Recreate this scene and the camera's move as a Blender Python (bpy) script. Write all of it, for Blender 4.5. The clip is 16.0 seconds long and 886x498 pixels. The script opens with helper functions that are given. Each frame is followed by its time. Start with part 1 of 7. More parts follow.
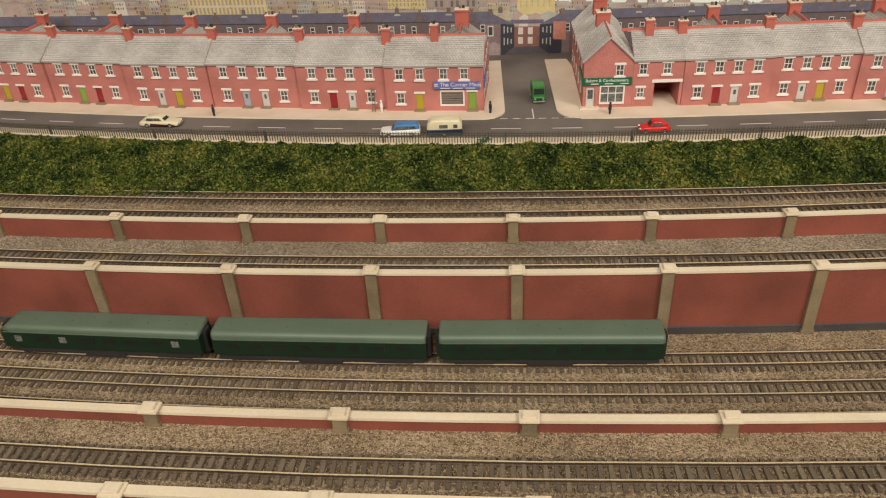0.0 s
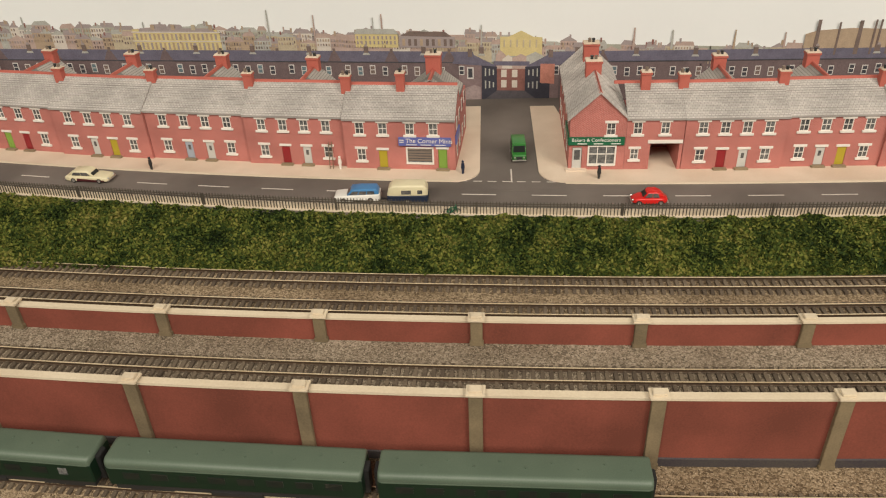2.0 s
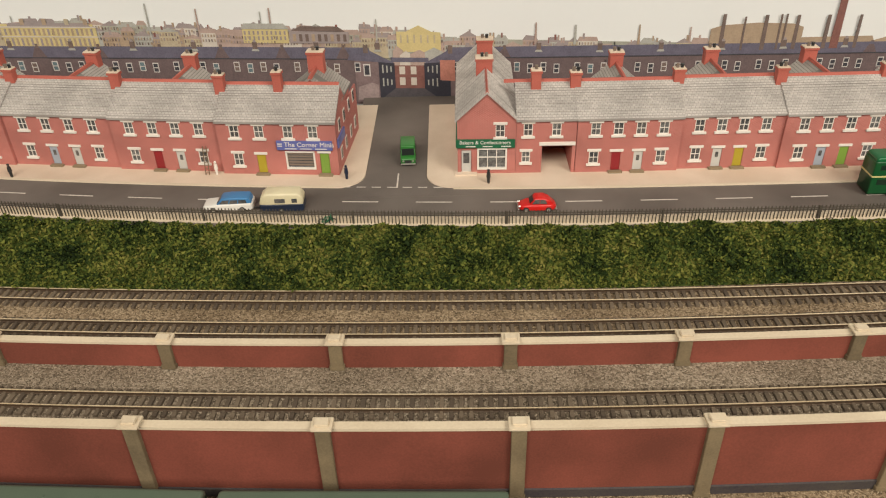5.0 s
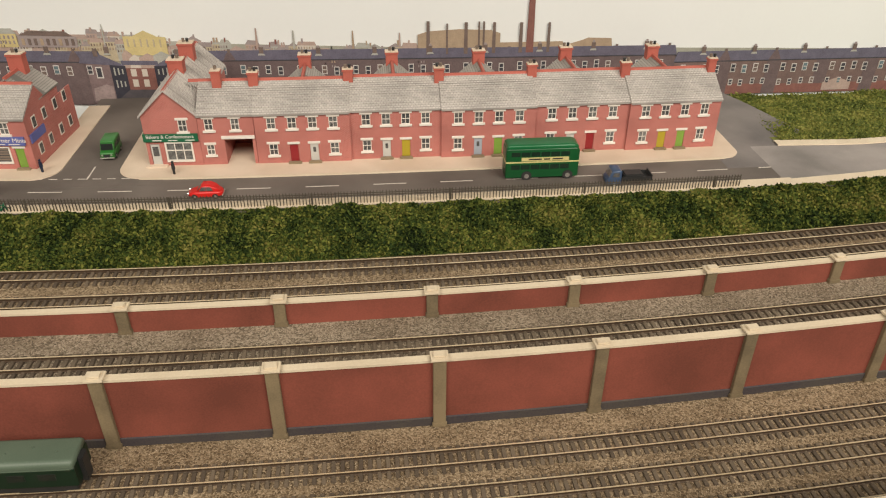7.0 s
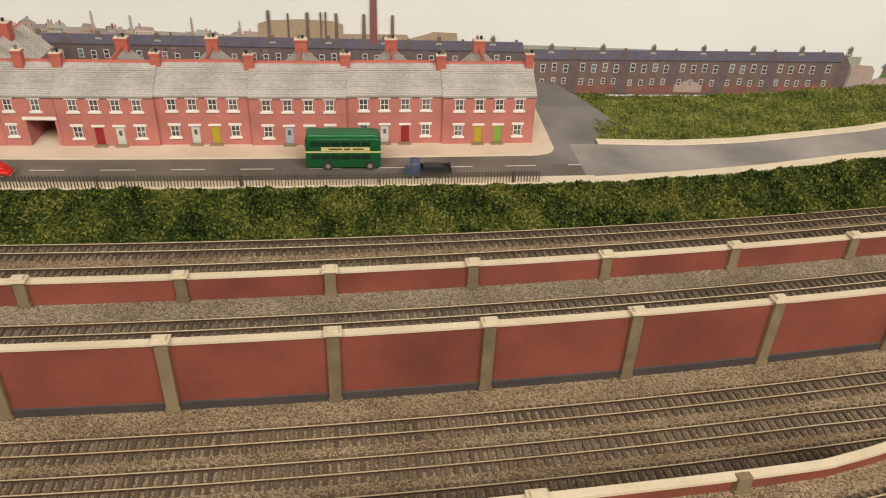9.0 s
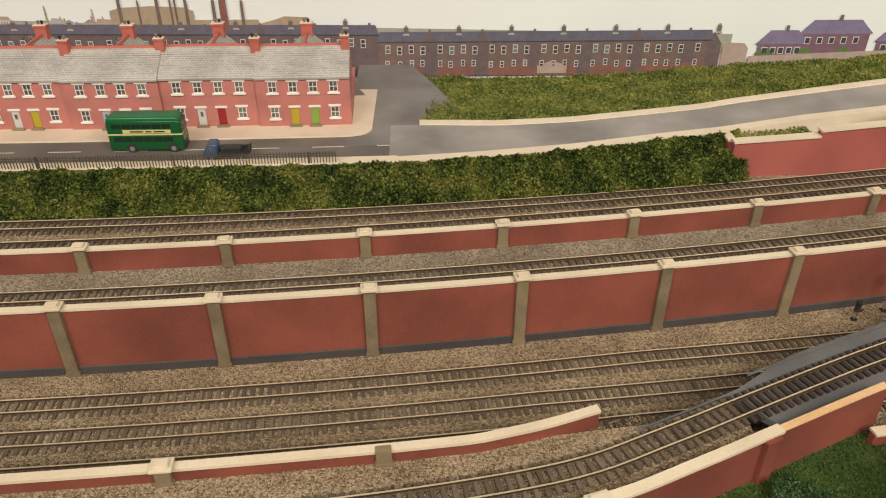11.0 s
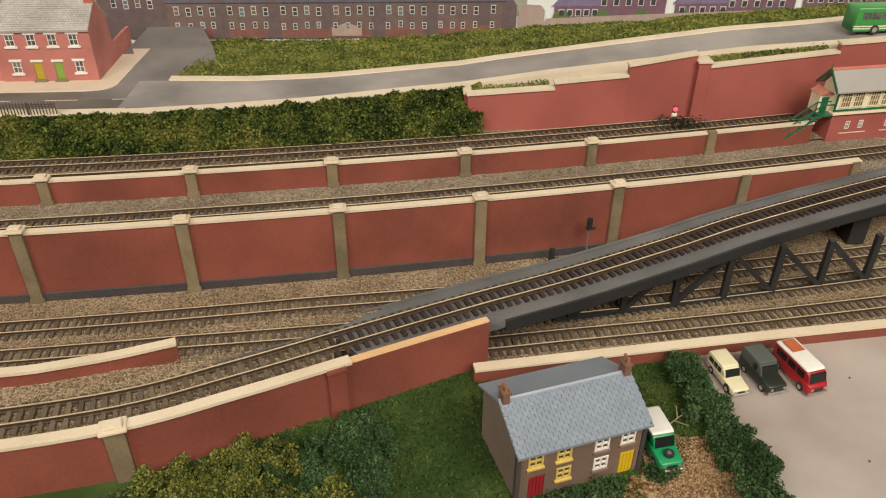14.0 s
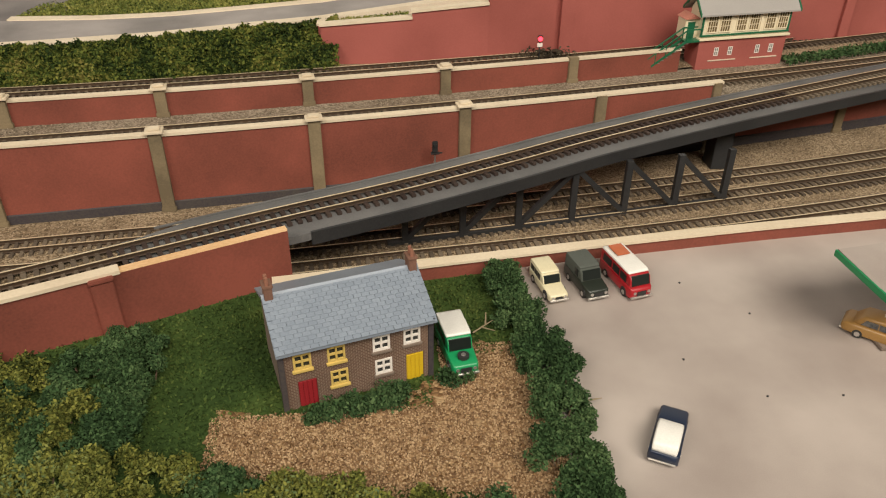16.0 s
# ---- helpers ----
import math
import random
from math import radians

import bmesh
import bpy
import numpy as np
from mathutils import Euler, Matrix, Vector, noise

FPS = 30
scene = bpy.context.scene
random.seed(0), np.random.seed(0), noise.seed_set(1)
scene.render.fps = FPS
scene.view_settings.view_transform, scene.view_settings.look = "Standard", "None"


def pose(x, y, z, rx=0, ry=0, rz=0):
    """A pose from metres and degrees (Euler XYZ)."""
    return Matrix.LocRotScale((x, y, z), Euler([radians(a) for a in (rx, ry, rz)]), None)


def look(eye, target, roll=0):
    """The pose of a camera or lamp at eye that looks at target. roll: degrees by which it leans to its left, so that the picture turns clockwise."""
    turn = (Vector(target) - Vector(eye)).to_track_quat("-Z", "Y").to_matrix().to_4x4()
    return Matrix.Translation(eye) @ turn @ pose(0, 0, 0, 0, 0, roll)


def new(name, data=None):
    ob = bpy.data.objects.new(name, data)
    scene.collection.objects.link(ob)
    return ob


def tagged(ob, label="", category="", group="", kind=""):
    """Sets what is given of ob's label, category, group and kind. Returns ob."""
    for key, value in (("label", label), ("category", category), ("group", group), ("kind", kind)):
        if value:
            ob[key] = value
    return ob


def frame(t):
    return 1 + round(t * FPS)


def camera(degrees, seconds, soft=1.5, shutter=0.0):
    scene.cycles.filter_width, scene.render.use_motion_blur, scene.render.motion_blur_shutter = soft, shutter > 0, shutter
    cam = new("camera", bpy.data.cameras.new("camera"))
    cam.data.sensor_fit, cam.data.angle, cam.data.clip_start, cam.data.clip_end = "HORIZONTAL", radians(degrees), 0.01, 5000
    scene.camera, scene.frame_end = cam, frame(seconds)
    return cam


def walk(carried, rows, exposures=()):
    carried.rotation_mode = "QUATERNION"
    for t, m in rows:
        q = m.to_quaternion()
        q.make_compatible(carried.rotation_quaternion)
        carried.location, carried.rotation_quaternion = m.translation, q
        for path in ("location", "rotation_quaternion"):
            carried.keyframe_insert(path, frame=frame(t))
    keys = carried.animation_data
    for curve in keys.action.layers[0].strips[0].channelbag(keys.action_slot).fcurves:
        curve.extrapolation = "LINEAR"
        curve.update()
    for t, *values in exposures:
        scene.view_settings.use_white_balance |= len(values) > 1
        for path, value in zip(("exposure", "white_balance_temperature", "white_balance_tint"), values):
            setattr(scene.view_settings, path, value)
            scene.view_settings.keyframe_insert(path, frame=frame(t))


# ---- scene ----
cam = camera(60.6, 16.0, soft=1.15)
PATH = [
    (0, (-0.019, -0.394, 0.313), (-0.128, 1.288, -0.764), -3.3),
    (0.5, (-0.01, -0.382, 0.319), (-0.131, 1.314, -0.735), -3.8),
    (1, (-0.007, -0.367, 0.317), (-0.136, 1.334, -0.726), -3.7),
    (1.5, (0.001, -0.34, 0.318), (-0.116, 1.356, -0.735), -2.9),
    (2, (0.008, -0.293, 0.315), (-0.111, 1.396, -0.749), -2.5),
    (2.5, (0.004, -0.264, 0.31), (-0.118, 1.423, -0.759), -2.9),
    (3, (0.002, -0.249, 0.305), (-0.12, 1.431, -0.774), -2.8),
    (5.5, (0.104, -0.264, 0.311), (0.137, 1.412, -0.779), -1.6),
    (6, (0.152, -0.28, 0.317), (0.249, 1.399, -0.765), -1.8),
    (6.5, (0.197, -0.295, 0.318), (0.341, 1.385, -0.756), -1.2),
    (7, (0.25, -0.322, 0.318), (0.405, 1.362, -0.749), 0.4),
    (7.5, (0.274, -0.328, 0.317), (0.435, 1.358, -0.747), 0.5),
    (8, (0.279, -0.325, 0.32), (0.485, 1.36, -0.737), 1.0),
    (8.5, (0.329, -0.329, 0.312), (0.542, 1.356, -0.744), 2.3),
    (9, (0.394, -0.336, 0.312), (0.579, 1.348, -0.75), 2.5),
    (9.5, (0.442, -0.333, 0.31), (0.593, 1.348, -0.763), 1.5),
    (10, (0.496, -0.34, 0.315), (0.627, 1.338, -0.765), 0.9),
    (12.5, (0.667, -0.359, 0.289), (0.653, 1.327, -0.786), 0.0),
    (13, (0.699, -0.361, 0.286), (0.704, 1.326, -0.787), 0.1),
    (13.5, (0.742, -0.367, 0.285), (0.779, 1.316, -0.795), 0.3),
    (14, (0.783, -0.371, 0.276), (0.86, 1.308, -0.809), 0.4),
    (14.5, (0.824, -0.376, 0.265), (0.934, 1.305, -0.814), 0.5),
    (15, (0.847, -0.375, 0.254), (0.991, 1.302, -0.826), 0.6),
    (15.5, (0.857, -0.375, 0.235), (1.02, 1.303, -0.84), 0.6),
    (16, (0.862, -0.376, 0.22), (1.026, 1.303, -0.854), 0.5),
]
walk(cam, [(t, look(eye, target, roll)) for t, eye, target, roll in PATH])


# ---- light ----
world = bpy.data.worlds.new("hall")
scene.world = world
world.use_nodes = True
world.node_tree.nodes["Background"].inputs[0].default_value = (1.0, 0.93, 0.83, 1)
world.node_tree.nodes["Background"].inputs[1].default_value = 0.045


def lamp(name, loc, target, size, size_y, watts, colour):
    d = bpy.data.lights.new(name, "AREA")
    d.shape, d.size, d.size_y, d.energy, d.color = "RECTANGLE", size, size_y, watts, colour
    ob = new(name, d)
    ob.matrix_world = look(loc, target)
    return ob


lamp("ceiling_lamp", (-0.65, -1.45, 1.6), (-0.55, 0.22, 0.05), 1.6, 0.8, 43.5, (1, 0.91, 0.79))
lamp("ceiling_lamp", (1.5, -1.4, 1.6), (1.4, 0.22, 0.05), 1.6, 0.8, 56.5, (1, 0.91, 0.79))

# ---- tools: all shapes are drawn in millimetres ----
K = 0.001


def finish(name, bm, materials, smooth=False):
    bmesh.ops.recalc_face_normals(bm, faces=bm.faces[:])
    bm.transform(Matrix.Scale(K, 4))
    me = bpy.data.meshes.new(name)
    bm.to_mesh(me)
    bm.free()
    for m in (materials if isinstance(materials, (list, tuple)) else [materials]):
        me.materials.append(m)
    if smooth:
        for f in me.polygons:
            f.use_smooth = True
    return me


def part(name, bm, material, parent=None, label="", smooth=False):
    """Links a bmesh as one mesh object under a thing or under a part."""
    ob = new(name, finish(name, bm, material, smooth))
    if parent is not None:
        ob.parent = parent
    if label:
        ob["label"] = label
    return ob


def place(x, y, z, rz=0, rx=0, ry=0):
    return pose(x * K, y * K, z * K, rx, ry, rz)


def thing(name, label, category, x=0, y=0, z=0, rz=0, group="", kind=""):
    ob = new(name)
    ob.empty_display_size = 0.005
    ob.matrix_basis = place(x, y, z, rz)
    return tagged(ob, label, category, group, kind)


def shape(*boxes):
    """A bmesh of boxes, each x0, x1, y0, y1, z0, z1 and perhaps a bevel."""
    bm = bmesh.new()
    for b in boxes:
        box(bm, *b)
    return bm


def box(bm, x0, x1, y0, y1, z0, z1, bevel=0.0, m=None):
    v = bmesh.ops.create_cube(bm, size=1)["verts"]
    for p in v:
        p.co = Vector(((x0 + x1) / 2 + p.co.x * (x1 - x0), (y0 + y1) / 2 + p.co.y * (y1 - y0), (z0 + z1) / 2 + p.co.z * (z1 - z0)))
    if bevel:
        es = list({e for p in v for e in p.link_edges})
        v = bmesh.ops.bevel(bm, geom=es, offset=bevel, segments=2, affect="EDGES")["verts"]
    if m is not None:
        bmesh.ops.transform(bm, matrix=m, verts=v)
    return bm


def rod(bm, a, b, r0, r1=None, seg=8):
    """A round bar from a to b."""
    a, b = Vector(a), Vector(b)
    d = b - a
    v = bmesh.ops.create_cone(bm, cap_ends=True, segments=seg, radius1=r0, radius2=r0 if r1 is None else r1, depth=d.length)["verts"]
    bmesh.ops.transform(bm, matrix=Matrix.Translation((a + b) / 2) @ d.to_track_quat("Z", "Y").to_matrix().to_4x4(), verts=v)
    return bm


def bar(bm, a, b, w, h):
    """A square bar from a to b, w across and h high."""
    a, b = Vector(a), Vector(b)
    d = b - a
    m = Matrix.Translation(a) @ d.to_track_quat("X", "Z").to_matrix().to_4x4()
    return box(bm, 0, d.length, -w / 2, w / 2, -h / 2, h / 2, 0, m)


def prism(points, y0, y1, bm=None, axis="y"):
    """A flat outline of (x, z) points made solid from y0 to y1."""
    bm = bm or bmesh.new()
    put = (lambda a, b, c: (a, c, b)) if axis == "y" else (lambda a, b, c: (c, a, b)) if axis == "x" else (lambda a, b, c: (a, b, c))
    f = [bm.verts.new(put(a, b, y0)) for a, b in points]
    g = [bm.verts.new(put(a, b, y1)) for a, b in points]
    bm.faces.new(f)
    bm.faces.new(g[::-1])
    for i in range(len(f)):
        j = (i + 1) % len(f)
        bm.faces.new((f[i], g[i], g[j], f[j]))
    return bm


def loft(sections, bm=None, seg=4):
    """A closed body along x: each section is x, half width, z0, z1, corner radius."""
    bm = bm or bmesh.new()
    rings = []
    for x, w, z0, z1, r in sections:
        r = max(0.01, min(r, w * 0.98, (z1 - z0) * 0.49))
        ring = []
        for cy, cz, a0 in ((w - r, z1 - r, 0), (-w + r, z1 - r, 90), (-w + r * 0.4, z0 + r * 0.4, 180), (w - r * 0.4, z0 + r * 0.4, 270)):
            rr = r if a0 < 180 else r * 0.4
            for k in range(seg + 1):
                a = radians(a0 + 90 * k / seg)
                ring.append(bm.verts.new((x, cy + rr * math.cos(a), cz + rr * math.sin(a))))
        rings.append(ring)
    for a, b in zip(rings, rings[1:]):
        for i in range(len(a)):
            j = (i + 1) % len(a)
            bm.faces.new((a[i], a[j], b[j], b[i]))
    bm.faces.new(rings[0])
    bm.faces.new(rings[-1][::-1])
    return bm


def curve(x):
    """How far the railway bends away from straight at x."""
    return 0.105e-3 * (x - 130) ** 2


def bow(x):
    """How far the street bends away from straight at x."""
    return (0.145e-3 if x < 200 else 0.045e-3) * (x - 200) ** 2


def spline(points, n=8):
    """A smooth line through the points."""
    p = [Vector(q) for q in points]
    p = [2 * p[0] - p[1]] + p + [2 * p[-1] - p[-2]]
    out = []
    for i in range(1, len(p) - 2):
        a, b, c, d = p[i - 1:i + 3]
        for k in range(n):
            t = k / n
            out.append(0.5 * (2 * b + (c - a) * t + (2 * a - 5 * b + 4 * c - d) * t * t + (3 * b - a - 3 * c + d) * t ** 3))
    return out + [p[-2]]


def sweep(line, profile, bm=None, closed=True):
    """A profile of (side, height) pairs drawn along a line; side is to the left of the way."""
    bm = bm or bmesh.new()
    rows = []
    for i, p in enumerate(line):
        d = line[min(i + 1, len(line) - 1)] - line[max(i - 1, 0)]
        n = Vector((-d.y, d.x, 0)).normalized()
        rows.append([bm.verts.new(p + n * s + Vector((0, 0, h))) for s, h in profile])
    m = len(profile)
    for a, b in zip(rows, rows[1:]):
        for i in range(m if closed else m - 1):
            j = (i + 1) % m
            bm.faces.new((a[i], b[i], b[j], a[j]))
    if closed:
        bm.faces.new(rows[0])
        bm.faces.new(rows[-1][::-1])
    return bm


def along(x0, x1, off, z, step=20.0, f=curve):
    n = max(2, int((x1 - x0) / step))
    return [Vector((x0 + (x1 - x0) * i / n, off + f(x0 + (x1 - x0) * i / n), z)) for i in range(n + 1)]


# ---- materials ----
def surf(name, c1, c2=None, rough=0.8, fine=1800.0, coarse=45.0, bump=0.15, metal=0.0, mix=0.5, rnd=0.0, spread=0.16, specular=0.5, deep=0.0003):
    """A plain surface with grain and larger patches between two colours."""
    c2 = c2 or tuple(0.72 * c for c in c1)
    m = bpy.data.materials.new(name)
    m.use_nodes = True
    nt = m.node_tree
    b = nt.nodes["Principled BSDF"]
    b.inputs["Roughness"].default_value, b.inputs["Metallic"].default_value = rough, metal
    b.inputs["Specular IOR Level"].default_value = specular
    geo = nt.nodes.new("ShaderNodeNewGeometry")
    noises = []
    for s, det in ((fine, 4.0), (coarse, 5.0)):
        n = nt.nodes.new("ShaderNodeTexNoise")
        n.inputs["Scale"].default_value, n.inputs["Detail"].default_value = s, det
        nt.links.new(geo.outputs["Position"], n.inputs["Vector"])
        noises.append(n)
    mx = nt.nodes.new("ShaderNodeMix")
    mx.inputs[0].default_value = 1 - mix
    nt.links.new(noises[0].outputs["Fac"], mx.inputs[2])
    nt.links.new(noises[1].outputs["Fac"], mx.inputs[3])
    last = mx.outputs[0]
    if rnd:
        info = nt.nodes.new("ShaderNodeObjectInfo")
        ad = nt.nodes.new("ShaderNodeMath")
        ad.operation = "MULTIPLY_ADD"
        nt.links.new(info.outputs["Random"], ad.inputs[0])
        ad.inputs[1].default_value = rnd
        nt.links.new(last, ad.inputs[2])
        last = ad.outputs[0]
    ramp = nt.nodes.new("ShaderNodeMapRange")
    ramp.inputs[1].default_value, ramp.inputs[2].default_value = 0.5 - spread + rnd / 2, 0.5 + spread + rnd / 2
    nt.links.new(last, ramp.inputs[0])
    col = nt.nodes.new("ShaderNodeMix")
    col.data_type = "RGBA"
    col.inputs[6].default_value, col.inputs[7].default_value = (*c1, 1), (*c2, 1)
    nt.links.new(ramp.outputs[0], col.inputs[0])
    nt.links.new(col.outputs[2], b.inputs["Base Color"])
    if bump:
        bp = nt.nodes.new("ShaderNodeBump")
        bp.inputs["Strength"].default_value, bp.inputs["Distance"].default_value = bump, deep
        nt.links.new(noises[0].outputs["Fac"], bp.inputs["Height"])
        nt.links.new(bp.outputs["Normal"], b.inputs["Normal"])
    return m


def stones(name, c1, c2, c3, size=1.0, bump=0.9, patch=25.0, grey=None):
    """Loose grains of three colours, about size millimetres each."""
    m = bpy.data.materials.new(name)
    m.use_nodes = True
    nt = m.node_tree
    b = nt.nodes["Principled BSDF"]
    b.inputs["Roughness"].default_value = 0.95
    b.inputs["Specular IOR Level"].default_value = 0.2
    geo = nt.nodes.new("ShaderNodeNewGeometry")
    v = nt.nodes.new("ShaderNodeTexVoronoi")
    v.inputs["Scale"].default_value = 1000.0 / size
    nt.links.new(geo.outputs["Position"], v.inputs["Vector"])
    ramp = nt.nodes.new("ShaderNodeValToRGB")
    ramp.color_ramp.elements[0].color, ramp.color_ramp.elements[1].color = (*c1, 1), (*c3, 1)
    e = ramp.color_ramp.elements.new(0.5)
    e.color = (*c2, 1)
    sep = nt.nodes.new("ShaderNodeSeparateColor")
    nt.links.new(v.outputs["Color"], sep.inputs[0])
    nt.links.new(sep.outputs[0], ramp.inputs[0])
    big = nt.nodes.new("ShaderNodeTexNoise")
    big.inputs["Scale"].default_value, big.inputs["Detail"].default_value = patch, 6
    nt.links.new(geo.outputs["Position"], big.inputs["Vector"])
    mr = nt.nodes.new("ShaderNodeMapRange")
    mr.inputs[1].default_value, mr.inputs[2].default_value, mr.inputs[3].default_value, mr.inputs[4].default_value = 0.38, 0.62, 0.0, 1.0
    nt.links.new(big.outputs["Fac"], mr.inputs[0])
    mul = nt.nodes.new("ShaderNodeMix")
    mul.data_type, mul.blend_type = "RGBA", "MULTIPLY"
    nt.links.new(mr.outputs[0], mul.inputs[0])
    nt.links.new(ramp.outputs[0], mul.inputs[6])
    mul.inputs[7].default_value = (*(grey or (0.72, 0.70, 0.68)), 1)
    nt.links.new(mul.outputs[2], b.inputs["Base Color"])
    bp = nt.nodes.new("ShaderNodeBump")
    bp.invert = True
    bp.inputs["Strength"].default_value, bp.inputs["Distance"].default_value = bump, size * 0.0006
    nt.links.new(v.outputs["Distance"], bp.inputs["Height"])
    nt.links.new(bp.outputs["Normal"], b.inputs["Normal"])
    return m


def coursed(name, c1, c2, joint, wide, high, up="z", rough=0.75, gap=0.08, bump=0.6, coarse=30.0):
    """Rows of small bricks or slates, wide by high millimetres, on the object's own x and up axes."""
    m = bpy.data.materials.new(name)
    m.use_nodes = True
    nt = m.node_tree
    b = nt.nodes["Principled BSDF"]
    b.inputs["Roughness"].default_value = rough
    tc = nt.nodes.new("ShaderNodeTexCoord")
    sp = nt.nodes.new("ShaderNodeSeparateXYZ")
    nt.links.new(tc.outputs["Object"], sp.inputs[0])
    cb = nt.nodes.new("ShaderNodeCombineXYZ")
    side = nt.nodes.new("ShaderNodeMath")
    side.operation = "ADD"
    nt.links.new(sp.outputs["X"], side.inputs[0])
    if up == "z":
        nt.links.new(sp.outputs["Y"], side.inputs[1])
    else:
        side.inputs[1].default_value = 0
    for out, size, k in ((side.outputs[0], wide, 0), (sp.outputs["Z" if up == "z" else "Y"], high, 1)):
        mu = nt.nodes.new("ShaderNodeMath")
        mu.operation = "MULTIPLY"
        mu.inputs[1].default_value = 1000.0 / size
        nt.links.new(out, mu.inputs[0])
        nt.links.new(mu.outputs[0], cb.inputs[k])
    br = nt.nodes.new("ShaderNodeTexBrick")
    br.inputs["Scale"].default_value = 1.0
    br.inputs["Brick Width"].default_value, br.inputs["Row Height"].default_value = 1.0, 1.0
    br.inputs["Mortar Size"].default_value, br.inputs["Mortar Smooth"].default_value = gap, 0.3
    br.inputs["Color1"].default_value, br.inputs["Color2"].default_value, br.inputs["Mortar"].default_value = (*c1, 1), (*c2, 1), (*joint, 1)
    nt.links.new(cb.outputs[0], br.inputs["Vector"])
    n = nt.nodes.new("ShaderNodeTexNoise")
    n.inputs["Scale"].default_value, n.inputs["Detail"].default_value = coarse, 6
    nt.links.new(tc.outputs["Object"], n.inputs["Vector"])
    mr = nt.nodes.new("ShaderNodeMapRange")
    mr.inputs[1].default_value, mr.inputs[2].default_value, mr.inputs[3].default_value, mr.inputs[4].default_value = 0.35, 0.65, 0.78, 1.08
    nt.links.new(n.outputs["Fac"], mr.inputs[0])
    mul = nt.nodes.new("ShaderNodeMix")
    mul.data_type, mul.blend_type = "RGBA", "MULTIPLY"
    mul.inputs[0].default_value = 1
    nt.links.new(br.outputs["Color"], mul.inputs[6])
    nt.links.new(mr.outputs[0], mul.inputs[7])
    nt.links.new(mul.outputs[2], b.inputs["Base Color"])
    bp = nt.nodes.new("ShaderNodeBump")
    bp.invert = True
    bp.inputs["Strength"].default_value, bp.inputs["Distance"].default_value = bump, 0.0002
    nt.links.new(br.outputs["Fac"], bp.inputs["Height"])
    nt.links.new(bp.outputs["Normal"], b.inputs["Normal"])
    return m


def leafy(name, colours, size=1.0):
    """Foliage whose tone changes from clump to clump and from leaf to leaf."""
    m = bpy.data.materials.new(name)
    m.use_nodes = True
    nt = m.node_tree
    b = nt.nodes["Principled BSDF"]
    b.inputs["Roughness"].default_value = 0.85
    b.inputs["Specular IOR Level"].default_value = 0.15
    geo = nt.nodes.new("ShaderNodeNewGeometry")
    n = nt.nodes.new("ShaderNodeTexNoise")
    n.inputs["Scale"].default_value, n.inputs["Detail"].default_value = 38.0 / size, 6
    nt.links.new(geo.outputs["Position"], n.inputs["Vector"])
    ad = nt.nodes.new("ShaderNodeMath")
    ad.operation = "MULTIPLY_ADD"
    ad.inputs[1].default_value = 0.42
    nt.links.new(geo.outputs["Random Per Island"], ad.inputs[0])
    nt.links.new(n.outputs["Fac"], ad.inputs[2])
    mr = nt.nodes.new("ShaderNodeMapRange")
    mr.inputs[1].default_value, mr.inputs[2].default_value = 0.38, 1.02
    nt.links.new(ad.outputs[0], mr.inputs[0])
    ramp = nt.nodes.new("ShaderNodeValToRGB")
    el = ramp.color_ramp.elements
    while len(el) < len(colours):
        el.new(0.5)
    for i, c in enumerate(colours):
        el[i].position = i / (len(colours) - 1)
        el[i].color = (*c, 1)
    nt.links.new(mr.outputs[0], ramp.inputs[0])
    nt.links.new(ramp.outputs[0], b.inputs["Base Color"])
    return m


M_ballast = stones("ballast", (0.11, 0.077, 0.045), (0.28, 0.205, 0.125), (0.45, 0.35, 0.23), 0.95)
M_grit = stones("grey_ballast", (0.12, 0.095, 0.065), (0.28, 0.225, 0.16), (0.44, 0.37, 0.28), 0.95)
M_chips = stones("cork_chips", (0.12, 0.064, 0.028), (0.27, 0.16, 0.075), (0.44, 0.31, 0.17), 1.7, 1.0, 30, (0.8, 0.78, 0.74))
M_red = surf("painted_red_wall", (0.262, 0.076, 0.052), (0.150, 0.047, 0.032), 0.65, 900, 20, 0.12, mix=0.3, spread=0.14, specular=0.25)
M_redfar = surf("red_stepped_wall", (0.38, 0.110, 0.090), (0.28, 0.078, 0.062), 0.65, 900, 18, 0.08, mix=0.25, specular=0.3)
M_plinth = surf("dark_plinth", (0.034, 0.026, 0.036), (0.07, 0.06, 0.048), 0.8, 900, 22, 0.2)
M_cream = surf("cream_coping", (0.70, 0.60, 0.44), (0.58, 0.48, 0.34), 0.75, 700, 28, 0.1, mix=0.35)
M_pier = surf("olive_pier", (0.235, 0.178, 0.10), (0.135, 0.102, 0.058), 0.8, 900, 60, 0.15, mix=0.35, rnd=0.22)
M_rail = surf("rusty_rail", (0.085, 0.052, 0.028), (0.05, 0.032, 0.02), 0.65, 900, 40, 0.1, metal=0.35)
# pale gold on low metal: the rails' gleam under lamps is put into the colour
M_steel = surf("gleam_coloured_rail_head", (0.88, 0.75, 0.52), (0.60, 0.46, 0.27), 0.3, 500, 14, 0.03, metal=0.35, spread=0.22)
M_sleeper = surf("brown_sleeper", (0.082, 0.060, 0.040), (0.16, 0.122, 0.082), 0.9, 1500, 60, 0.25, rnd=0.35)
M_sleeperdark = surf("bare_sleeper", (0.03, 0.018, 0.014), (0.06, 0.04, 0.03), 0.7, 1500, 60, 0.1, rnd=0.3)
M_deck = surf("grey_bridge_deck", (0.085, 0.085, 0.084), (0.16, 0.155, 0.15), 0.6, 1200, 26, 0.08, mix=0.3)
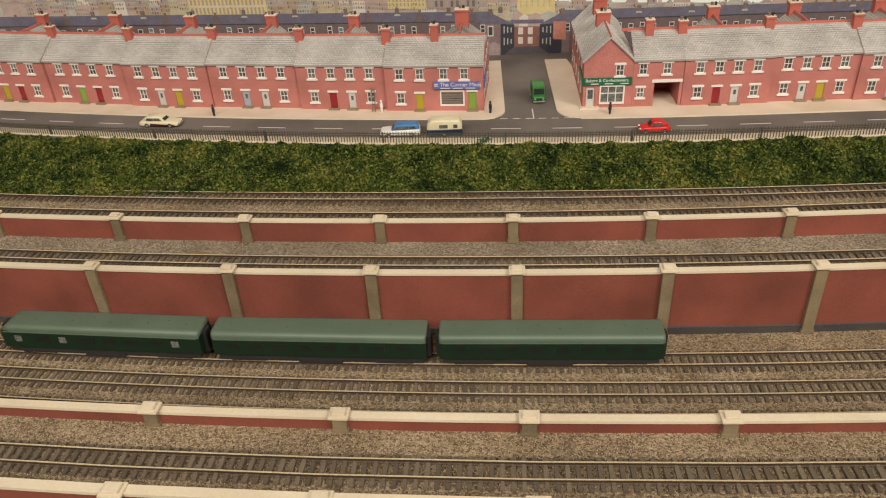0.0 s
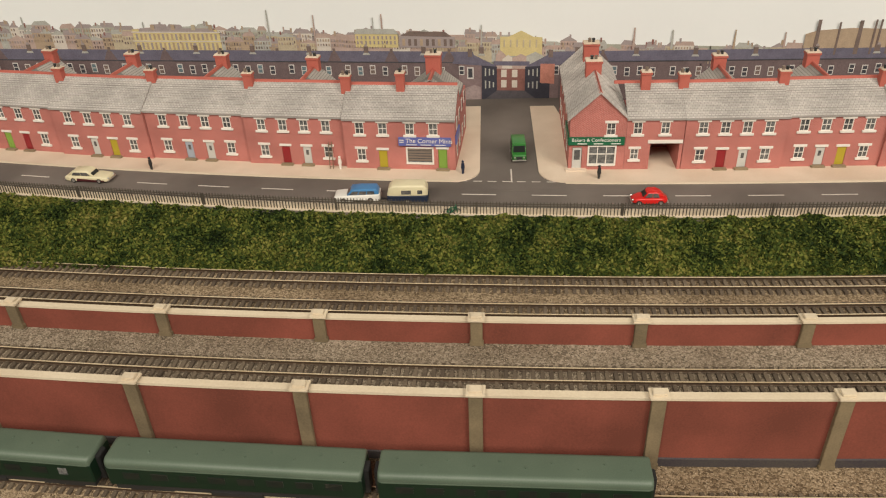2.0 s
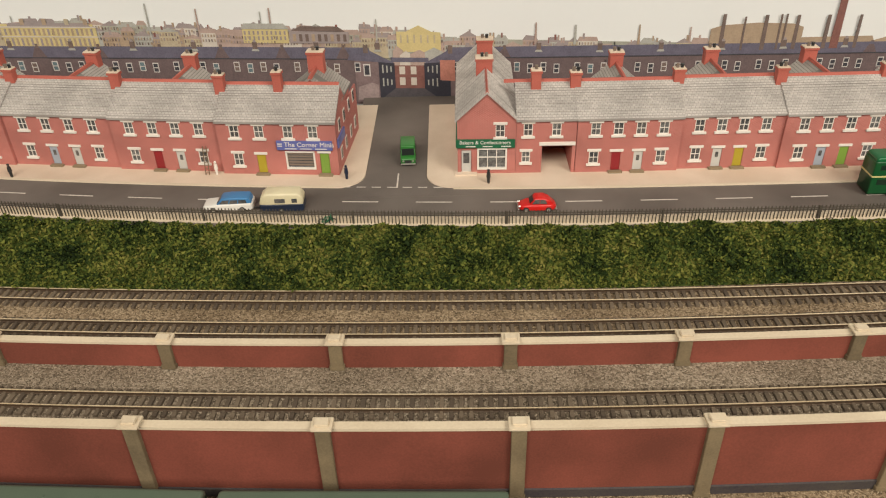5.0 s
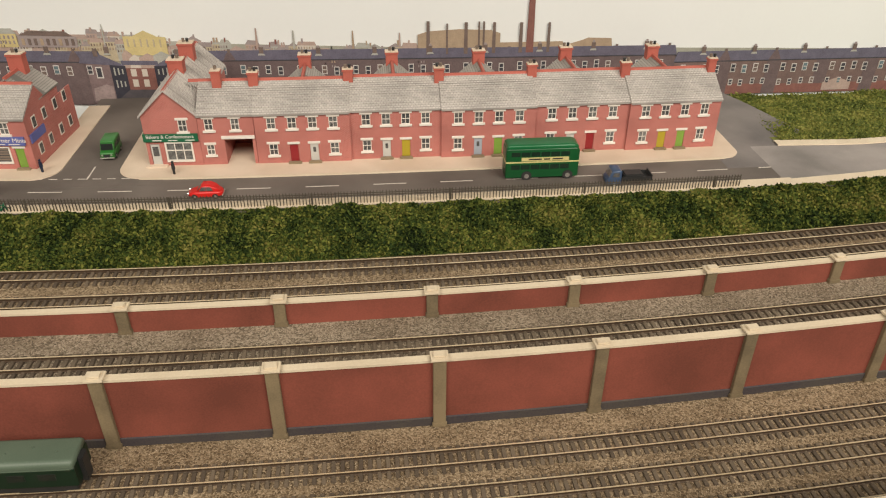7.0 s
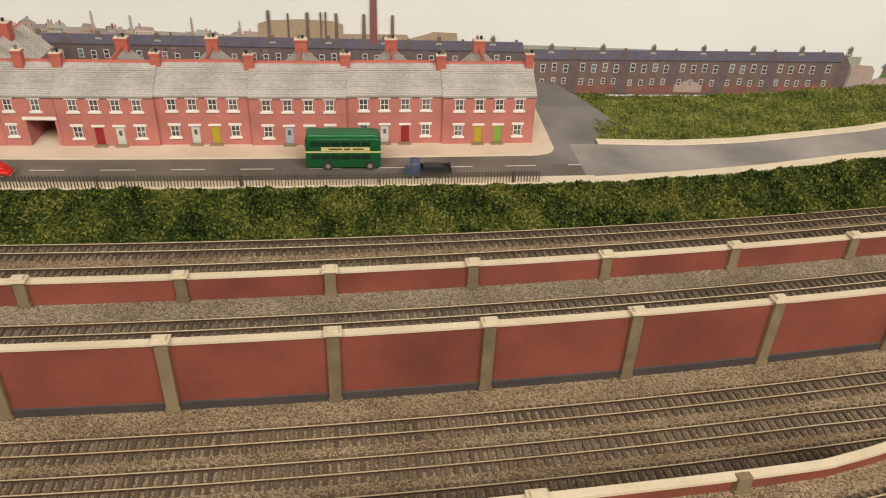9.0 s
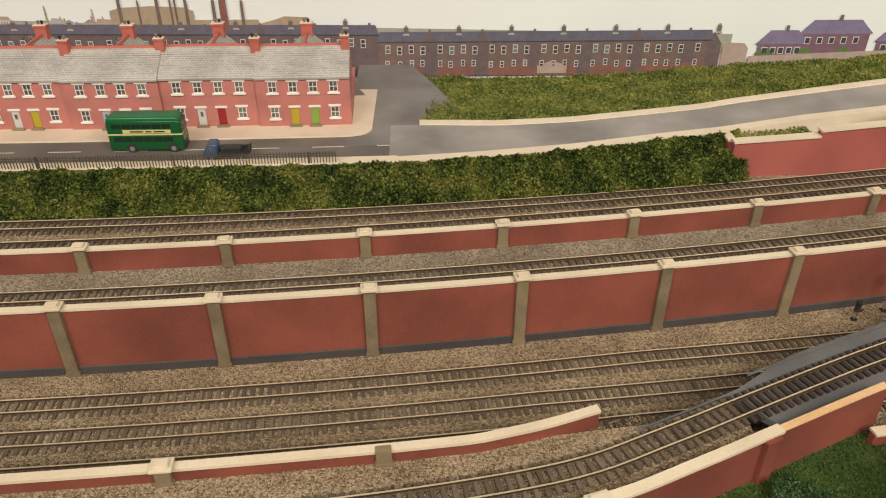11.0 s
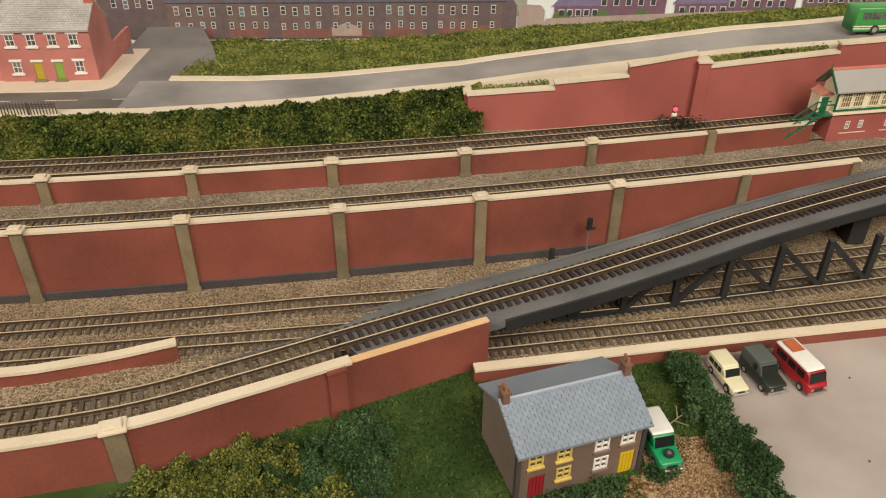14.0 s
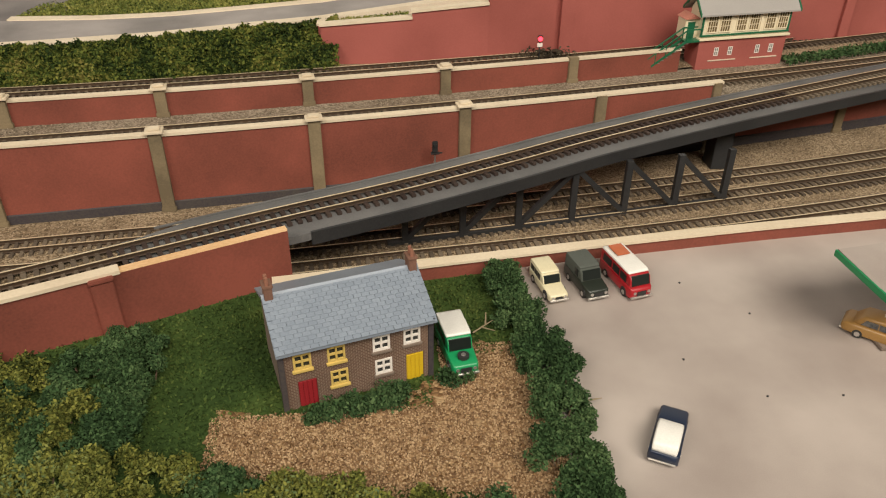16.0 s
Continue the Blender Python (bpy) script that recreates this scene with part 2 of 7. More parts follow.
M_girder = surf("dark_girder", (0.016, 0.016, 0.017), (0.032, 0.032, 0.032), 0.55, 1200, 30, 0.05)
M_road = surf("road_tarmac", (0.085, 0.070, 0.060), (0.19, 0.162, 0.14), 0.75, 2500, 15, 0.1, mix=0.2, spread=0.2)
M_road2 = surf("worn_grey_road", (0.18, 0.163, 0.152), (0.34, 0.305, 0.285), 0.7, 2500, 14, 0.08, mix=0.15, spread=0.12)
M_park = surf("car_park_surface", (0.46, 0.40, 0.355), (0.30, 0.25, 0.22), 0.5, 2200, 13, 0.06, mix=0.12, spread=0.13)
M_pave = surf("pale_pavement", (0.72, 0.60, 0.47), (0.60, 0.48, 0.36), 0.8, 1800, 30, 0.1, mix=0.3)
M_kerb = surf("kerb", (0.72, 0.62, 0.47), (0.58, 0.48, 0.35), 0.8, 1500, 40, 0.1)
M_line = surf("road_line_paint", (0.72, 0.66, 0.58), (0.50, 0.45, 0.40), 0.7, 3000, 120, 0.05)
M_house = coursed("red_brick_print", (0.50, 0.158, 0.132), (0.40, 0.115, 0.095), (0.52, 0.235, 0.195), 2.3, 0.78, "z", 0.8, 0.12, 0.25)
M_redtile = surf("red_ridge", (0.47, 0.125, 0.09), (0.37, 0.09, 0.065), 0.75, 1500, 60, 0.1)
M_slate = coursed("pale_slates", (0.59, 0.552, 0.51), (0.47, 0.437, 0.404), (0.39, 0.362, 0.335), 2.6, 1.75, "y", 0.8, 0.10, 0.3)
M_ribbed = coursed("ribbed_slates", (0.40, 0.37, 0.335), (0.33, 0.30, 0.27), (0.20, 0.19, 0.17), 1.6, 40, "y", 0.75, 0.12, 0.7)
M_slateblue = surf("blue_grey_slate", (0.25, 0.29, 0.34), (0.195, 0.23, 0.275), 0.42, 1500, 40, 0.08, rnd=0.16)
M_brickbrown = coursed("brown_brick", (0.15, 0.085, 0.055), (0.115, 0.065, 0.042), (0.23, 0.17, 0.125), 1.9, 0.75, "z", 0.85, 0.10, 0.4)
M_render = surf("brown_grey_render", (0.22, 0.17, 0.135), (0.16, 0.12, 0.09), 0.85, 1500, 50, 0.15)
M_white = surf("white_paint", (0.80, 0.76, 0.70), (0.70, 0.65, 0.58), 0.5, 1500, 60, 0.03)
M_offwhite = surf("cream_paint", (0.80, 0.70, 0.50), (0.72, 0.61, 0.42), 0.5, 1500, 60, 0.03)
M_glass = surf("dark_window", (0.05, 0.055, 0.06), (0.14, 0.13, 0.12), 0.12, 900, 160, 0.0, spread=0.1)
M_glasspale = surf("net_curtain_window", (0.20, 0.20, 0.19), (0.07, 0.07, 0.07), 0.15, 900, 220, 0.0, spread=0.1)
M_black = surf("black_plastic", (0.018, 0.018, 0.018), (0.03, 0.03, 0.03), 0.5, 1500, 60, 0.05)
M_tyre = surf("rubber_tyre", (0.02, 0.02, 0.02), (0.035, 0.033, 0.03), 0.8, 1500, 80, 0.1)
M_chrome = surf("silver_trim", (0.65, 0.62, 0.58), (0.5, 0.48, 0.45), 0.3, 1500, 80, 0.0, metal=0.8)
M_fence = surf("dark_iron_fence", (0.05, 0.04, 0.03), (0.10, 0.085, 0.06), 0.7, 1500, 60, 0.1)
M_trunk = surf("twig_wood", (0.11, 0.075, 0.045), (0.20, 0.14, 0.085), 0.9, 1500, 60, 0.2)
M_hedge = leafy("hedge_leaves", ((0.006, 0.012, 0.003), (0.022, 0.040, 0.009), (0.066, 0.092, 0.017), (0.16, 0.17, 0.033), (0.21, 0.185, 0.05)))
M_bank = leafy("grass_bank", ((0.045, 0.062, 0.014), (0.11, 0.135, 0.030), (0.20, 0.21, 0.048), (0.27, 0.25, 0.07)))
M_lawn = leafy("lawn_grass", ((0.018, 0.036, 0.009), (0.045, 0.078, 0.018), (0.095, 0.125, 0.03)))
M_bush = leafy("dark_bush", ((0.016, 0.036, 0.013), (0.040, 0.080, 0.028), (0.10, 0.155, 0.06)))
M_bushgold = leafy("olive_bush", ((0.025, 0.036, 0.008), (0.085, 0.10, 0.020), (0.20, 0.20, 0.042), (0.10, 0.15, 0.065)))
M_sky = surf("printed_sky", (0.76, 0.785, 0.77), (0.71, 0.73, 0.715), 0.9, 300, 4, 0.0, mix=0.1)


def paint(name, c, rough=0.35, metal=0.0):
    return surf(name, c, tuple(0.85 * v for v in c), rough, 1500, 90, 0.02, metal)


M_coachglass = paint("near_black_window", (0.010, 0.014, 0.012), 0.3)
P_ochre = paint("ochre_window_paint", (0.62, 0.45, 0.13))


def ink(name, c, dark=0.62):
    """Matt printing ink with a mottled tone."""
    return surf(name, c, tuple(dark * v for v in c), 0.9, 700, 160, 0.0, mix=0.5, spread=0.2)

# ---- levels, in millimetres ----
Z_LOW, Z_D, Z_EF, Z_A, Z_STREET, Z_GARDEN = -6.5, 31.5, 33.5, 33.0, 53.0, 13.0


def rough_strip(x0, x1, profile, f=curve, step=6.0, jit=0.25, seed=1):
    """An uneven band of ground along the bent line; profile of (offset, height) points, split finely."""
    rng = random.Random(seed)
    bm = bmesh.new()
    pts = []
    for (a, h), (b, g) in zip(profile, profile[1:]):
        n = max(1, int(math.hypot(b - a, g - h) / 6))
        pts += [(a + (b - a) * i / n, h + (g - h) * i / n) for i in range(n)]
    pts.append(profile[-1])
    prev = None
    n = int((x1 - x0) / step)
    for i in range(n + 1):
        x = x0 + (x1 - x0) * i / n
        row = [bm.verts.new((x, o + f(x), z + rng.uniform(-jit, jit))) for o, z in pts]
        if prev:
            for a in range(len(row) - 1):
                bm.faces.new((prev[a], row[a], row[a + 1], prev[a + 1]))
        prev = row
    return bm


XL, XR = -900, 1700
tagged(part("ground_low", rough_strip(XL, XR, [(-118, Z_LOW), (-2, Z_LOW)]), M_ballast), "tan ballast of the low tracks", "ground", kind="structure")
tagged(part("ground_upper", rough_strip(XL, XR, [(0, Z_D), (55, Z_D)], seed=2), M_grit), "grey-brown ballast beside the upper track", "ground", kind="structure")
tagged(part("ground_back", rough_strip(XL, XR, [(53, Z_EF), (122, Z_EF + 1), (175, Z_EF + 1)], seed=3), M_ballast), "tan ballast under the two back tracks", "ground", kind="structure")

# the way of the front track, which leaves the low wall and crosses the bridge
FRONT = [Vector((x, -156 + curve(x), 0)) for x in range(-900, 500, 100)] + spline([(500, -141.5, 0), (580, -132, 0), (650, -119, 0), (699, -100.3, 0), (753, -77, 0), (813, -51.5, 0), (871, -28.4, 0), (935, 0.5, 0), (990, 27, 0), (1072, 61, 0), (1166, 96.5, 0), (1260, 131, 0), (1400, 184, 0), (1560, 247, 0)], 6)
FRONT_L = [p for p in FRONT if p.x < 826]
bm = bmesh.new()
rng = random.Random(4)
prev = None
for p in [p for p in FRONT if p.x < 745]:
    back = -122 + curve(p.x) if p.x < 668 else max(p.y + 12, -122 + curve(668) + (p.x - 668) * 0.12)
    row = [bm.verts.new((p.x, p.y - 20 + (back - p.y + 20) * k / 9, Z_A + rng.uniform(-0.3, 0.3))) for k in range(10)]
    row.append(bm.verts.new((p.x, back + 1, Z_LOW)))
    if prev:
        for k in range(10):
            bm.faces.new((prev[k], row[k], row[k + 1], prev[k + 1]))
    prev = row
tagged(part("ground_front", bm, M_ballast), "tan ballast of the front track", "ground", kind="structure")


# ---- tracks ----
def resample(line, step):
    out, left = [], 0.0
    for a, b in zip(line, line[1:]):
        d = (b - a).length
        s = left
        while s < d:
            out.append((a + (b - a) * (s / d), math.degrees(math.atan2(b.y - a.y, b.x - a.x))))
            s += step
        left = s - d
    return out


SLEEPER = None


def track(label, line, z, gauge=10.2, x_from=-460, x_to=1260, ink_mat=None, bare=None):
    """Two rails on single sleepers, along a line."""
    global SLEEPER
    tr = thing("railway_track", label, "track", group="model railway tracks")
    line = [Vector((p.x, p.y, z)) for p in line]
    for s in (-gauge / 2, gauge / 2):
        web = [(s - 0.9, 1.0), (s - 0.35, 1.35), (s - 0.3, 2.3), (s - 0.55, 2.5), (s - 0.55, 3.0), (s + 0.55, 3.0), (s + 0.55, 2.5), (s + 0.3, 2.3), (s + 0.35, 1.35), (s + 0.9, 1.0)]
        r = part("rail", sweep(line, web), M_rail, tr, "rusty brown rail")
        part("rail_head", sweep(line, [(s - 0.46, 2.85), (s - 0.38, 3.1), (s + 0.38, 3.1), (s + 0.46, 2.85)]), M_steel, r, "worn rail head with its gleam put into the pale colour")
    if SLEEPER is None:
        bm = shape((-1.15, 1.15, -9.6, 9.6, -0.6, 1.05, 0.12))
        for s in (-1, 1):
            box(bm, -0.8, 0.8, s * gauge / 2 - 1.5, s * gauge / 2 + 1.5, 1.0, 1.5)
        SLEEPER = finish("sleeper", bm, M_sleeper)
    places = [(p, a) for p, a in resample(line, 5.0)]
    near = [q for q in places if x_from < q[0].x < x_to]
    if len(near) > 300:
        cut = len(near) - 300
        near = near[cut // 3:cut // 3 + 300]
    keep = {id(q[0]) for q in near}
    for p, a in near:
        mesh = SLEEPER
        if bare and bare(p):
            mesh = bare_sleeper
        ob = new("sleeper", mesh)
        ob.parent = tr
        ob.matrix_basis = place(p.x, p.y, p.z + random.uniform(-0.12, 0.12), a + random.uniform(-1.2, 1.2))
    rest = [q for q in places if id(q[0]) not in keep]
    if rest:
        bm = bmesh.new()
        for p, a in rest:
            box(bm, -1.15, 1.15, -9.6, 9.6, -0.6, 1.05, 0, place(p.x / K, p.y / K, p.z / K, a))
        tagged(part("far_sleeper", bm, M_sleeper, tr), kind="stuff")
    return tr


bare_sleeper = finish("sleeper", shape((-1.15, 1.15, -9.6, 9.6, -0.6, 1.05, 0.12), (-0.8, 0.8, -6.6, -3.6, 1.0, 1.5), (-0.8, 0.8, 3.6, 6.6, 1.0, 1.5)), M_sleeperdark)


def offline(pairs, x0=-880, x1=1600):
    """A line along the bend whose offset changes smoothly between (x, offset) pairs."""
    xs, os_ = zip(*pairs)
    return [Vector((x, float(np.interp(x, xs, os_)) + curve(x), 0)) for x in np.arange(x0, x1, 15.0)]


track("low-level track in tan ballast beside the tall red wall", offline([(-880, -31), (720, -32.5), (1140, -49.5), (1600, -60)]), Z_LOW + 0.2)
track("middle low-level track in tan ballast", offline([(-880, -56), (650, -59), (1120, -73.5), (1600, -86)]), Z_LOW + 0.2)
track("low-level track running under the grey bridge", offline([(-880, -83), (700, -85), (870, -90), (1150, -104.5), (1600, -118)]), Z_LOW + 0.2)
track("upper track between the two red walls", offline([(-880, 23.5), (300, 21.5), (700, 22), (1600, 24)]), Z_D + 0.6)
track("back track beside the low red wall", offline([(-880, 78), (1600, 76)]), Z_EF + 1.2)
track("back track below the hedge", offline([(-880, 109), (0, 108), (680, 100.5), (1600, 96)]), Z_EF + 1.2)
track("front track curving over the grey bridge", FRONT, Z_A + 1.4, x_from=-400, x_to=1300, bare=lambda p: p.x > 742)


# ---- walls ----
def pier(parent, x, y, z0, z1, w, d, rz, cap=True):
    """A flat pier with a cream stone cap of two slabs."""
    p = part("pier", shape((-w / 2, w / 2, -d / 2, d / 2, z0, z1, 0.25), (-w / 2 - 0.6, w / 2 + 0.6, -d / 2 - 0.5, d / 2, z0, z0 + 3, 0.3)), M_pier, parent, "olive stone pier")
    p.matrix_basis = place(x, y, 0, rz)
    if cap:
        part("cap", shape((-w / 2 - 1.4, w / 2 + 1.4, -d / 2 - 1.5, d / 2 + 2.4, z1, z1 + 1.5, 0.25), (-w / 2 + 0.2, w / 2 - 0.2, -d / 2 + 0.2, d / 2 + 0.8, z1 + 1.5, z1 + 2.9, 0.4)), M_cream, p, "cream stone cap")
    return p


def turn(x):
    return math.degrees(math.atan(0.21e-3 * (x - 130)))


tall = thing("wall_tall", "tall red retaining wall with olive piers and cream coping", "wall", kind="structure")
part("face", sweep(along(XL, 1096, -0.5, 0), [(-3.0, Z_LOW), (-3.0, 41.2), (0.2, 41.2), (0.2, Z_LOW)]), M_red, tall)
part("coping", sweep(along(XL, 1096, -0.2, 0), [(-4.2, 41.3), (-4.2, 42.9), (0.6, 43.1), (0.6, 41.3)]), M_cream, tall, "cream stone coping")
part("plinth", sweep(along(XL, 1096, -0.5, 0), [(-3.9, Z_LOW), (-3.9, Z_LOW + 5.6), (-3.1, Z_LOW + 6.1), (-3.1, Z_LOW)]), M_plinth, tall, "dark blue-grey plinth")
for x in (-470, -375, -280, -185.5, -91.5, 1, 94, 186.5, 278, 371, 461, 551.5, 644.5, 737, 826, 917.5):
    pier(tall, x, -3.6 + curve(x), Z_LOW, 43.9, 7.4, 4.6, turn(x))
pier(tall, 1008, -3.6 + curve(1008), Z_LOW, 42, 7.4, 4.6, turn(1008), False)
pier(tall, 1092, -3.0 + curve(1092), Z_LOW, 42.3, 6, 5.5, turn(1092), False)
lowr = thing("wall_retaining", "red retaining wall with a grey-green plinth under the bridge end", "wall", kind="structure")
part("face", sweep(along(1097, XR, -0.5, 0), [(-3.0, Z_LOW), (-3.0, 31), (3.0, 31), (3.0, Z_LOW)]), M_red, lowr)
part("plinth", sweep(along(1097, XR, -0.5, 0), [(-4.2, Z_LOW), (-4.2, Z_LOW + 6.5), (-3.1, Z_LOW + 7), (-3.1, Z_LOW)]), M_plinth, lowr)
for x in (1201, 1290, 1380):
    pier(lowr, x, -3.6 + curve(x), Z_LOW, 30, 7.4, 4.6, turn(x), False)

low = thing("wall_parapet", "low red wall with pale piers and cream coping between the tracks", "wall", kind="structure")
part("face", sweep(along(XL, 1085, 53.5, 0), [(-2.2, Z_D), (-2.2, 47.2), (0.6, 47.2), (0.6, Z_D)]), M_red, low)
part("coping", sweep(along(XL, 1085, 53.8, 0), [(-3.2, 47.3), (-3.2, 48.7), (1.0, 48.9), (1.0, 47.3)]), M_cream, low, "cream stone coping")
for x in (-475, -380, -284, -187.5, -91, 1, 94, 186, 278, 367.5, 457.5, 546.5, 638, 729, 819.5, 910.5, 1002):
    pier(low, x, 51.2 + curve(x), Z_D, 49.7, 7.0, 4.2, turn(x), x < 1000)

front = thing("wall_front_low", "low red wall with cream coping beside the front track", "wall", kind="structure")
END = spline([(560, -126 + curve(560), 0), (610, -126.5 + curve(610) + 1, 0), (640, -96.5, 0), (668, -86.5, 0)], 6)
END[6:] = [Vector((p.x, p.y, 0)) for p in spline([(610, -101, 0), (640, -93.5, 0), (668, -84, 0)], 6)]
part("face", sweep(along(XL, 560, -126, 0) + [p for p in END if p.x > 565], [(-2.4, Z_LOW), (-2.4, 40.2), (0.6, 40.2), (0.6, Z_LOW)]), M_red, front)
part("coping", sweep(along(XL, 560, -125.8, 0) + [p for p in END if 565 < p.x], [(-3.6, 40.3), (-3.6, 42.0), (1.0, 42.2), (1.0, 40.3)]), M_cream, front, "cream stone coping")
for x in (-386, -289, -191.5, -93, 1, 97, 190, 283, 375, 465, 563.5):
    pier(front, x, -128.6 + curve(x), Z_A - 1, 42.8, 7.4, 4.4, turn(x), x < 500)

retain = thing("wall_curved", "tall red wall with cream coping curving beside the front track", "wall", kind="structure")
NEAR = [Vector((p.x, p.y, 0)) for p in FRONT if p.x < 806] + [Vector((811, -52.4, 0))]


def shifted(line, s):
    out = []
    for i, p in enumerate(line):
        d = line[min(i + 1, len(line) - 1)] - line[max(i - 1, 0)]
        out.append(p + Vector((-d.y, d.x, 0)).normalized() * s)
    return out


CURVED = [p for p in shifted(NEAR, -21.5)]
part("face", sweep(CURVED, [(-2.6, -12), (-2.6, 40.6), (1.4, 40.6), (1.4, -12)]), M_red, retain)
part("coping", sweep([p for p in CURVED if p.x < 760], [(-3.6, 40.7), (-3.6, 42.4), (1.8, 42.6), (1.8, 40.7)]), M_cream, retain, "cream stone coping")
part("bare_edge", sweep([p for p in CURVED if p.x > 752], [(-2.5, 40.7), (-2.3, 41.6), (1.2, 41.6), (1.3, 40.7)]), surf("bare_wood_edge", (0.72, 0.48, 0.26), (0.60, 0.36, 0.17), 0.8, 800, 50, 0.1), retain, "orange bare wood edge")


def on_line(line, x):
    for a, b in zip(line, line[1:]):
        if a.x <= x <= b.x:
            k = (x - a.x) / (b.x - a.x)
            return a + (b - a) * k, math.degrees(math.atan2(b.y - a.y, b.x - a.x))


for x in (-380, -285, -190, -94, 2, 98, 193, 288, 383, 478, 567, 657):
    p, a = on_line(CURVED, x)
    pier(retain, p.x, p.y - 2.5, -10, 42, 8.5, 5, a)
p, a = on_line(CURVED, 745)
b = part("buttress", shape((-4.5, 4.5, -5.5, 0, 0, 39.5, 0.4), (-5, 5, -6, 0, 39.5, 41.2, 0.4)), M_red, retain, "plain red buttress")
b.matrix_basis = place(p.x, p.y, 0, a)

park = thing("wall_car_park", "low red wall with cream coping round the car park", "wall", kind="structure")
PW = spline([(812, -86, 0), (885, -76.5, 0), (952, -68, 0), (1044, -57.5, 0), (1127, -50, 0), (1300, -34, 0), (1560, -8, 0)], 4)
part("face", sweep(PW, [(-1.8, Z_LOW), (-1.8, 20), (1.8, 20), (1.8, Z_LOW)]), M_red, park)
part("coping", sweep(PW, [(-2.9, 20.05), (-2.9, 21.3), (2.9, 21.5), (2.9, 20.05)]), M_cream, park, "cream stone coping")
bm = bmesh.new()
prev = None
for p in PW:
    row = [bm.verts.new((p.x, p.y + 1, Z_LOW - 0.3)), bm.verts.new((p.x, -100 + curve(p.x), Z_LOW - 0.3))]
    if prev:
        bm.faces.new((prev[0], row[0], row[1], prev[1]))
    prev = row
tagged(part("ground_margin", bm, M_ballast), "tan ballast beside the car park wall", "ground", kind="structure")

# ---- bridge ----
bridge = thing("railway_bridge", "grey model railway bridge on dark trussed legs", "bridge")
DECK = [p for p in FRONT if 690 < p.x < 1600]
EDGE_B = shifted(DECK, 21)
EDGE_F = shifted(DECK, -19)


def deckz(x):
    return Z_A + 0.6 + 0.0 * x


bm = bmesh.new()
prev = None
for c, b_, f_ in zip(DECK, EDGE_B, EDGE_F):
    if c.x < 745:
        f_ = c + (b_ - c) * 0.55
    k = min(1.0, max(0.12, (c.x - 690) / 100))
    b_ = c + (b_ - c) * max(k, 0.6)
    row = [bm.verts.new((*q.xy, zz)) for q, zz in ((f_, deckz(0)), (b_, deckz(0)), (b_, deckz(0) - 4), (f_, deckz(0) - 4))]
    if prev:
        for i in range(4):
            bm.faces.new((prev[i], row[i], row[(i + 1) % 4], prev[(i + 1) % 4]))
    else:
        bm.faces.new(row)
    prev = row
bm.faces.new(prev[::-1])
part("deck", bm, M_deck, bridge, "grey painted deck with scuffed streaks")
FAR = [p for p in FRONT if p.x > 815]
part("front_girder", sweep(shifted(FAR, -19), [(-0.8, deckz(0) - 6.4), (-0.8, deckz(0) + 0.5), (0.8, deckz(0) + 0.5), (0.8, deckz(0) - 6.4)]), M_girder, bridge, "dark grey side girder")
part("back_lip", sweep([p for p in shifted([q for q in FRONT if 760 < q.x < 1300], 18.5)], [(-0.5, deckz(0)), (-0.5, deckz(0) + 0.9), (0.5, deckz(0) + 0.9), (0.5, deckz(0))]), M_deck, bridge)
part("foot_beam", bar(bmesh.new(), (866, -16, Z_LOW + 1.6), (1078, 19, Z_LOW + 1.6), 4, 2.2), M_girder, bridge)
tops = []
for k in range(7):
    x = 876 + (1073 - 876) * k / 6
    y = -14.4 + (17.8 + 14.4) * k / 6
    tops.append((x, y))
    part("leg", bar(bmesh.new(), (x, y, Z_LOW + 1), (x, y, Z_A - 3.4), 3.6, 3.6), M_girder, bridge)
for k, (a, b) in enumerate(zip(tops, tops[1:])):
    lo, hi = ((a, b) if k < 3 else (b, a))
    part("brace", bar(bmesh.new(), (lo[0], lo[1], Z_LOW + 2.5), (hi[0], hi[1], Z_A - 4.5), 2.8, 3.0), M_girder, bridge)
part("end_post", shape((1084, 1096, 62, 76, Z_LOW, Z_A - 3.2, 0.3)), M_girder, bridge, "dark end post")

# ---- street ----
def band(x0, x1, o0, o1, z0, z1, step=12.0, f=bow, bottom=0):
    """A slab along the street between two offsets."""
    bm = bmesh.new()
    rows = []
    n = max(2, int((x1 - x0) / step))
    for i in range(n + 1):
        x = x0 + (x1 - x0) * i / n
        b = f(x)
        rows.append([bm.verts.new((x, o + b, z)) for o, z in ((o0, z0), (o0, z1), (o1, z1), (o1, z0))])
    for a, b in zip(rows, rows[1:]):
        for i in range(4):
            bm.faces.new((a[i], b[i], b[(i + 1) % 4], a[(i + 1) % 4]))
    bm.faces.new(rows[0])
    bm.faces.new(rows[-1][::-1])
    return bm


ROAD_Z = Z_STREET - 1.0
tagged(part("road", band(-900, 620, 158, 232, ROAD_Z - 4, ROAD_Z), M_road), "dark worn tarmac street with dashed centre line", "road", kind="structure")
tagged(part("side_road", shape((-12, 84, 205, 420, ROAD_Z - 3, ROAD_Z + 0.15)), M_road), "dark tarmac side street between the terraces", "road", kind="structure")
tagged(part("end_road", prism([(525, 200), (640, 200), (600, 330), (575, 396), (525, 396)], ROAD_Z - 3, ROAD_Z + 0.2, None, "z"), surf("worn_dark_road", (0.125, 0.112, 0.108), (0.24, 0.215, 0.20), 0.75, 2500, 17, 0.1, mix=0.2, spread=0.15)), "worn grey side road beside the terrace end", "road", kind="structure")


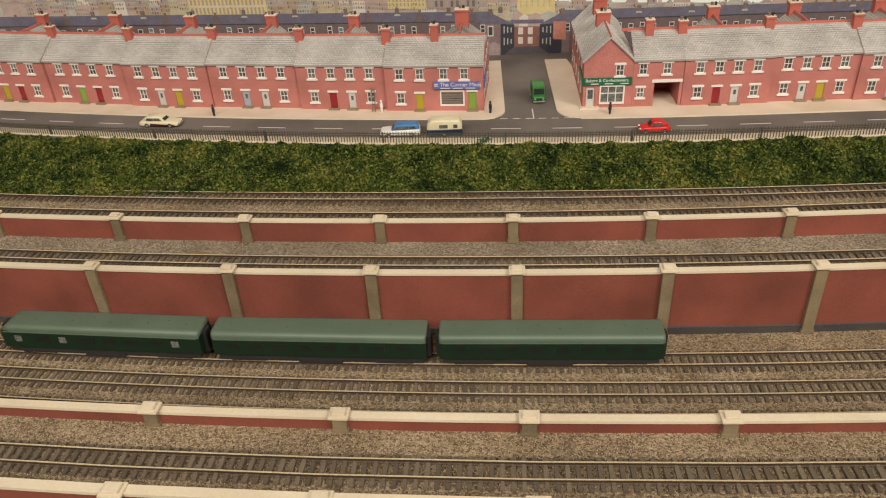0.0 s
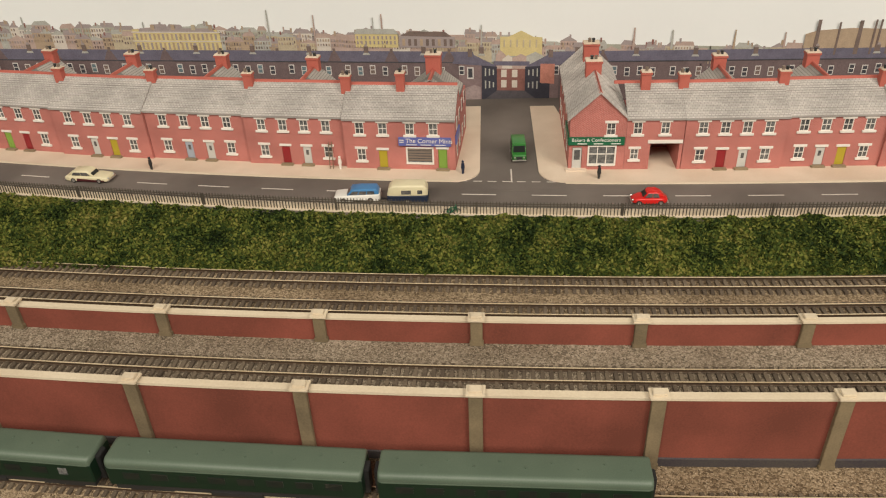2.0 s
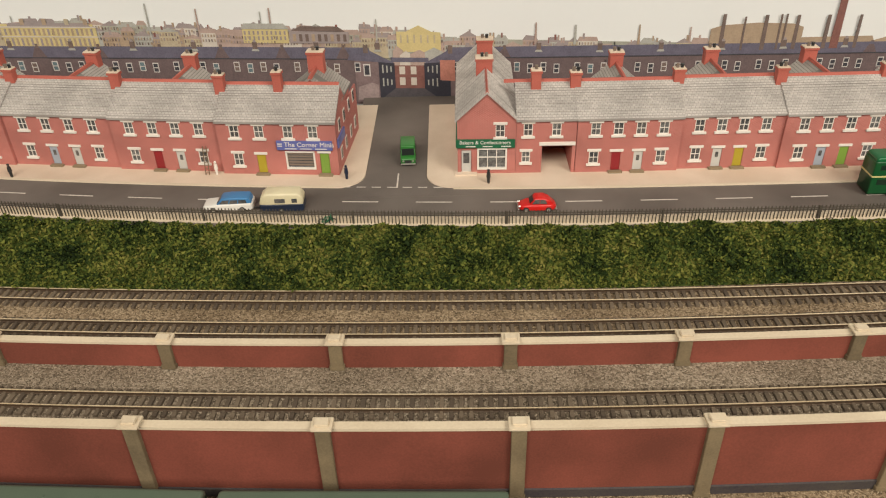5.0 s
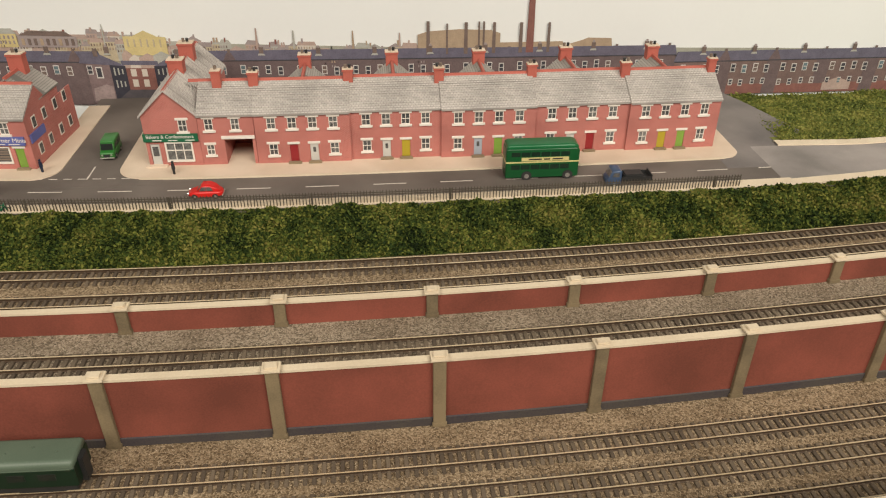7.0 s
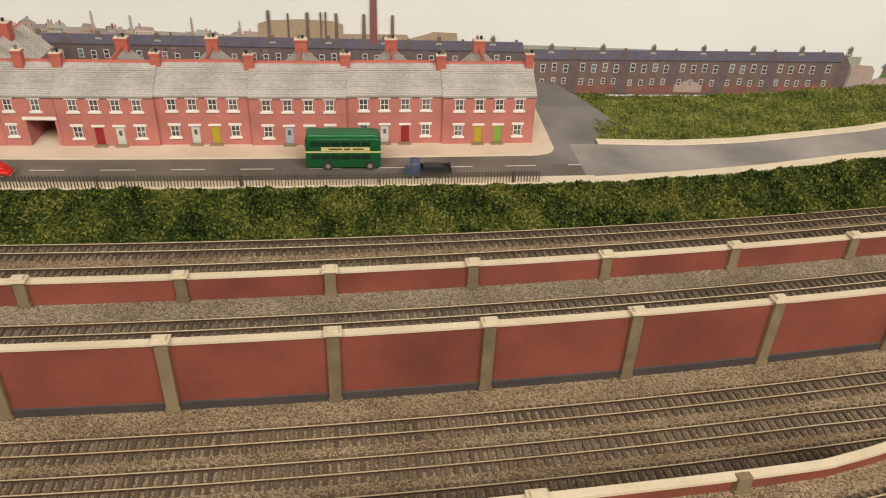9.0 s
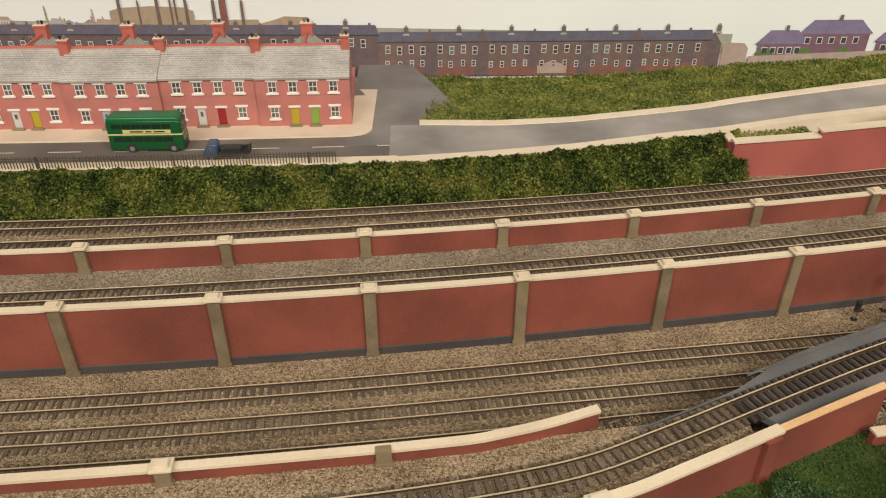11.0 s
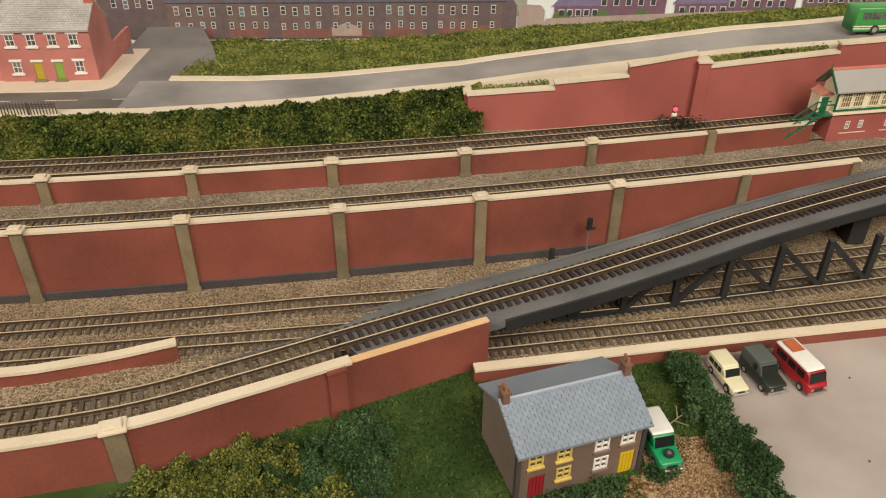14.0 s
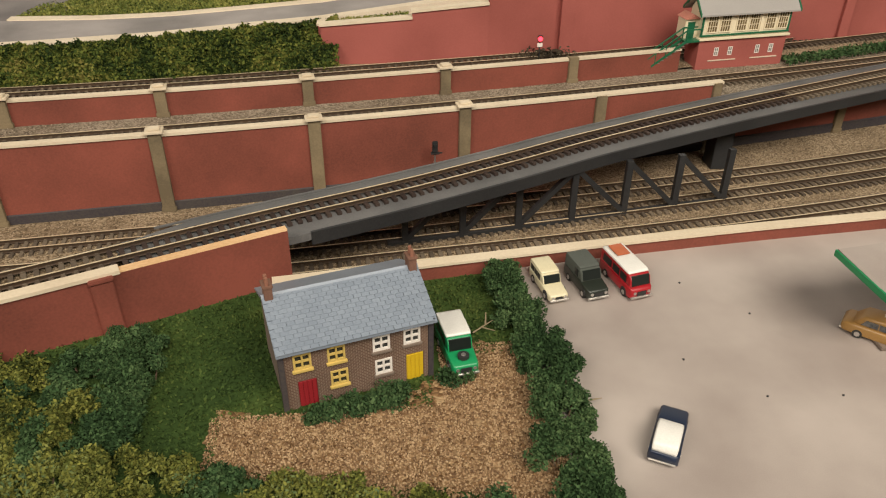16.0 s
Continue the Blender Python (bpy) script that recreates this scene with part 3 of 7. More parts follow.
def pavement(label, outline):
    th = thing("pavement", label, "pavement", kind="structure")
    part("slab", prism(outline, Z_STREET - 4, Z_STREET, None, "z"), M_pave, th)
    return th


def arc(cx, cy, r, a0, a1, n=8):
    return [(cx + r * math.cos(radians(a0 + (a1 - a0) * i / n)), cy + r * math.sin(radians(a0 + (a1 - a0) * i / n))) for i in range(n + 1)]


FRONT_OFF = 213.5
xs = list(range(-900, -20, 30))
pavement("pale stone pavement along the left terrace", [(x, FRONT_OFF + bow(x)) for x in xs] + arc(-17, FRONT_OFF + bow(0) + 19, 19, -90, 0) + [(2, 370), (-17, 370), (-17, 300)] + [(x, 300 + bow(x)) for x in xs[::-1]])
xs = list(range(86, 540, 15))
pavement("pale stone pavement along the right terrace", [(x, 300 + bow(x)) for x in xs[::-1]] + [(80, 300), (69, 368), (47, 368)] + arc(66, FRONT_OFF + bow(70) + 19, 19, 180, 270) + [(x, FRONT_OFF - 1 + bow(x)) for x in xs[1:-1]] + arc(530, FRONT_OFF + bow(530) + 14, 15, -90, 10) + [(546, 320), (530, 320)])
tagged(part("kerb", sweep(along(-900, -17, FRONT_OFF, Z_STREET, f=bow), [(-0.9, -2.5), (-0.9, 0.1), (0.6, 0.15), (0.6, -2.5)]), M_kerb), "pale kerb stones", "kerb", kind="structure")
tagged(part("kerb", sweep(along(66, 530, FRONT_OFF - 1, Z_STREET, f=bow), [(-0.9, -2.5), (-0.9, 0.1), (0.6, 0.15), (0.6, -2.5)]), M_kerb), "pale kerb stones", "kerb", kind="structure")
marks = thing("road_marking", "white dashed centre line on the street", "road marking", kind="structure")
for x in range(-572, 560, 51):
    part("dash", band(x, x + 25, 193, 194, ROAD_Z, ROAD_Z + 0.12, 6), M_line, marks)
for x in range(-14, 64, 11):
    part("dash", band(x, x + 6.5, 214, 214.8, ROAD_Z, ROAD_Z + 0.3, 3), M_line, marks)
part("dash", shape((25.5, 26.6, 218, 240, ROAD_Z, ROAD_Z + 0.3)), M_line, marks)

# fence at the top of the bank
fence = thing("fence", "dark iron paling fence on a pale footing above the hedge", "fence")
FENCE = along(-620, 520, 163.5, Z_STREET - 2, 10, bow)
part("footing", sweep(FENCE, [(0.6, -3), (0.6, 5.6), (2.0, 5.6), (2.0, -3)]), M_kerb, fence, "pale stone footing")
for h in (8.0, 9.6):
    part("rail", sweep(FENCE, [(-0.3, h), (-0.3, h + 0.6), (0.3, h + 0.6), (0.3, h)]), M_fence, fence)
paling = finish("paling", shape((-0.3, 0.3, -0.25, 0.25, 0.8, 11.6)), M_fence)
spots = resample(FENCE, 2.3)
near = [q for q in spots if -330 < q[0].x < 360]
for p, a in near[:300]:
    ob = new("paling", paling)
    ob.parent = fence
    ob.matrix_basis = place(p.x, p.y, p.z, a, 0, random.uniform(-2, 2))
bm = bmesh.new()
for p, a in [q for q in spots if q[0].x <= -330] + near[300:] + [q for q in spots if q[0].x >= 360]:
    box(bm, -0.3, 0.3, -0.25, 0.25, 0.8, 11.6, 0, pose(p.x, p.y, p.z, 0, 0, a))
tagged(part("far_paling", bm, M_fence, fence), kind="stuff")
for x in range(-600, 520, 100):
    part("post", shape((x - 0.6, x + 0.6, 162.8 + bow(x), 164.0 + bow(x), Z_STREET - 4, Z_STREET + 9.2, 0.1)), M_fence, fence)


# ---- terraces ----
GLASS = [M_glass, M_glasspale]
DOORS = {"yellow": paint("yellow_door", (0.44, 0.34, 0.03)), "red": paint("dark_red_door", (0.28, 0.02, 0.025)), "white": paint("pale_grey_door", (0.55, 0.54, 0.50)), "green": paint("lime_green_door", (0.22, 0.36, 0.06)), "blue": paint("grey_blue_door", (0.36, 0.40, 0.46))}
M_bottlegreen = paint("bottle_green", (0.015, 0.13, 0.06))
M_signblue = paint("sign_blue", (0.13, 0.15, 0.40))


def sash(x, z0, w, h, y0, y1, cols=2, rows=2, rim=0.7, bar_=0.4):
    """A frame with glazing bars, in one piece."""
    cw, ch = (w - 2 * rim - (cols - 1) * bar_) / cols, (h - 2 * rim - (rows - 1) * bar_) / rows
    holes = []
    for c in range(cols):
        for r in range(rows):
            a, b = x - w / 2 + rim + c * (cw + bar_), z0 + rim + r * (ch + bar_)
            holes.append((a, a + cw, b, b + ch))
    return wall_with_holes(x - w / 2, x + w / 2, z0, z0 + h, holes, y0, y1)


def window(parent, x, z0, w, h, y=0.0, lintel=True, pane_mat=None, wide=1.6, cols=2):
    """A sash window in its opening: frame, panes, lintel and sill."""
    wn = part("window", sash(x, z0, w, h, y - 0.05, y + 0.5, cols, 2, 0.5, 0.38), M_white, parent, "white sash window")
    part("pane", shape((x - w / 2 + 0.3, x + w / 2 - 0.3, y + 0.55, y + 0.9, z0 + 0.3, z0 + h - 0.3)), pane_mat or random.choice(GLASS), wn, "dark window pane")
    part("sill", shape((x - w / 2 - wide, x + w / 2 + wide, y - 1.3, y + 0.3, z0 - 1.7, z0, 0.15)), M_white, wn, "white sill")
    if lintel:
        part("lintel", shape((x - w / 2 - wide, x + w / 2 + wide, y - 0.7, y + 0.3, z0 + h, z0 + h + 1.9, 0.15)), M_white, wn, "white lintel")
    return wn


def door(parent, x, colour, w=6.6, h=15.5, y=0.0, fan=True):
    d = part("door", shape((x - w / 2, x + w / 2, y + 0.5, y + 1.1, 1.2, h, 0.1)), DOORS[colour], parent, f"{colour} panelled front door")
    if colour in ("white", "blue"):
        part("door_pane", shape((x - 1.1, x + 1.1, y + 0.35, y + 0.55, h * 0.55, h * 0.82, 0.2)), M_glass, d)
    else:
        for s in (-1, 1):
            part("door_panel", shape((x + s * 1.5 - 1, x + s * 1.5 + 1, y + 0.38, y + 0.52, 2.6, h * 0.48, 0.05), (x + s * 1.5 - 1, x + s * 1.5 + 1, y + 0.38, y + 0.52, h * 0.54, h - 1.4, 0.05)), DOORS[colour], d)
    part("door_lintel", shape((x - w / 2 - 1.6, x + w / 2 + 1.6, y - 0.7, y + 0.4, h + 0.4, h + 2.3, 0.15)), M_white, d, "white lintel")
    part("door_step", shape((x - w / 2 - 1.8, x + w / 2 + 1.8, y - 3.4, y + 0.4, 0.0, 1.3, 0.25)), surf("worn_step", (0.30, 0.23, 0.14), (0.2, 0.15, 0.09), 0.85), d, "worn stone step")
    return d


def wall_with_holes(x0, x1, z0, z1, holes, y0, y1):
    """A wall from x0 to x1 with rectangular openings through it."""
    xs = sorted({x0, x1, *[h[0] for h in holes], *[h[1] for h in holes]})
    zs = sorted({z0, z1, *[h[2] for h in holes], *[h[3] for h in holes]})
    bm = bmesh.new()
    for a, b in zip(xs, xs[1:]):
        col = []
        for c, d in zip(zs, zs[1:]):
            mx, mz = (a + b) / 2, (c + d) / 2
            if any(h[0] < mx < h[1] and h[2] < mz < h[3] for h in holes):
                continue
            if col and abs(col[-1][1] - c) < 1e-6:
                col[-1][1] = d
            else:
                col.append([c, d])
        for c, d in col:
            box(bm, a, b, y0, y1, c, d)
    bmesh.ops.remove_doubles(bm, verts=bm.verts[:], dist=1e-4)
    return bm


def slates(x0, x1, y0, z0, y1, z1, courses=15, seed=0):
    """A roof slope of overlapping slate courses, stepped from the eave up to the ridge."""
    rng = random.Random(seed)
    n = Vector((-(z1 - z0), y1 - y0)).normalized()
    pts = []
    for c in range(courses):
        a, b = c / courses, (c + 1) / courses
        lo = Vector((y0 + (y1 - y0) * a, z0 + (z1 - z0) * a)) + n * (0.6 + rng.uniform(-0.12, 0.12))
        hi = Vector((y0 + (y1 - y0) * b, z0 + (z1 - z0) * b)) + n * 0.12
        pts += [tuple(lo), tuple(hi)]
    pts += [(y1, z1 - 1.2), (y0, z0 - 1.2)]
    return prism(pts, x0, x1, None, "x")


def chimney(parent, x, y, z0, z1, w=9, d=5.5, pots=2, pale=True):
    c = part("chimney", shape((x - w / 2, x + w / 2, y - d / 2, y + d / 2, z0, z1 - 1.6, 0.2), (x - w / 2 - 0.7, x + w / 2 + 0.7, y - d / 2 - 0.6, y + d / 2 + 0.6, z1 - 1.8, z1 - 0.2, 0.2)), M_redtile, parent, "red brick chimney stack")
    if pale:
        part("flaunching", shape((x - w / 2 - 0.5, x + w / 2 + 0.5, y - d / 2 - 0.4, y + d / 2 + 0.4, z1 - 0.3, z1 + 0.7, 0.3)), M_pave, c, "pale mortar cap")
    for k in range(pots):
        px = x + (k - (pots - 1) / 2) * 3.2
        bm = bmesh.new()
        rod(bm, (px, y, z1), (px, y, z1 + 2.6), 1.25, 1.0, 10)
        rod(bm, (px, y, z1 + 2.6), (px, y, z1 + 3.4), 1.3, 1.3, 10)
        part("chimney_pot", bm, M_black if (k + int(x)) % 2 else M_render, c, "small clay chimney pot")
    return c


EAVE, RIDGE_Y, RIDGE_Z = 42.0, 27.0, 59.5


def terrace_pair(x0, x1, doors, seed, end_right=False, last=None):
    """Two terraced houses under one roof: doors is the colours of the pair."""
    w = x1 - x0
    xm = (x0 + x1) / 2
    y = 235 + bow(xm) + (1.8 if seed % 2 else -0.4)
    slope = math.degrees(math.atan((bow(x1) - bow(x0)) / w))
    th = thing("terraced_house", f"red brick terraced house with {doors[0]} and {doors[1]} doors", "house", xm, y, Z_STREET, slope, group="terraced houses")
    random.seed(seed)
    c = [(-w / 2 + w * k) for k in (0.175, 0.392, 0.607, 0.825)]
    up = [(x - 3.4, x + 3.4, 29.0, 38.2) for x in c]
    lowers = [(c[0] - 3.4, c[0] + 3.4, 7.0, 16.4), (c[3] - 3.4, c[3] + 3.4, 7.0, 16.4)]
    drs = [(c[1] - 3.3, c[1] + 3.3, -2, 15.9), (c[2] - 3.3, c[2] + 3.3, -2, 15.9)]
    part("wall", wall_with_holes(-w / 2, w / 2, -3, EAVE, up + lowers + drs, 0, 2.0), M_house, th, "red brick front wall")
    bm = shape((-w / 2 + 0.02, w / 2 - 0.02, 1.9, 46, -3, EAVE - 6))
    prism([(2.0, -3), (2.0, EAVE), (RIDGE_Y, RIDGE_Z - 0.6), (46, EAVE - 3), (46, -3)], -w / 2 + 0.05, -w / 2 + 1.5, bm, "x")
    prism([(2.0, -3), (2.0, EAVE), (RIDGE_Y, RIDGE_Z - 0.6), (46, EAVE - 3), (46, -3)], w / 2 - 1.5, w / 2 - 0.05, bm, "x")
    part("body", bm, M_house, th, "plain red side and back walls")
    for h in up + lowers:
        window(th, (h[0] + h[1]) / 2, h[2], 6.8, h[3] - h[2])
    door(th, c[1], doors[0])
    door(th, c[2], doors[1])
    roof = part("roof", slates(-w / 2 - 0.3, w / 2 + 0.3, -1.6, EAVE - 0.6, RIDGE_Y, RIDGE_Z, 15, seed), M_slate, th, "pale grey slate roof")
    part("back_slope", prism([(RIDGE_Y, RIDGE_Z), (48, EAVE - 3), (48, EAVE - 4.2), (RIDGE_Y, RIDGE_Z - 1.2)], -w / 2, w / 2, None, "x"), M_slate, roof)
    part("ridge", prism([(RIDGE_Y - 1.6, RIDGE_Z - 0.6), (RIDGE_Y - 0.6, RIDGE_Z + 1.3), (RIDGE_Y + 0.8, RIDGE_Z + 1.3), (RIDGE_Y + 1.6, RIDGE_Z - 0.6)], -w / 2, w / 2, None, "x"), M_redtile, roof, "red ridge tiles")
    # rear wing whose lower ridge runs back to a chimney
    rw = part("rear_wing", prism([(-15.5, 10), (-15.5, 44), (0, 57), (15.5, 44), (15.5, 10)], 36, 72), M_house, th, "red rear wing")
    for s in (-1, 1):
        part("wing_slope", prism([(0, 58.3), (s * 17.5, 43.6), (s * 17.5, 42.6), (0, 57.1)], 29.5, 73), M_ribbed, rw, "ribbed grey slate slope")
    part("wing_ridge", prism([(-1.5, 57.4), (-0.8, 59.4), (0.8, 59.4), (1.5, 57.4)], 29.5, 66), M_redtile, rw, "red ridge tiles")
    chimney(rw, 0, 68, 40, 66, 10, 7, 2)
    chimney(th, -w / 2 - 0.1, RIDGE_Y - 3.0, 50, 67, 7.5, 5.5, 2)
    if end_right:
        chimney(th, w / 2 - 3.2, RIDGE_Y - 3.0, 50, 68, 6.5, 5, 2)
        part("yard_wall", shape((w / 2 - 2.5, w / 2 - 0.2, 46, 96, -3, 15, 0.2), (w / 2 - 2.9, w / 2 + 0.2, 46, 96, 15, 16.2, 0.2)), M_house, th, "red brick yard wall")
    return th


for k, (a, b, d) in enumerate(((-683, -600, ("white", "yellow")), (-600, -517, ("green", "yellow")), (-517, -434, ("yellow", "red")), (-434, -351, ("green", "red")), (-351, -268, ("white", "yellow")), (-268, -183.5, ("blue", "white")), (-183.5, -103, ("red", "white")))):
    terrace_pair(a, b, d, 10 + k)
for k, (a, b, d) in enumerate(((154, 227.5, ("red", "white")), (227.5, 299.5, ("white", "yellow")), (299.5, 375, ("blue", "green")), (375, 452, ("white", "red")), (452, 527.8, ("yellow", "green")))):
    terrace_pair(a, b, d, 30 + k, k == 4)


def words(body, size, x, y, z, material, parent, name="lettering", rx=90, rz=0, align="LEFT"):
    """Raised lettering on a sign."""
    cu = bpy.data.curves.new(name, "FONT")
    cu.body, cu.size, cu.extrude, cu.align_x, cu.align_y = body, size * K, 0.00012, align, "CENTER"
    tmp = bpy.data.objects.new(name, cu)
    scene.collection.objects.link(tmp)
    dg = bpy.context.evaluated_depsgraph_get()
    me = bpy.data.meshes.new_from_object(tmp.evaluated_get(dg))
    bpy.data.objects.remove(tmp)
    me.materials.clear()
    me.materials.append(material)
    ob = new(name, me)
    ob.parent = parent
    ob.matrix_basis = place(x, y, z, rz, rx)
    return ob


# corner shop at the end of the left terrace
x0, x1 = -103, -16.5
w = x1 - x0
shop = thing("corner_shop", "red brick corner shop with blue sign and slate roof", "shop", x0, 235 + bow(-56), Z_STREET, math.degrees(math.atan((bow(x1) - bow(x0)) / w)))
ups = [(x - 3.4, x + 3.4, 29.0, 38.4) for x in (13, 31, 52, 70)]
lows = [(13 - 3.4, 13 + 3.4, 7, 16.6), (30 - 3.3, 30 + 3.3, -2, 15.9), (49, 69, 5.5, 18.5), (73.2, 80.2, -2, 18)]
part("wall", wall_with_holes(0, w, -3, EAVE, ups + lows, 0, 2), M_house, shop, "red brick front wall")
bm = shape((0.02, w - 0.02, 1.9, 46, -3, EAVE - 6))
for a, b in ((0.05, 1.5), (w - 1.5, w - 0.05)):
    prism([(2.0, -3), (2.0, EAVE), (RIDGE_Y, RIDGE_Z - 0.6), (46, EAVE - 4), (84, EAVE - 4), (84, -3)], a, b, bm, "x")
part("body", bm, M_house, shop, "plain red side walls")
for h in ups + lows[:1]:
    window(shop, (h[0] + h[1]) / 2, h[2], 6.8, h[3] - h[2])
door(shop, 30, "yellow")
door(shop, 76.7, "green", 6.8, 17, 0.3)
sw = part("shop_window", shape((48.2, 69.8, -0.5, 0.6, 17.8, 18.8), (48.2, 69.8, -0.9, 0.6, 4.6, 6.0), (48.2, 49.4, -0.5, 0.6, 5, 18.5), (68.6, 69.8, -0.5, 0.6, 5, 18.5)), M_white, shop, "white framed shop window")
part("pane", shape((49, 69, 0.6, 1.0, 5.5, 18.5)), M_glass, sw)
for k in range(5):
    part("blind_slat", shape((49.6, 68.4, 0.35, 0.55, 7.2 + k * 2.2, 8.6 + k * 2.2)), M_render, sw)
sg = part("sign", shape((43, 83.5, -1.8, -0.1, 20.3, 27.3, 0.2)), M_signblue, shop, "blue fascia sign with white lettering")
words("The Corner Minis", 5.0, 48.6, -1.9, 24.6, M_white, sg)
for x in (49, 60, 71):
    part("small_print", shape((x, x + 8.5, -1.95, -1.8, 21.2, 21.8)), M_white, sg)
part("small_print", shape((43.8, 47.2, -1.95, -1.8, 23.2, 23.9), (43.8, 47.2, -1.95, -1.8, 24.8, 25.5)), M_white, sg)
side = part("side_sign", shape((w - 0.1, w + 1.2, 2, 26, 20.3, 27.3, 0.2)), M_signblue, shop, "blue side fascia")
for yy in (14, 32, 52, 70):
    for z in (7, 29):
        part("side_window", shape((w - 0.3, w + 0.35, yy - 3.3, yy + 3.3, z, z + 9.4)), M_white, shop, "white side window")
        part("side_pane", shape((w - 0.2, w + 0.5, yy - 2.4, yy + 2.4, z + 0.9, z + 8.5)), M_glass, shop)
roof = part("roof", slates(-0.3, w + 0.6, -1.6, EAVE - 0.6, RIDGE_Y, RIDGE_Z, 15, 5), M_slate, shop, "pale grey slate roof")
part("ridge", prism([(RIDGE_Y - 1.6, RIDGE_Z - 0.6), (RIDGE_Y - 0.6, RIDGE_Z + 1.3), (RIDGE_Y + 0.8, RIDGE_Z + 1.3), (RIDGE_Y + 1.6, RIDGE_Z - 0.6)], 0, w, None, "x"), M_redtile, roof, "red ridge tiles")
rw = part("rear_wing", prism([(w - 42, 20), (w - 42, 46), (w - 22, 61), (w - 2, 46), (w - 2, 20)], 40, 66), M_house, shop, "red rear wing")
for s in (-1, 1):
    part("wing_slope", prism([(w - 22, 62.2), (w - 22 + s * 22, 45.8), (w - 22 + s * 22, 44.8), (w - 22, 61.1)], 30, 67), M_ribbed, rw, "ribbed grey slate slope")
part("wing_ridge", prism([(w - 23.5, 61.4), (w - 22.8, 63.4), (w - 21.2, 63.4), (w - 20.5, 61.4)], 30, 60), M_redtile, rw, "red ridge tiles")
chimney(rw, w - 22, 56, 52, 74, 12, 8, 2)
chimney(shop, 0, RIDGE_Y - 4, 50, 67.5, 7.5, 5.5, 2)
chimney(shop, 43, RIDGE_Y - 4, 50, 70, 6.5, 5.5, 1)

# bakery with its gable, and the house over the archway
bk = thing("bakery", "red brick bakery with gable, green sign and grey slates", "shop", 69.5, 235 + bow(95), Z_STREET, -1.5)
gw = 41.5
holes = [(27, 33.6, 28.5, 38), (15, 34.5, 4.5, 19.5), (2.5, 10, -2, 18.5)]
part("wall", wall_with_holes(0, gw, -3, EAVE, holes, 0, 2), M_house, bk, "red brick shop front")
bm = prism([(0, EAVE - 0.1), (gw / 2, 62), (gw, EAVE - 0.1)], 0, 2)
box(bm, 0.02, gw - 0.02, 1.9, 118, -3, EAVE)
prism([(0.3, EAVE - 0.1), (gw / 2, 62), (gw - 0.3, EAVE - 0.1)], 2, 116, bm)
part("body", bm, M_house, bk, "red gable and side walls")
window(bk, 30.3, 28.5, 6.6, 9.5)
sw = part("shop_window", shape((14.1, 35.3, -0.7, 0.6, 19, 20.2), (14.1, 35.3, -1.2, 0.6, 3.4, 4.9), (14.1, 15.3, -0.6, 0.6, 4, 19.5), (34.2, 35.4, -0.6, 0.6, 4, 19.5), (21.2, 21.8, -0.2, 0.6, 4.5, 19.5), (27.7, 28.3, -0.2, 0.6, 4.5, 19.5), (15, 34.5, -0.2, 0.6, 12.6, 13.2)), M_white, bk, "white framed shop window")
part("pane", shape((15, 34.5, 0.6, 1.0, 4.5, 19.5)), M_glasspale, sw)
d = part("shop_door", shape((2.9, 9.7, 0.7, 1.3, 0.5, 18)), DOORS["white"], bk, "pale shop door")
part("door_pane", shape((4.1, 8.5, 0.5, 0.8, 8, 16)), M_glass, d)
part("corner_step", prism([(-2, -4), (14, -4), (14, 1), (-2, 1)], 0, 1.2, None, "z"), M_pave, bk)
sg = part("sign", shape((-1.0, 40.8, -1.8, -0.1, 20.8, 27.2, 0.2)), M_bottlegreen, bk, "green fascia sign with white lettering")
words("Bakers & Confectioners", 3.75, 1.4, -1.9, 25.1, M_white, sg)
for x in (6, 18, 31):
    part("small_print", shape((x, x + 7, -1.95, -1.8, 21.8, 22.5)), M_white, sg)
part("side_sign", shape((-1.2, 0.1, 0, 32, 20.8, 27.2, 0.2)), M_bottlegreen, bk, "green side fascia")
for yy in (22, 44, 66, 88, 106):
    for z in (7, 29):
        part("side_window", shape((-0.35, 0.3, yy - 3.3, yy + 3.3, z, z + 9.4)), M_white, bk, "white side window")
        part("side_pane", shape((-0.5, 0.2, yy - 2.4, yy + 2.4, z + 0.9, z + 8.5)), M_glass, bk)
for s in (-1, 1):
    xe, ze = gw / 2 + s * (gw / 2 + 1.6), EAVE - 0.6
    rf = part("roof", prism([(gw / 2, 62.6), (xe, ze), (xe, ze - 1.2), (gw / 2, 61.2)], -1.6, 118), M_slate, bk, "pale grey slate roof")
    ribs = bmesh.new()
    for k in range(48):
        bar(ribs, (gw / 2 + s * 0.6, -0.6 + k * 2.46, 62.6), (xe, -0.6 + k * 2.46, ze + 0.1), 0.75, 0.7)
    part("roof_ribs", ribs, M_slate, rf, "fine raised ribs of the slates")
part("ridge", prism([(gw / 2 - 1.6, 61.5), (gw / 2, 63.6), (gw / 2 + 1.6, 61.5)], -1, 118), M_redtile, bk, "red ridge tiles")
chimney(bk, gw / 2 - 1, 50, 52, 69.5, 12, 9, 2)
chimney(bk, gw / 2, 84, 52, 72.5, 12, 9, 2)

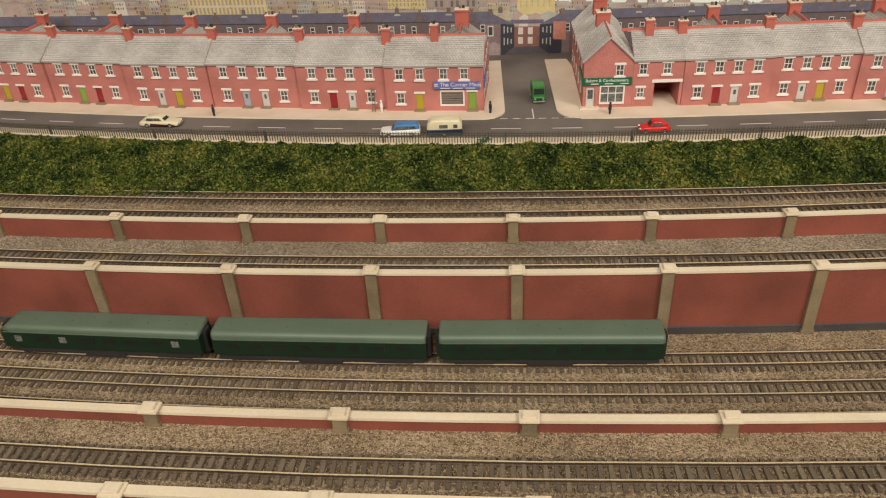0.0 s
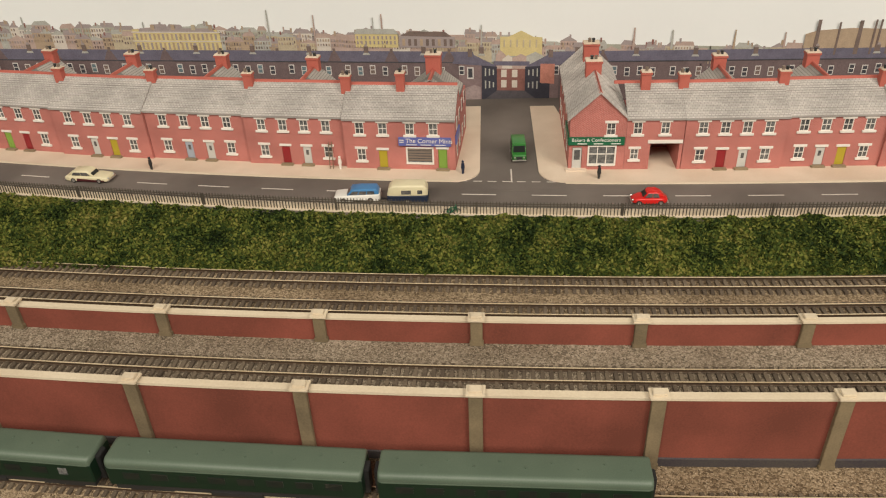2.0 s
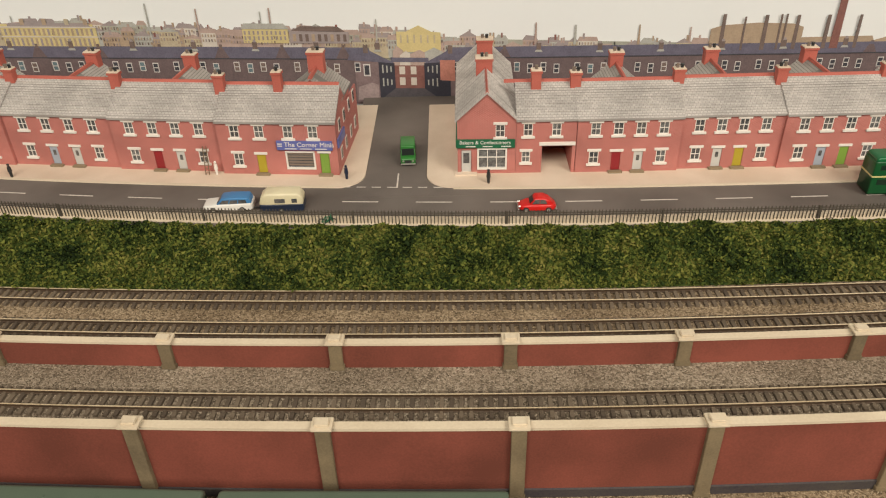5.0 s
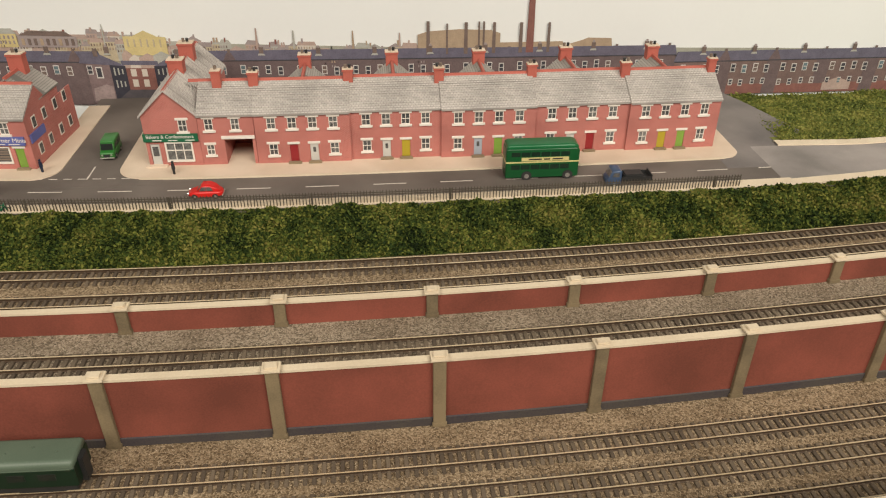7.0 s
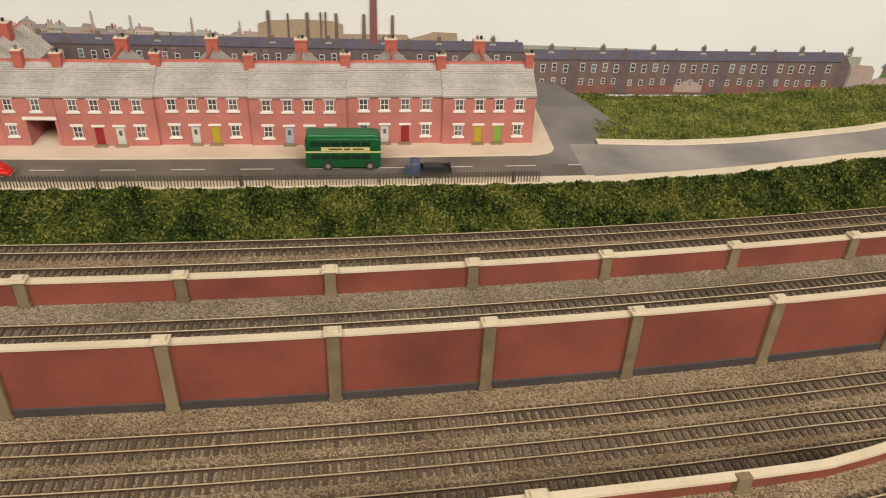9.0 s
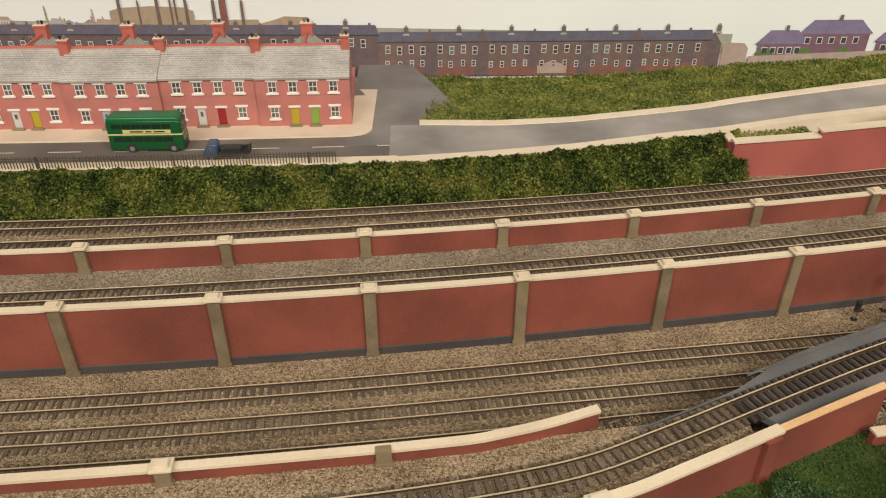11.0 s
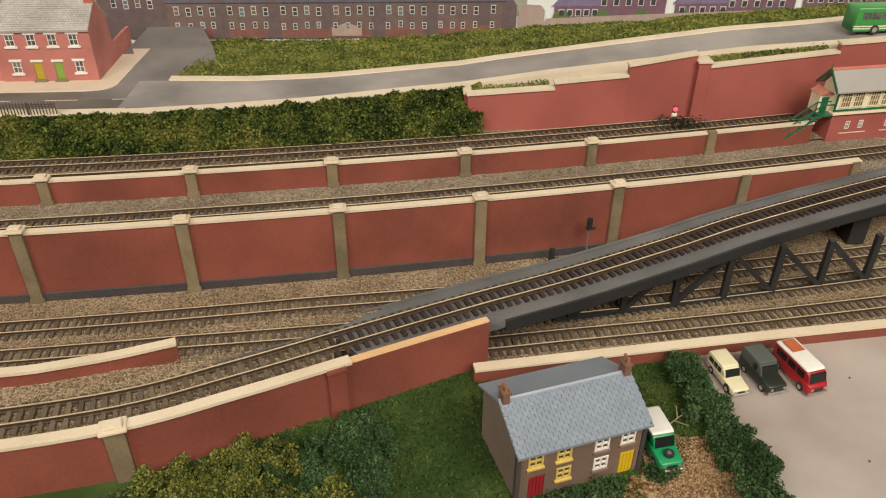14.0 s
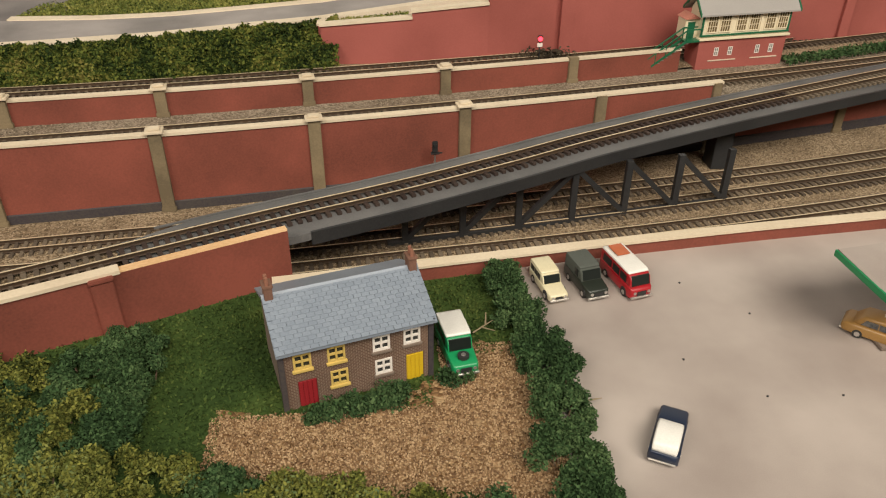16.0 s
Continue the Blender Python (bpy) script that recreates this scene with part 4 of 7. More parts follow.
ar = thing("archway_house", "red brick house over a dark passage with slate roof", "house", 111.2, 235 + bow(130), Z_STREET, -0.8)
aw = 42.4
holes = [(5, 11.4, 29, 38.4), (25, 31.4, 29, 38.4), (4.2, 10.2, 8.5, 17), (18.5, 40, -2, 21.5)]
part("wall", wall_with_holes(0, aw, -3, EAVE, holes, 0, 2), M_house, ar, "red brick front wall")
part("body", shape((0.02, 18.5, 1.9, 46, -3, EAVE - 4), (40, aw - 0.02, 1.9, 46, -3, EAVE - 4), (18.4, 40.1, 1.9, 46, 21.5, EAVE - 4), (18.4, 40.1, 40, 42, -3, 22)), M_house, ar, "red passage walls")
for h in holes[:3]:
    window(ar, (h[0] + h[1]) / 2, h[2], h[1] - h[0], h[3] - h[2])
part("arch_lintel", shape((16.4, 42, -0.9, 0.6, 21.5, 24.2, 0.2)), M_white, ar, "white stone lintel")
roof = part("roof", slates(-0.3, aw + 0.3, -1.6, EAVE - 0.6, RIDGE_Y, RIDGE_Z, 15, 9), M_slate, ar, "pale grey slate roof")
part("ridge", prism([(RIDGE_Y - 1.6, RIDGE_Z - 0.6), (RIDGE_Y - 0.6, RIDGE_Z + 1.3), (RIDGE_Y + 0.8, RIDGE_Z + 1.3), (RIDGE_Y + 1.6, RIDGE_Z - 0.6)], -8, aw, None, "x"), M_redtile, roof, "red ridge tiles")
chimney(ar, 14.5, RIDGE_Y - 4, 50, 69, 7, 6, 1)


# ---- foliage ----
def zr(x):
    return float(np.interp(x, (560, 700, 825, 950, 1050, 1200, 1700), (52.2, 54.5, 60, 73, 84, 93, 112)))


def far_kerb(x):
    return np.interp(x, (575, 651, 716, 786, 859, 952, 1029, 1114, 1400, 1700), (238, 232, 235, 243, 252, 257, 259, 262, 285, 310))


def near_kerb(x):
    return np.interp(x, (560, 626, 714, 781, 824, 894, 958, 1050, 1123, 1400, 1700), (176, 181, 192, 202, 207, 213, 214, 215, 216, 230, 250))


def leaves(name, label, category, centres, material, size, parent=None, flat=0.0, seed=1):
    """A mass of single small leaves standing at the given centres (numpy, in millimetres)."""
    rng = np.random.default_rng(seed)
    n = len(centres)
    a = rng.normal(size=(n, 3))
    a /= np.linalg.norm(a, axis=1, keepdims=True)
    b = np.cross(a, rng.normal(size=(n, 3)))
    b /= np.linalg.norm(b, axis=1, keepdims=True)
    s = size * rng.uniform(0.6, 1.5, (n, 1))
    c = np.asarray(centres)
    q = np.stack([c - a * s, c + b * s * 0.55, c + a * s, c - b * s * 0.55], 1).reshape(-1, 3) * K
    me = bpy.data.meshes.new(name)
    me.vertices.add(4 * n)
    me.vertices.foreach_set("co", q.ravel())
    me.loops.add(4 * n)
    me.loops.foreach_set("vertex_index", np.arange(4 * n, dtype=np.int32))
    me.polygons.add(n)
    me.polygons.foreach_set("loop_start", np.arange(0, 4 * n, 4, dtype=np.int32))
    me.update()
    me.validate()
    me.materials.append(material)
    ob = new(name, me)
    if parent is not None:
        ob.parent = parent
    elif label:
        tagged(ob, label, category, kind="stuff")
    return ob


def bumpy(x, y, s, seed=0.0):
    return noise.noise(Vector((x * s, y * s, seed))) + 0.5 * noise.noise(Vector((x * s * 2.3, y * s * 2.3, seed + 7)))


def hedge_z(x, v):
    """Height of the hedge bank at x; v runs 0 at the foot to 1 at the fence."""
    top = Z_STREET - 1.5 if x < 560 else zr(x) - 1.5
    base = Z_EF + 1
    h = base + (top - base) * min(1.0, v * 1.25) ** 0.8
    return h + 4.2 * bumpy(x, v * 45, 0.055) * math.sin(math.pi * min(1, v * 1.0)) ** 0.5


def hedge_y(x, v):
    foot = float(np.interp(x, (-900, -258, -43, 154, 400, 620, 760, 840), (152, 129, 118, 116.5, 121, 134, 148, 158)))
    head = 162 + bow(x) if x < 560 else float(near_kerb(x)) - 8
    return foot + (head - foot) * v


bm = bmesh.new()
prev = None
for i in range(0, 290):
    x = -900 + i * 6.0
    row = [bm.verts.new((x, hedge_y(x, v / 12) + (bumpy(x, v, 0.09, 3) * 1.6 if 0 < v < 12 else 0), hedge_z(x, v / 12))) for v in range(13)]
    if prev:
        for k in range(12):
            bm.faces.new((prev[k], row[k], row[k + 1], prev[k + 1]))
    prev = row
tagged(part("hedge_bank", bm, M_hedge), "green bank under the hedge", "bank", kind="structure")
rng = np.random.default_rng(3)
pts = []
for i in range(150000):
    x, v = rng.uniform(-560, 838), rng.uniform(0.0, 0.98)
    d = abs(rng.normal()) * 1.3 + 5.5 * max(0.0, noise.noise(Vector((x * 0.13, v * 5.8, 2.0))) + 0.1)
    pts.append((x, hedge_y(x, v) - 0.55 * d + bumpy(x, v * 12, 0.09, 3) * 1.6, hedge_z(x, v) + 0.8 * d))
leaves("hedge", "dense green hedge with yellow patches on the bank", "hedge", pts, M_hedge, 1.25)


# ---- the climbing road, its bank and the stepped wall ----
def ribbon(xs, sides, extra=0.0):
    """A band whose two edges are functions of x, lying at the road's height."""
    bm = bmesh.new()
    prev = None
    for x in xs:
        row = [bm.verts.new((x, float(s(x)), zr(x) + e)) for s, e in sides]
        if prev:
            for k in range(len(row) - 1):
                bm.faces.new((prev[k], row[k], row[k + 1], prev[k + 1]))
        prev = row
    return bm


rx = np.arange(560, 1650, 12.0)
tagged(part("climbing_road", ribbon(rx, [(near_kerb, 0), (far_kerb, 0)]), M_road2), "worn pale grey road climbing past the bank", "road", kind="structure")
bm = ribbon(rx, [(lambda x: near_kerb(x) - 9, -12), (lambda x: near_kerb(x) - 9, 0.9), (near_kerb, 1.0), (lambda x: near_kerb(x) + 0.2, -0.5)])
tagged(part("near_pavement", bm, M_kerb), "cream pavement edge above the hedge", "pavement", kind="structure")
bm = ribbon(np.arange(584, 1650, 12.0), [(lambda x: far_kerb(x) - 0.2, -0.5), (far_kerb, 1.0), (lambda x: far_kerb(x) + 9, 1.1), (lambda x: far_kerb(x) + 9, -3)])
tagged(part("far_pavement", bm, M_kerb), "cream pavement edge below the grass bank", "pavement", kind="structure")
tagged(part("street_edge", band(-900, 566, 162, 173, ROAD_Z - 3, ROAD_Z + 0.9), M_kerb), "cream pavement strip behind the fence", "pavement", kind="structure")


def bank_z(x, v):
    back = float(np.interp(x, (560, 586, 733, 781, 909, 1006, 1054, 1250, 1700), (39, 39, 38, 41, 50, 53, 57, 71, 98)))
    return zr(x) + 0.4 + (back - zr(x) - 0.4) * v + (2.2 * bumpy(x, v * 100, 0.03, 5) + 2.5 * math.sin(math.pi * v)) * min(1, v * 6)


def bank_y(x, v):
    f = float(far_kerb(x)) + 8
    return f + (388 - f) * v


bm = bmesh.new()
prev = None
for i in range(150):
    x = 586 + i * 7.0
    row = [bm.verts.new((x - (18 * v / 14 if i == 0 else 0), bank_y(x, v / 14), bank_z(x, v / 14))) for v in range(15)]
    if prev:
        for k in range(14):
            bm.faces.new((prev[k], row[k], row[k + 1], prev[k + 1]))
    prev = row
tagged(part("grass_bank", bm, M_bank), "mown green grass bank behind the road", "bank", kind="structure")
rng = np.random.default_rng(5)
pts = []
for i in range(42000):
    x, v = rng.uniform(590, 1300), rng.uniform(0.01, 1) ** 1.2
    pts.append((x, bank_y(x, v), bank_z(x, v) + rng.uniform(0, 2.2)))
leaves("bank_grass", "short rough grass on the bank", "grass", pts, M_bank, 1.15)

step = thing("wall_stepped", "stepped red retaining wall with cream coping beside the road", "wall", kind="structure")
W_PTS = ((826, 172, 892, 172.5, 62.5), (892, 172.5, 948, 175, 71), (948, 175, 1004, 189, 83), (1014, 184, 1116, 192, 78.5), (1116, 192, 1240, 206, 93), (1240, 206, 1420, 232, 101), (1420, 232, 1650, 268, 112))
for k, (xa, ya, xb, yb, zt) in enumerate(W_PTS):
    za, zb = (zt, zt + (8 if k in (3,) else 4))
    bm = prism([(xa, Z_EF - 4), (xb, Z_EF - 4), (xb, zb), (xa, za)], 0, 6)
    for v in bm.verts:
        v.co.y += ya + (yb - ya) * (v.co.x - xa) / (xb - xa)
    part("face", bm, M_redfar, step)
    bm = prism([(xa - 0.8, za), (xb, zb), (xb, zb + 1.6), (xa - 0.8, za + 1.6)], -1.2, 7)
    for v in bm.verts:
        v.co.y += ya + (yb - ya) * (v.co.x - xa) / (xb - xa)
    part("coping", bm, M_cream, step, "cream coping slab")
part("return_face", shape((1004, 1014, 184, 196, Z_EF - 4, 82, 0.1), (824, 829, 178, 198, Z_EF - 4, 61)), M_redfar, step)
part("return_coping", shape((1003, 1014.6, 183, 197, 82, 83.6, 0.1), (823, 830, 178.4, 199, 61, 62.8, 0.1)), M_cream, step)
for xx, yy in ((1242, 206), (1330, 219)):
    part("pier", shape((xx - 4, xx + 4, yy - 3.5, yy + 2, Z_EF - 4, 100, 0.3)), M_redfar, step)
pts = [(rng.uniform(1012, 1112), 0, 0) for i in range(1800)]
pts = [(x, 192 + (x - 1014) * 0.08 + rng.uniform(1, 12), 79.5 + (x - 1014) * 0.08 + rng.uniform(0, 1.2)) for x, _, _ in pts]
leaves("verge_grass", "olive grass strip behind the stepped wall", "grass", pts, M_bank, 1.0)
pts = [(x, 175 + (x - 832) * 0.02 + rng.uniform(6, 20), 61 + (x - 832) * 0.08 + rng.uniform(-1, 0.8)) for x in rng.uniform(832, 890, 900)]
leaves("verge_grass", "olive grass strip behind the stepped wall", "grass", pts, M_bank, 1.0)
pts = [(x, 158 + (x - 1176) * 0.28 + rng.uniform(-9, 8), Z_EF + rng.uniform(0.5, 3)) for x in rng.uniform(1172, 1330, 2600)]
leaves("verge_grass", "bright green grass between the tracks", "grass", pts, M_bush, 1.2)

# ---- printed backscene ----
back = thing("backdrop", "printed backscene of town roofs under a pale sky", "backdrop", 0, 385, 0, kind="structure")
part("sheet", shape((-1200, 1900, 7, 10, -40, 330)), M_sky, back, "pale printed sky")
layers = {"far": 6.4, "mid": 5.8, "near": 5.2, "r": 5.0, "win": 4.8, "p": 4.5, "bars": 4.2}


def lift(x):
    return max(0.0, 215 - x) * 0.028


flat_n = [0]


def flat(name, points, layer, material, parent=back, label=""):
    flat_n[0] += 1
    y = layers[layer] - (flat_n[0] % 97) * 0.002
    return part(name, prism([(x, z + lift(x)) for x, z in points], y, y + 0.5), material, parent, label)


I_ochre, I_grey, I_pink, I_dark, I_slate = ink("ink_ochre", (0.50, 0.43, 0.30), 0.7), ink("ink_grey_green", (0.43, 0.43, 0.385), 0.7), ink("ink_pink_brick", (0.46, 0.35, 0.30), 0.7), ink("ink_dark_brick", (0.165, 0.12, 0.12)), ink("ink_blue_slate", (0.15, 0.14, 0.19))
I_brick, I_pale, I_tan, I_brown, I_mauve = ink("ink_red_brick", (0.26, 0.115, 0.095)), ink("ink_pale", (0.60, 0.55, 0.48), 0.8), ink("ink_tan", (0.42, 0.32, 0.22), 0.7), ink("ink_brown", (0.19, 0.14, 0.12)), ink("ink_mauve_roof", (0.27, 0.21, 0.25))
I_white, I_win, I_yellow, I_hill, I_street = ink("ink_white", (0.62, 0.59, 0.56), 0.85), ink("ink_window", (0.06, 0.06, 0.07)), ink("ink_yellow", (0.62, 0.52, 0.25), 0.75), ink("ink_hill", (0.38, 0.38, 0.31), 0.7), ink("ink_street", (0.10, 0.09, 0.10))
I_haze, I_teal = ink("ink_haze_roof", (0.34, 0.29, 0.28), 0.75), ink("ink_teal_pane", (0.14, 0.21, 0.23))
rg = random.Random(12)


def rect(name, x0, x1, z0, z1, layer, material, parent=back):
    return flat(name, [(x0, z0), (x0, z1), (x1, z1), (x1, z0)], layer, material, parent)


def sky_line(x):
    return float(np.interp(x, (-900, -400, -200, 0, 120, 285), (113, 114, 112, 108, 100, 96)))


flat("far_hill", [(-1100, 80), (-1100, 108), (-300, 107), (-60, 104), (100, 99), (300, 94), (420, 92), (900, 80), (900, 60)], "far", I_hill)
# two ranks of small town houses, each with its roof, stacks and window rows
for rank, drop, layer, shades in ((0, 0, "far", (I_grey, I_hill, I_ochre, I_pink, I_pale)), (1, 7, "mid", (I_pink, I_tan, I_ochre, I_grey, I_pale, I_pink))):
    x = -900.0
    while x < 290:
        w_ = rg.uniform(8, 19) if x > -500 else rg.uniform(16, 34)
        top = sky_line(x) - drop + rg.uniform(-4, 3)
        b = rect("town_house", x, x + w_, 82, top - 3.2, layer, rg.choice(shades))
        lean = rg.choice((0.06, 0.2, 0.5))
        flat("print_roof", [(x - 0.4, top - 3.4), (x + w_ * lean, top + rg.uniform(0, 1.2)), (x + w_ * (1 - lean), top + rg.uniform(0, 1.2)), (x + w_ + 0.4, top - 3.4)], layer, rg.choice((I_haze, I_haze, I_grey, I_pink)), b)
        for k in range(rg.choice((0, 1, 1, 2))):
            cx = x + w_ * rg.uniform(0.15, 0.85)
            rect("roof_stack", cx, cx + rg.uniform(1.0, 1.9), top - 1.5, top + rg.uniform(1.2, 3.4), layer, rg.choice((I_tan, I_haze, I_brick, I_pink)), b)
        if x > -500:
            for k in range(int((w_ - 1) / 2.5)):
                for lv in range(2):
                    rect("print_window", x + 1 + k * 2.5, x + 1.9 + k * 2.5, top - 6.6 - lv * 4.2, top - 4.5 - lv * 4.2, "near" if rank else "mid", rg.choice((I_haze, I_tan, I_brown)), b)
        x += w_ * rg.uniform(0.7, 1.0)
# large buildings of the print
yb = flat("yellow_block", [(-318, 90), (-318, 108.5), (-237, 108.5), (-237, 90)], "near", I_yellow, label="printed yellow mansion block")
flat("print_roof", [(-312, 108.4), (-310, 111.6), (-243, 111.6), (-241, 108.4)], "r", I_haze, yb)
rect("cornice", -319, -236, 107.6, 108.6, "win", I_pale, yb)
rect("cornice", -319, -236, 99.4, 100.2, "win", I_pale, yb)
for k in range(19):
    rect("print_window", -315.5 + k * 4.1, -313.7 + k * 4.1, 101, 106.6, "win", I_tan if k % 3 else I_haze, yb)
    rect("print_window", -315.5 + k * 4.1, -313.7 + k * 4.1, 92, 98.4, "win", I_haze if k % 2 else I_tan, yb)
for cx in (-300, -281, -262, -246):
    rect("roof_stack", cx, cx + 3.4, 110, 115, "win", I_tan if cx != -262 else I_ochre, yb)
for k in range(3):
    rect("pavilion", -318 + k * 36.5, -312 + k * 36.5, 90, 110.4, "near", I_yellow, yb)
pb = flat("pale_terrace", [(-112, 95), (-112, 107.5), (-73, 107.5), (-73, 95)], "near", I_yellow, label="printed pale yellow block")
flat("print_roof", [(-113, 107.3), (-110, 112), (-76, 112), (-72, 107.3)], "win", I_grey, pb)
for k in range(10):
    for lv in range(2):
        rect("print_window", -110.6 + k * 3.8, -109.2 + k * 3.8, 98 + lv * 4.6, 101 + lv * 4.6, "win", I_haze, pb)
st = flat("station_block", [(-72, 95), (-72, 106), (-21, 105), (-21, 95)], "near", I_haze, label="printed brown station building")
flat("print_roof", [(-70, 106), (-62, 110), (-30, 109.6), (-24, 105.4)], "win", I_brown, st)
for k in range(9):
    rect("print_window", -69 + k * 5.4, -66.4 + k * 5.4, 97, 103, "win", I_brown if k % 3 else I_tan, st)
yh = flat("yellow_hall", [(20, 88), (20, 105.5), (28, 105.5), (39, 111), (50, 105.5), (58, 105), (58, 88)], "near", I_yellow, label="printed yellow hall with a pediment")
for k in range(6):
    rect("print_window", 23 + k * 5.8, 24.4 + k * 5.8, 96, 103, "win", I_ochre, yh)
for x0_, x1_, t_, mt in ((16, 25, 93, I_pink), (22, 33, 89, I_pale), (31, 47, 90, I_pink), (44, 60, 92, I_grey)):
    flat("street_gable", [(x0_, 76), (x0_, t_ - 4), ((x0_ + x1_) / 2, t_), (x1_, t_ - 4), (x1_, 76)], "win", mt)
for cx, top, wd, mt in ((-307, 117, 0.7, I_grey), (-191, 128, 0.9, I_grey), (-149, 124, 0.9, I_pink), (-95, 122, 0.6, I_grey), (-87, 125, 1.1, I_pink), (3, 116, 0.8, I_grey), (140, 114, 1.1, I_pink), (174, 112, 1.2, I_grey), (229, 112, 1.0, I_tan), (273, 109, 1.0, I_pink), (-420, 121, 1.0, I_grey), (-365, 117, 0.8, I_pink)):
    flat("spire", [(cx - wd, 95), (cx - wd * 0.5, top), (cx + wd * 0.5, top), (cx + wd, 95)], "mid", mt)
gas = flat("gas_holder", [(290, 88), (290, 107), (300, 110), (330, 111.5), (360, 110), (369, 107), (369, 88)], "near", I_tan, label="printed brown gas holder")
for cx, top, wd in ((300, 119.5, 1.8), (318, 117, 1), (336, 118, 1.9), (348.5, 118.5, 1), (353, 118.5, 1), (363, 117.5, 1.7), (389, 117, 1.8), (398, 150, 3.6), (416, 116.5, 1.5)):
    flat("factory_stack", [(cx - wd, 88), (cx - wd * 0.75, top), (cx + wd * 0.75, top), (cx + wd, 88)], "win", I_brown if wd < 3 else I_brick, gas)
flat("factory", [(369, 86), (369, 98), (430, 98), (432, 94), (450, 99), (455, 101), (478, 100), (480, 88)], "near", I_tan, label="printed tan factory")


def print_sash(x, z, w, h, parent, r):
    """A printed window: pale frame, dark or tinted pane and a meeting bar."""
    v = rect("print_window", x, x + w, z - h, z, "win", I_white, parent)
    rect("print_pane", x + 0.7, x + w - 0.7, z - h + 0.9, z - 0.7, "p", r.choice((I_win, I_win, I_win, I_teal, I_brown)), v)
    rect("print_bar", x + 0.7, x + w - 0.7, z - h * 0.52, z - h * 0.45, "bars", I_white, v)


def row(x0, x1, top, eave, foot, wall_ink, roof_ink, pitch, seed, name="row_houses", two=False):
    """A printed row of houses with roof, stacks, bays and windows."""
    r = random.Random(seed)
    h = flat(name, [(x0, foot), (x0, eave), (x1, eave), (x1, foot)], "near", wall_ink, label="printed row of dark brick houses")
    flat("print_roof", [(x0 - 1, eave), (x0 + 2, top), (x1 - 2, top), (x1 + 1, eave)], "r", roof_ink, h)
    rect("gutter", x0, x1, eave - 0.7, eave + 0.2, "win", I_win, h)
    x = x0 + 4
    while x < x1 - 8:
        rect("print_stack", x + 22, x + 26, top - 2, top + 4.5, "win", I_brown, h)
        flat("print_pots", [(x + 22.6, top + 4.4), (x + 23, top + 6.4), (x + 25, top + 6.4), (x + 25.4, top + 4.4)], "win", I_haze, h)
        flat("flashing", [(x + 20.6, top - 3.4), (x + 21.6, top - 1.6), (x + 26.4, top - 1.6), (x + 27.4, top - 3.4)], "win", I_grey, h)
        # the bay between two houses, with its own slope
        bx = min(x + 45, x1 - 8)
        if bx > x + 12:
            flat("print_bay", [(bx - 5, foot), (bx - 5, eave - 1), (bx, top - 1), (bx + 4, top - 1), (bx + 9, eave - 1), (bx + 9, foot)], "r", I_dark if two else wall_ink, h)
            rect("print_stack", bx + 1, bx + 3.4, top - 1.5, top + 2.2, "r", I_brown, h)
        for q in range(4):
            wx = x + 3 + q * 11.6
            if wx > x1 - 8:
                break
            print_sash(wx, eave - 3.2 - (1.2 if q % 2 else 0), 5.0, 8.6, h, r)
            if two:
                print_sash(wx + r.uniform(-1, 1), eave - 18.2 - r.uniform(0, 2), 4.2, 6.5, h, r)
        x += pitch
    return h


row(-820, -3, 91.5, 81.5, 40, I_dark, I_slate, 53, 3)
row(62, 545, 92, 82.5, 40, I_dark, I_slate, 53, 4)
rr = row(545, 880, 85, 75, 40, ink("ink_brown_brick", (0.20, 0.135, 0.12)), I_slate, 52, 5, two=True)
flat("yard_walls", [(545, 40), (545, 49), (600, 51), (700, 49), (880, 52), (880, 40)], "r", I_brick, rr)
flat("garden_hut", [(705, 42), (705, 50), (720, 55), (735, 50), (735, 42)], "p", I_pink, rr)
flat("end_gable", [(876, 40), (876, 75), (881, 83), (890, 71), (890, 40)], "r", I_dark, rr)
flat("small_house", [(892, 40), (892, 68), (898, 72), (914, 71), (918, 66), (918, 40)], "near", I_pink, label="printed small brick house")
I_semi, I_violet = ink("ink_semi_brick", (0.22, 0.12, 0.16)), ink("ink_violet_roof", (0.24, 0.20, 0.32))
for x0_, w_, t_ in ((928, 50, 84), (970, 70, 94), (1050, 60, 86), (1100, 72, 92), (1180, 60, 96), (1235, 70, 96)):
    h = flat("semi_house", [(x0_, 40), (x0_, t_ - 13), (x0_ + w_, t_ - 13), (x0_ + w_, 40)], "near", I_semi, label="printed brick semi-detached house")
    flat("print_roof", [(x0_ - 3, t_ - 14), (x0_ + 10, t_), (x0_ + w_ - 12, t_), (x0_ + w_ + 3, t_ - 14)], "r", I_violet, h)
    flat("print_stack", [(x0_ + w_ / 2, t_ - 1), (x0_ + w_ / 2, t_ + 5), (x0_ + w_ / 2 + 3, t_ + 5), (x0_ + w_ / 2 + 3, t_ - 1)], "win", I_brown, h)
    for q in range(5):
        wx = x0_ + 4 + q * (w_ - 8) / 5
        v_ = flat("print_window", [(wx, t_ - 24), (wx, t_ - 17), (wx + 6, t_ - 17), (wx + 6, t_ - 24)], "win", I_white, h)
        flat("print_pane", [(wx + 0.8, t_ - 23.2), (wx + 0.8, t_ - 17.8), (wx + 5.2, t_ - 17.8), (wx + 5.2, t_ - 23.2)], "p", I_win, v_)
flat("garden_fence", [(920, 40), (920, 58), (1000, 61), (1300, 70), (1300, 40)], "bars", I_pink)
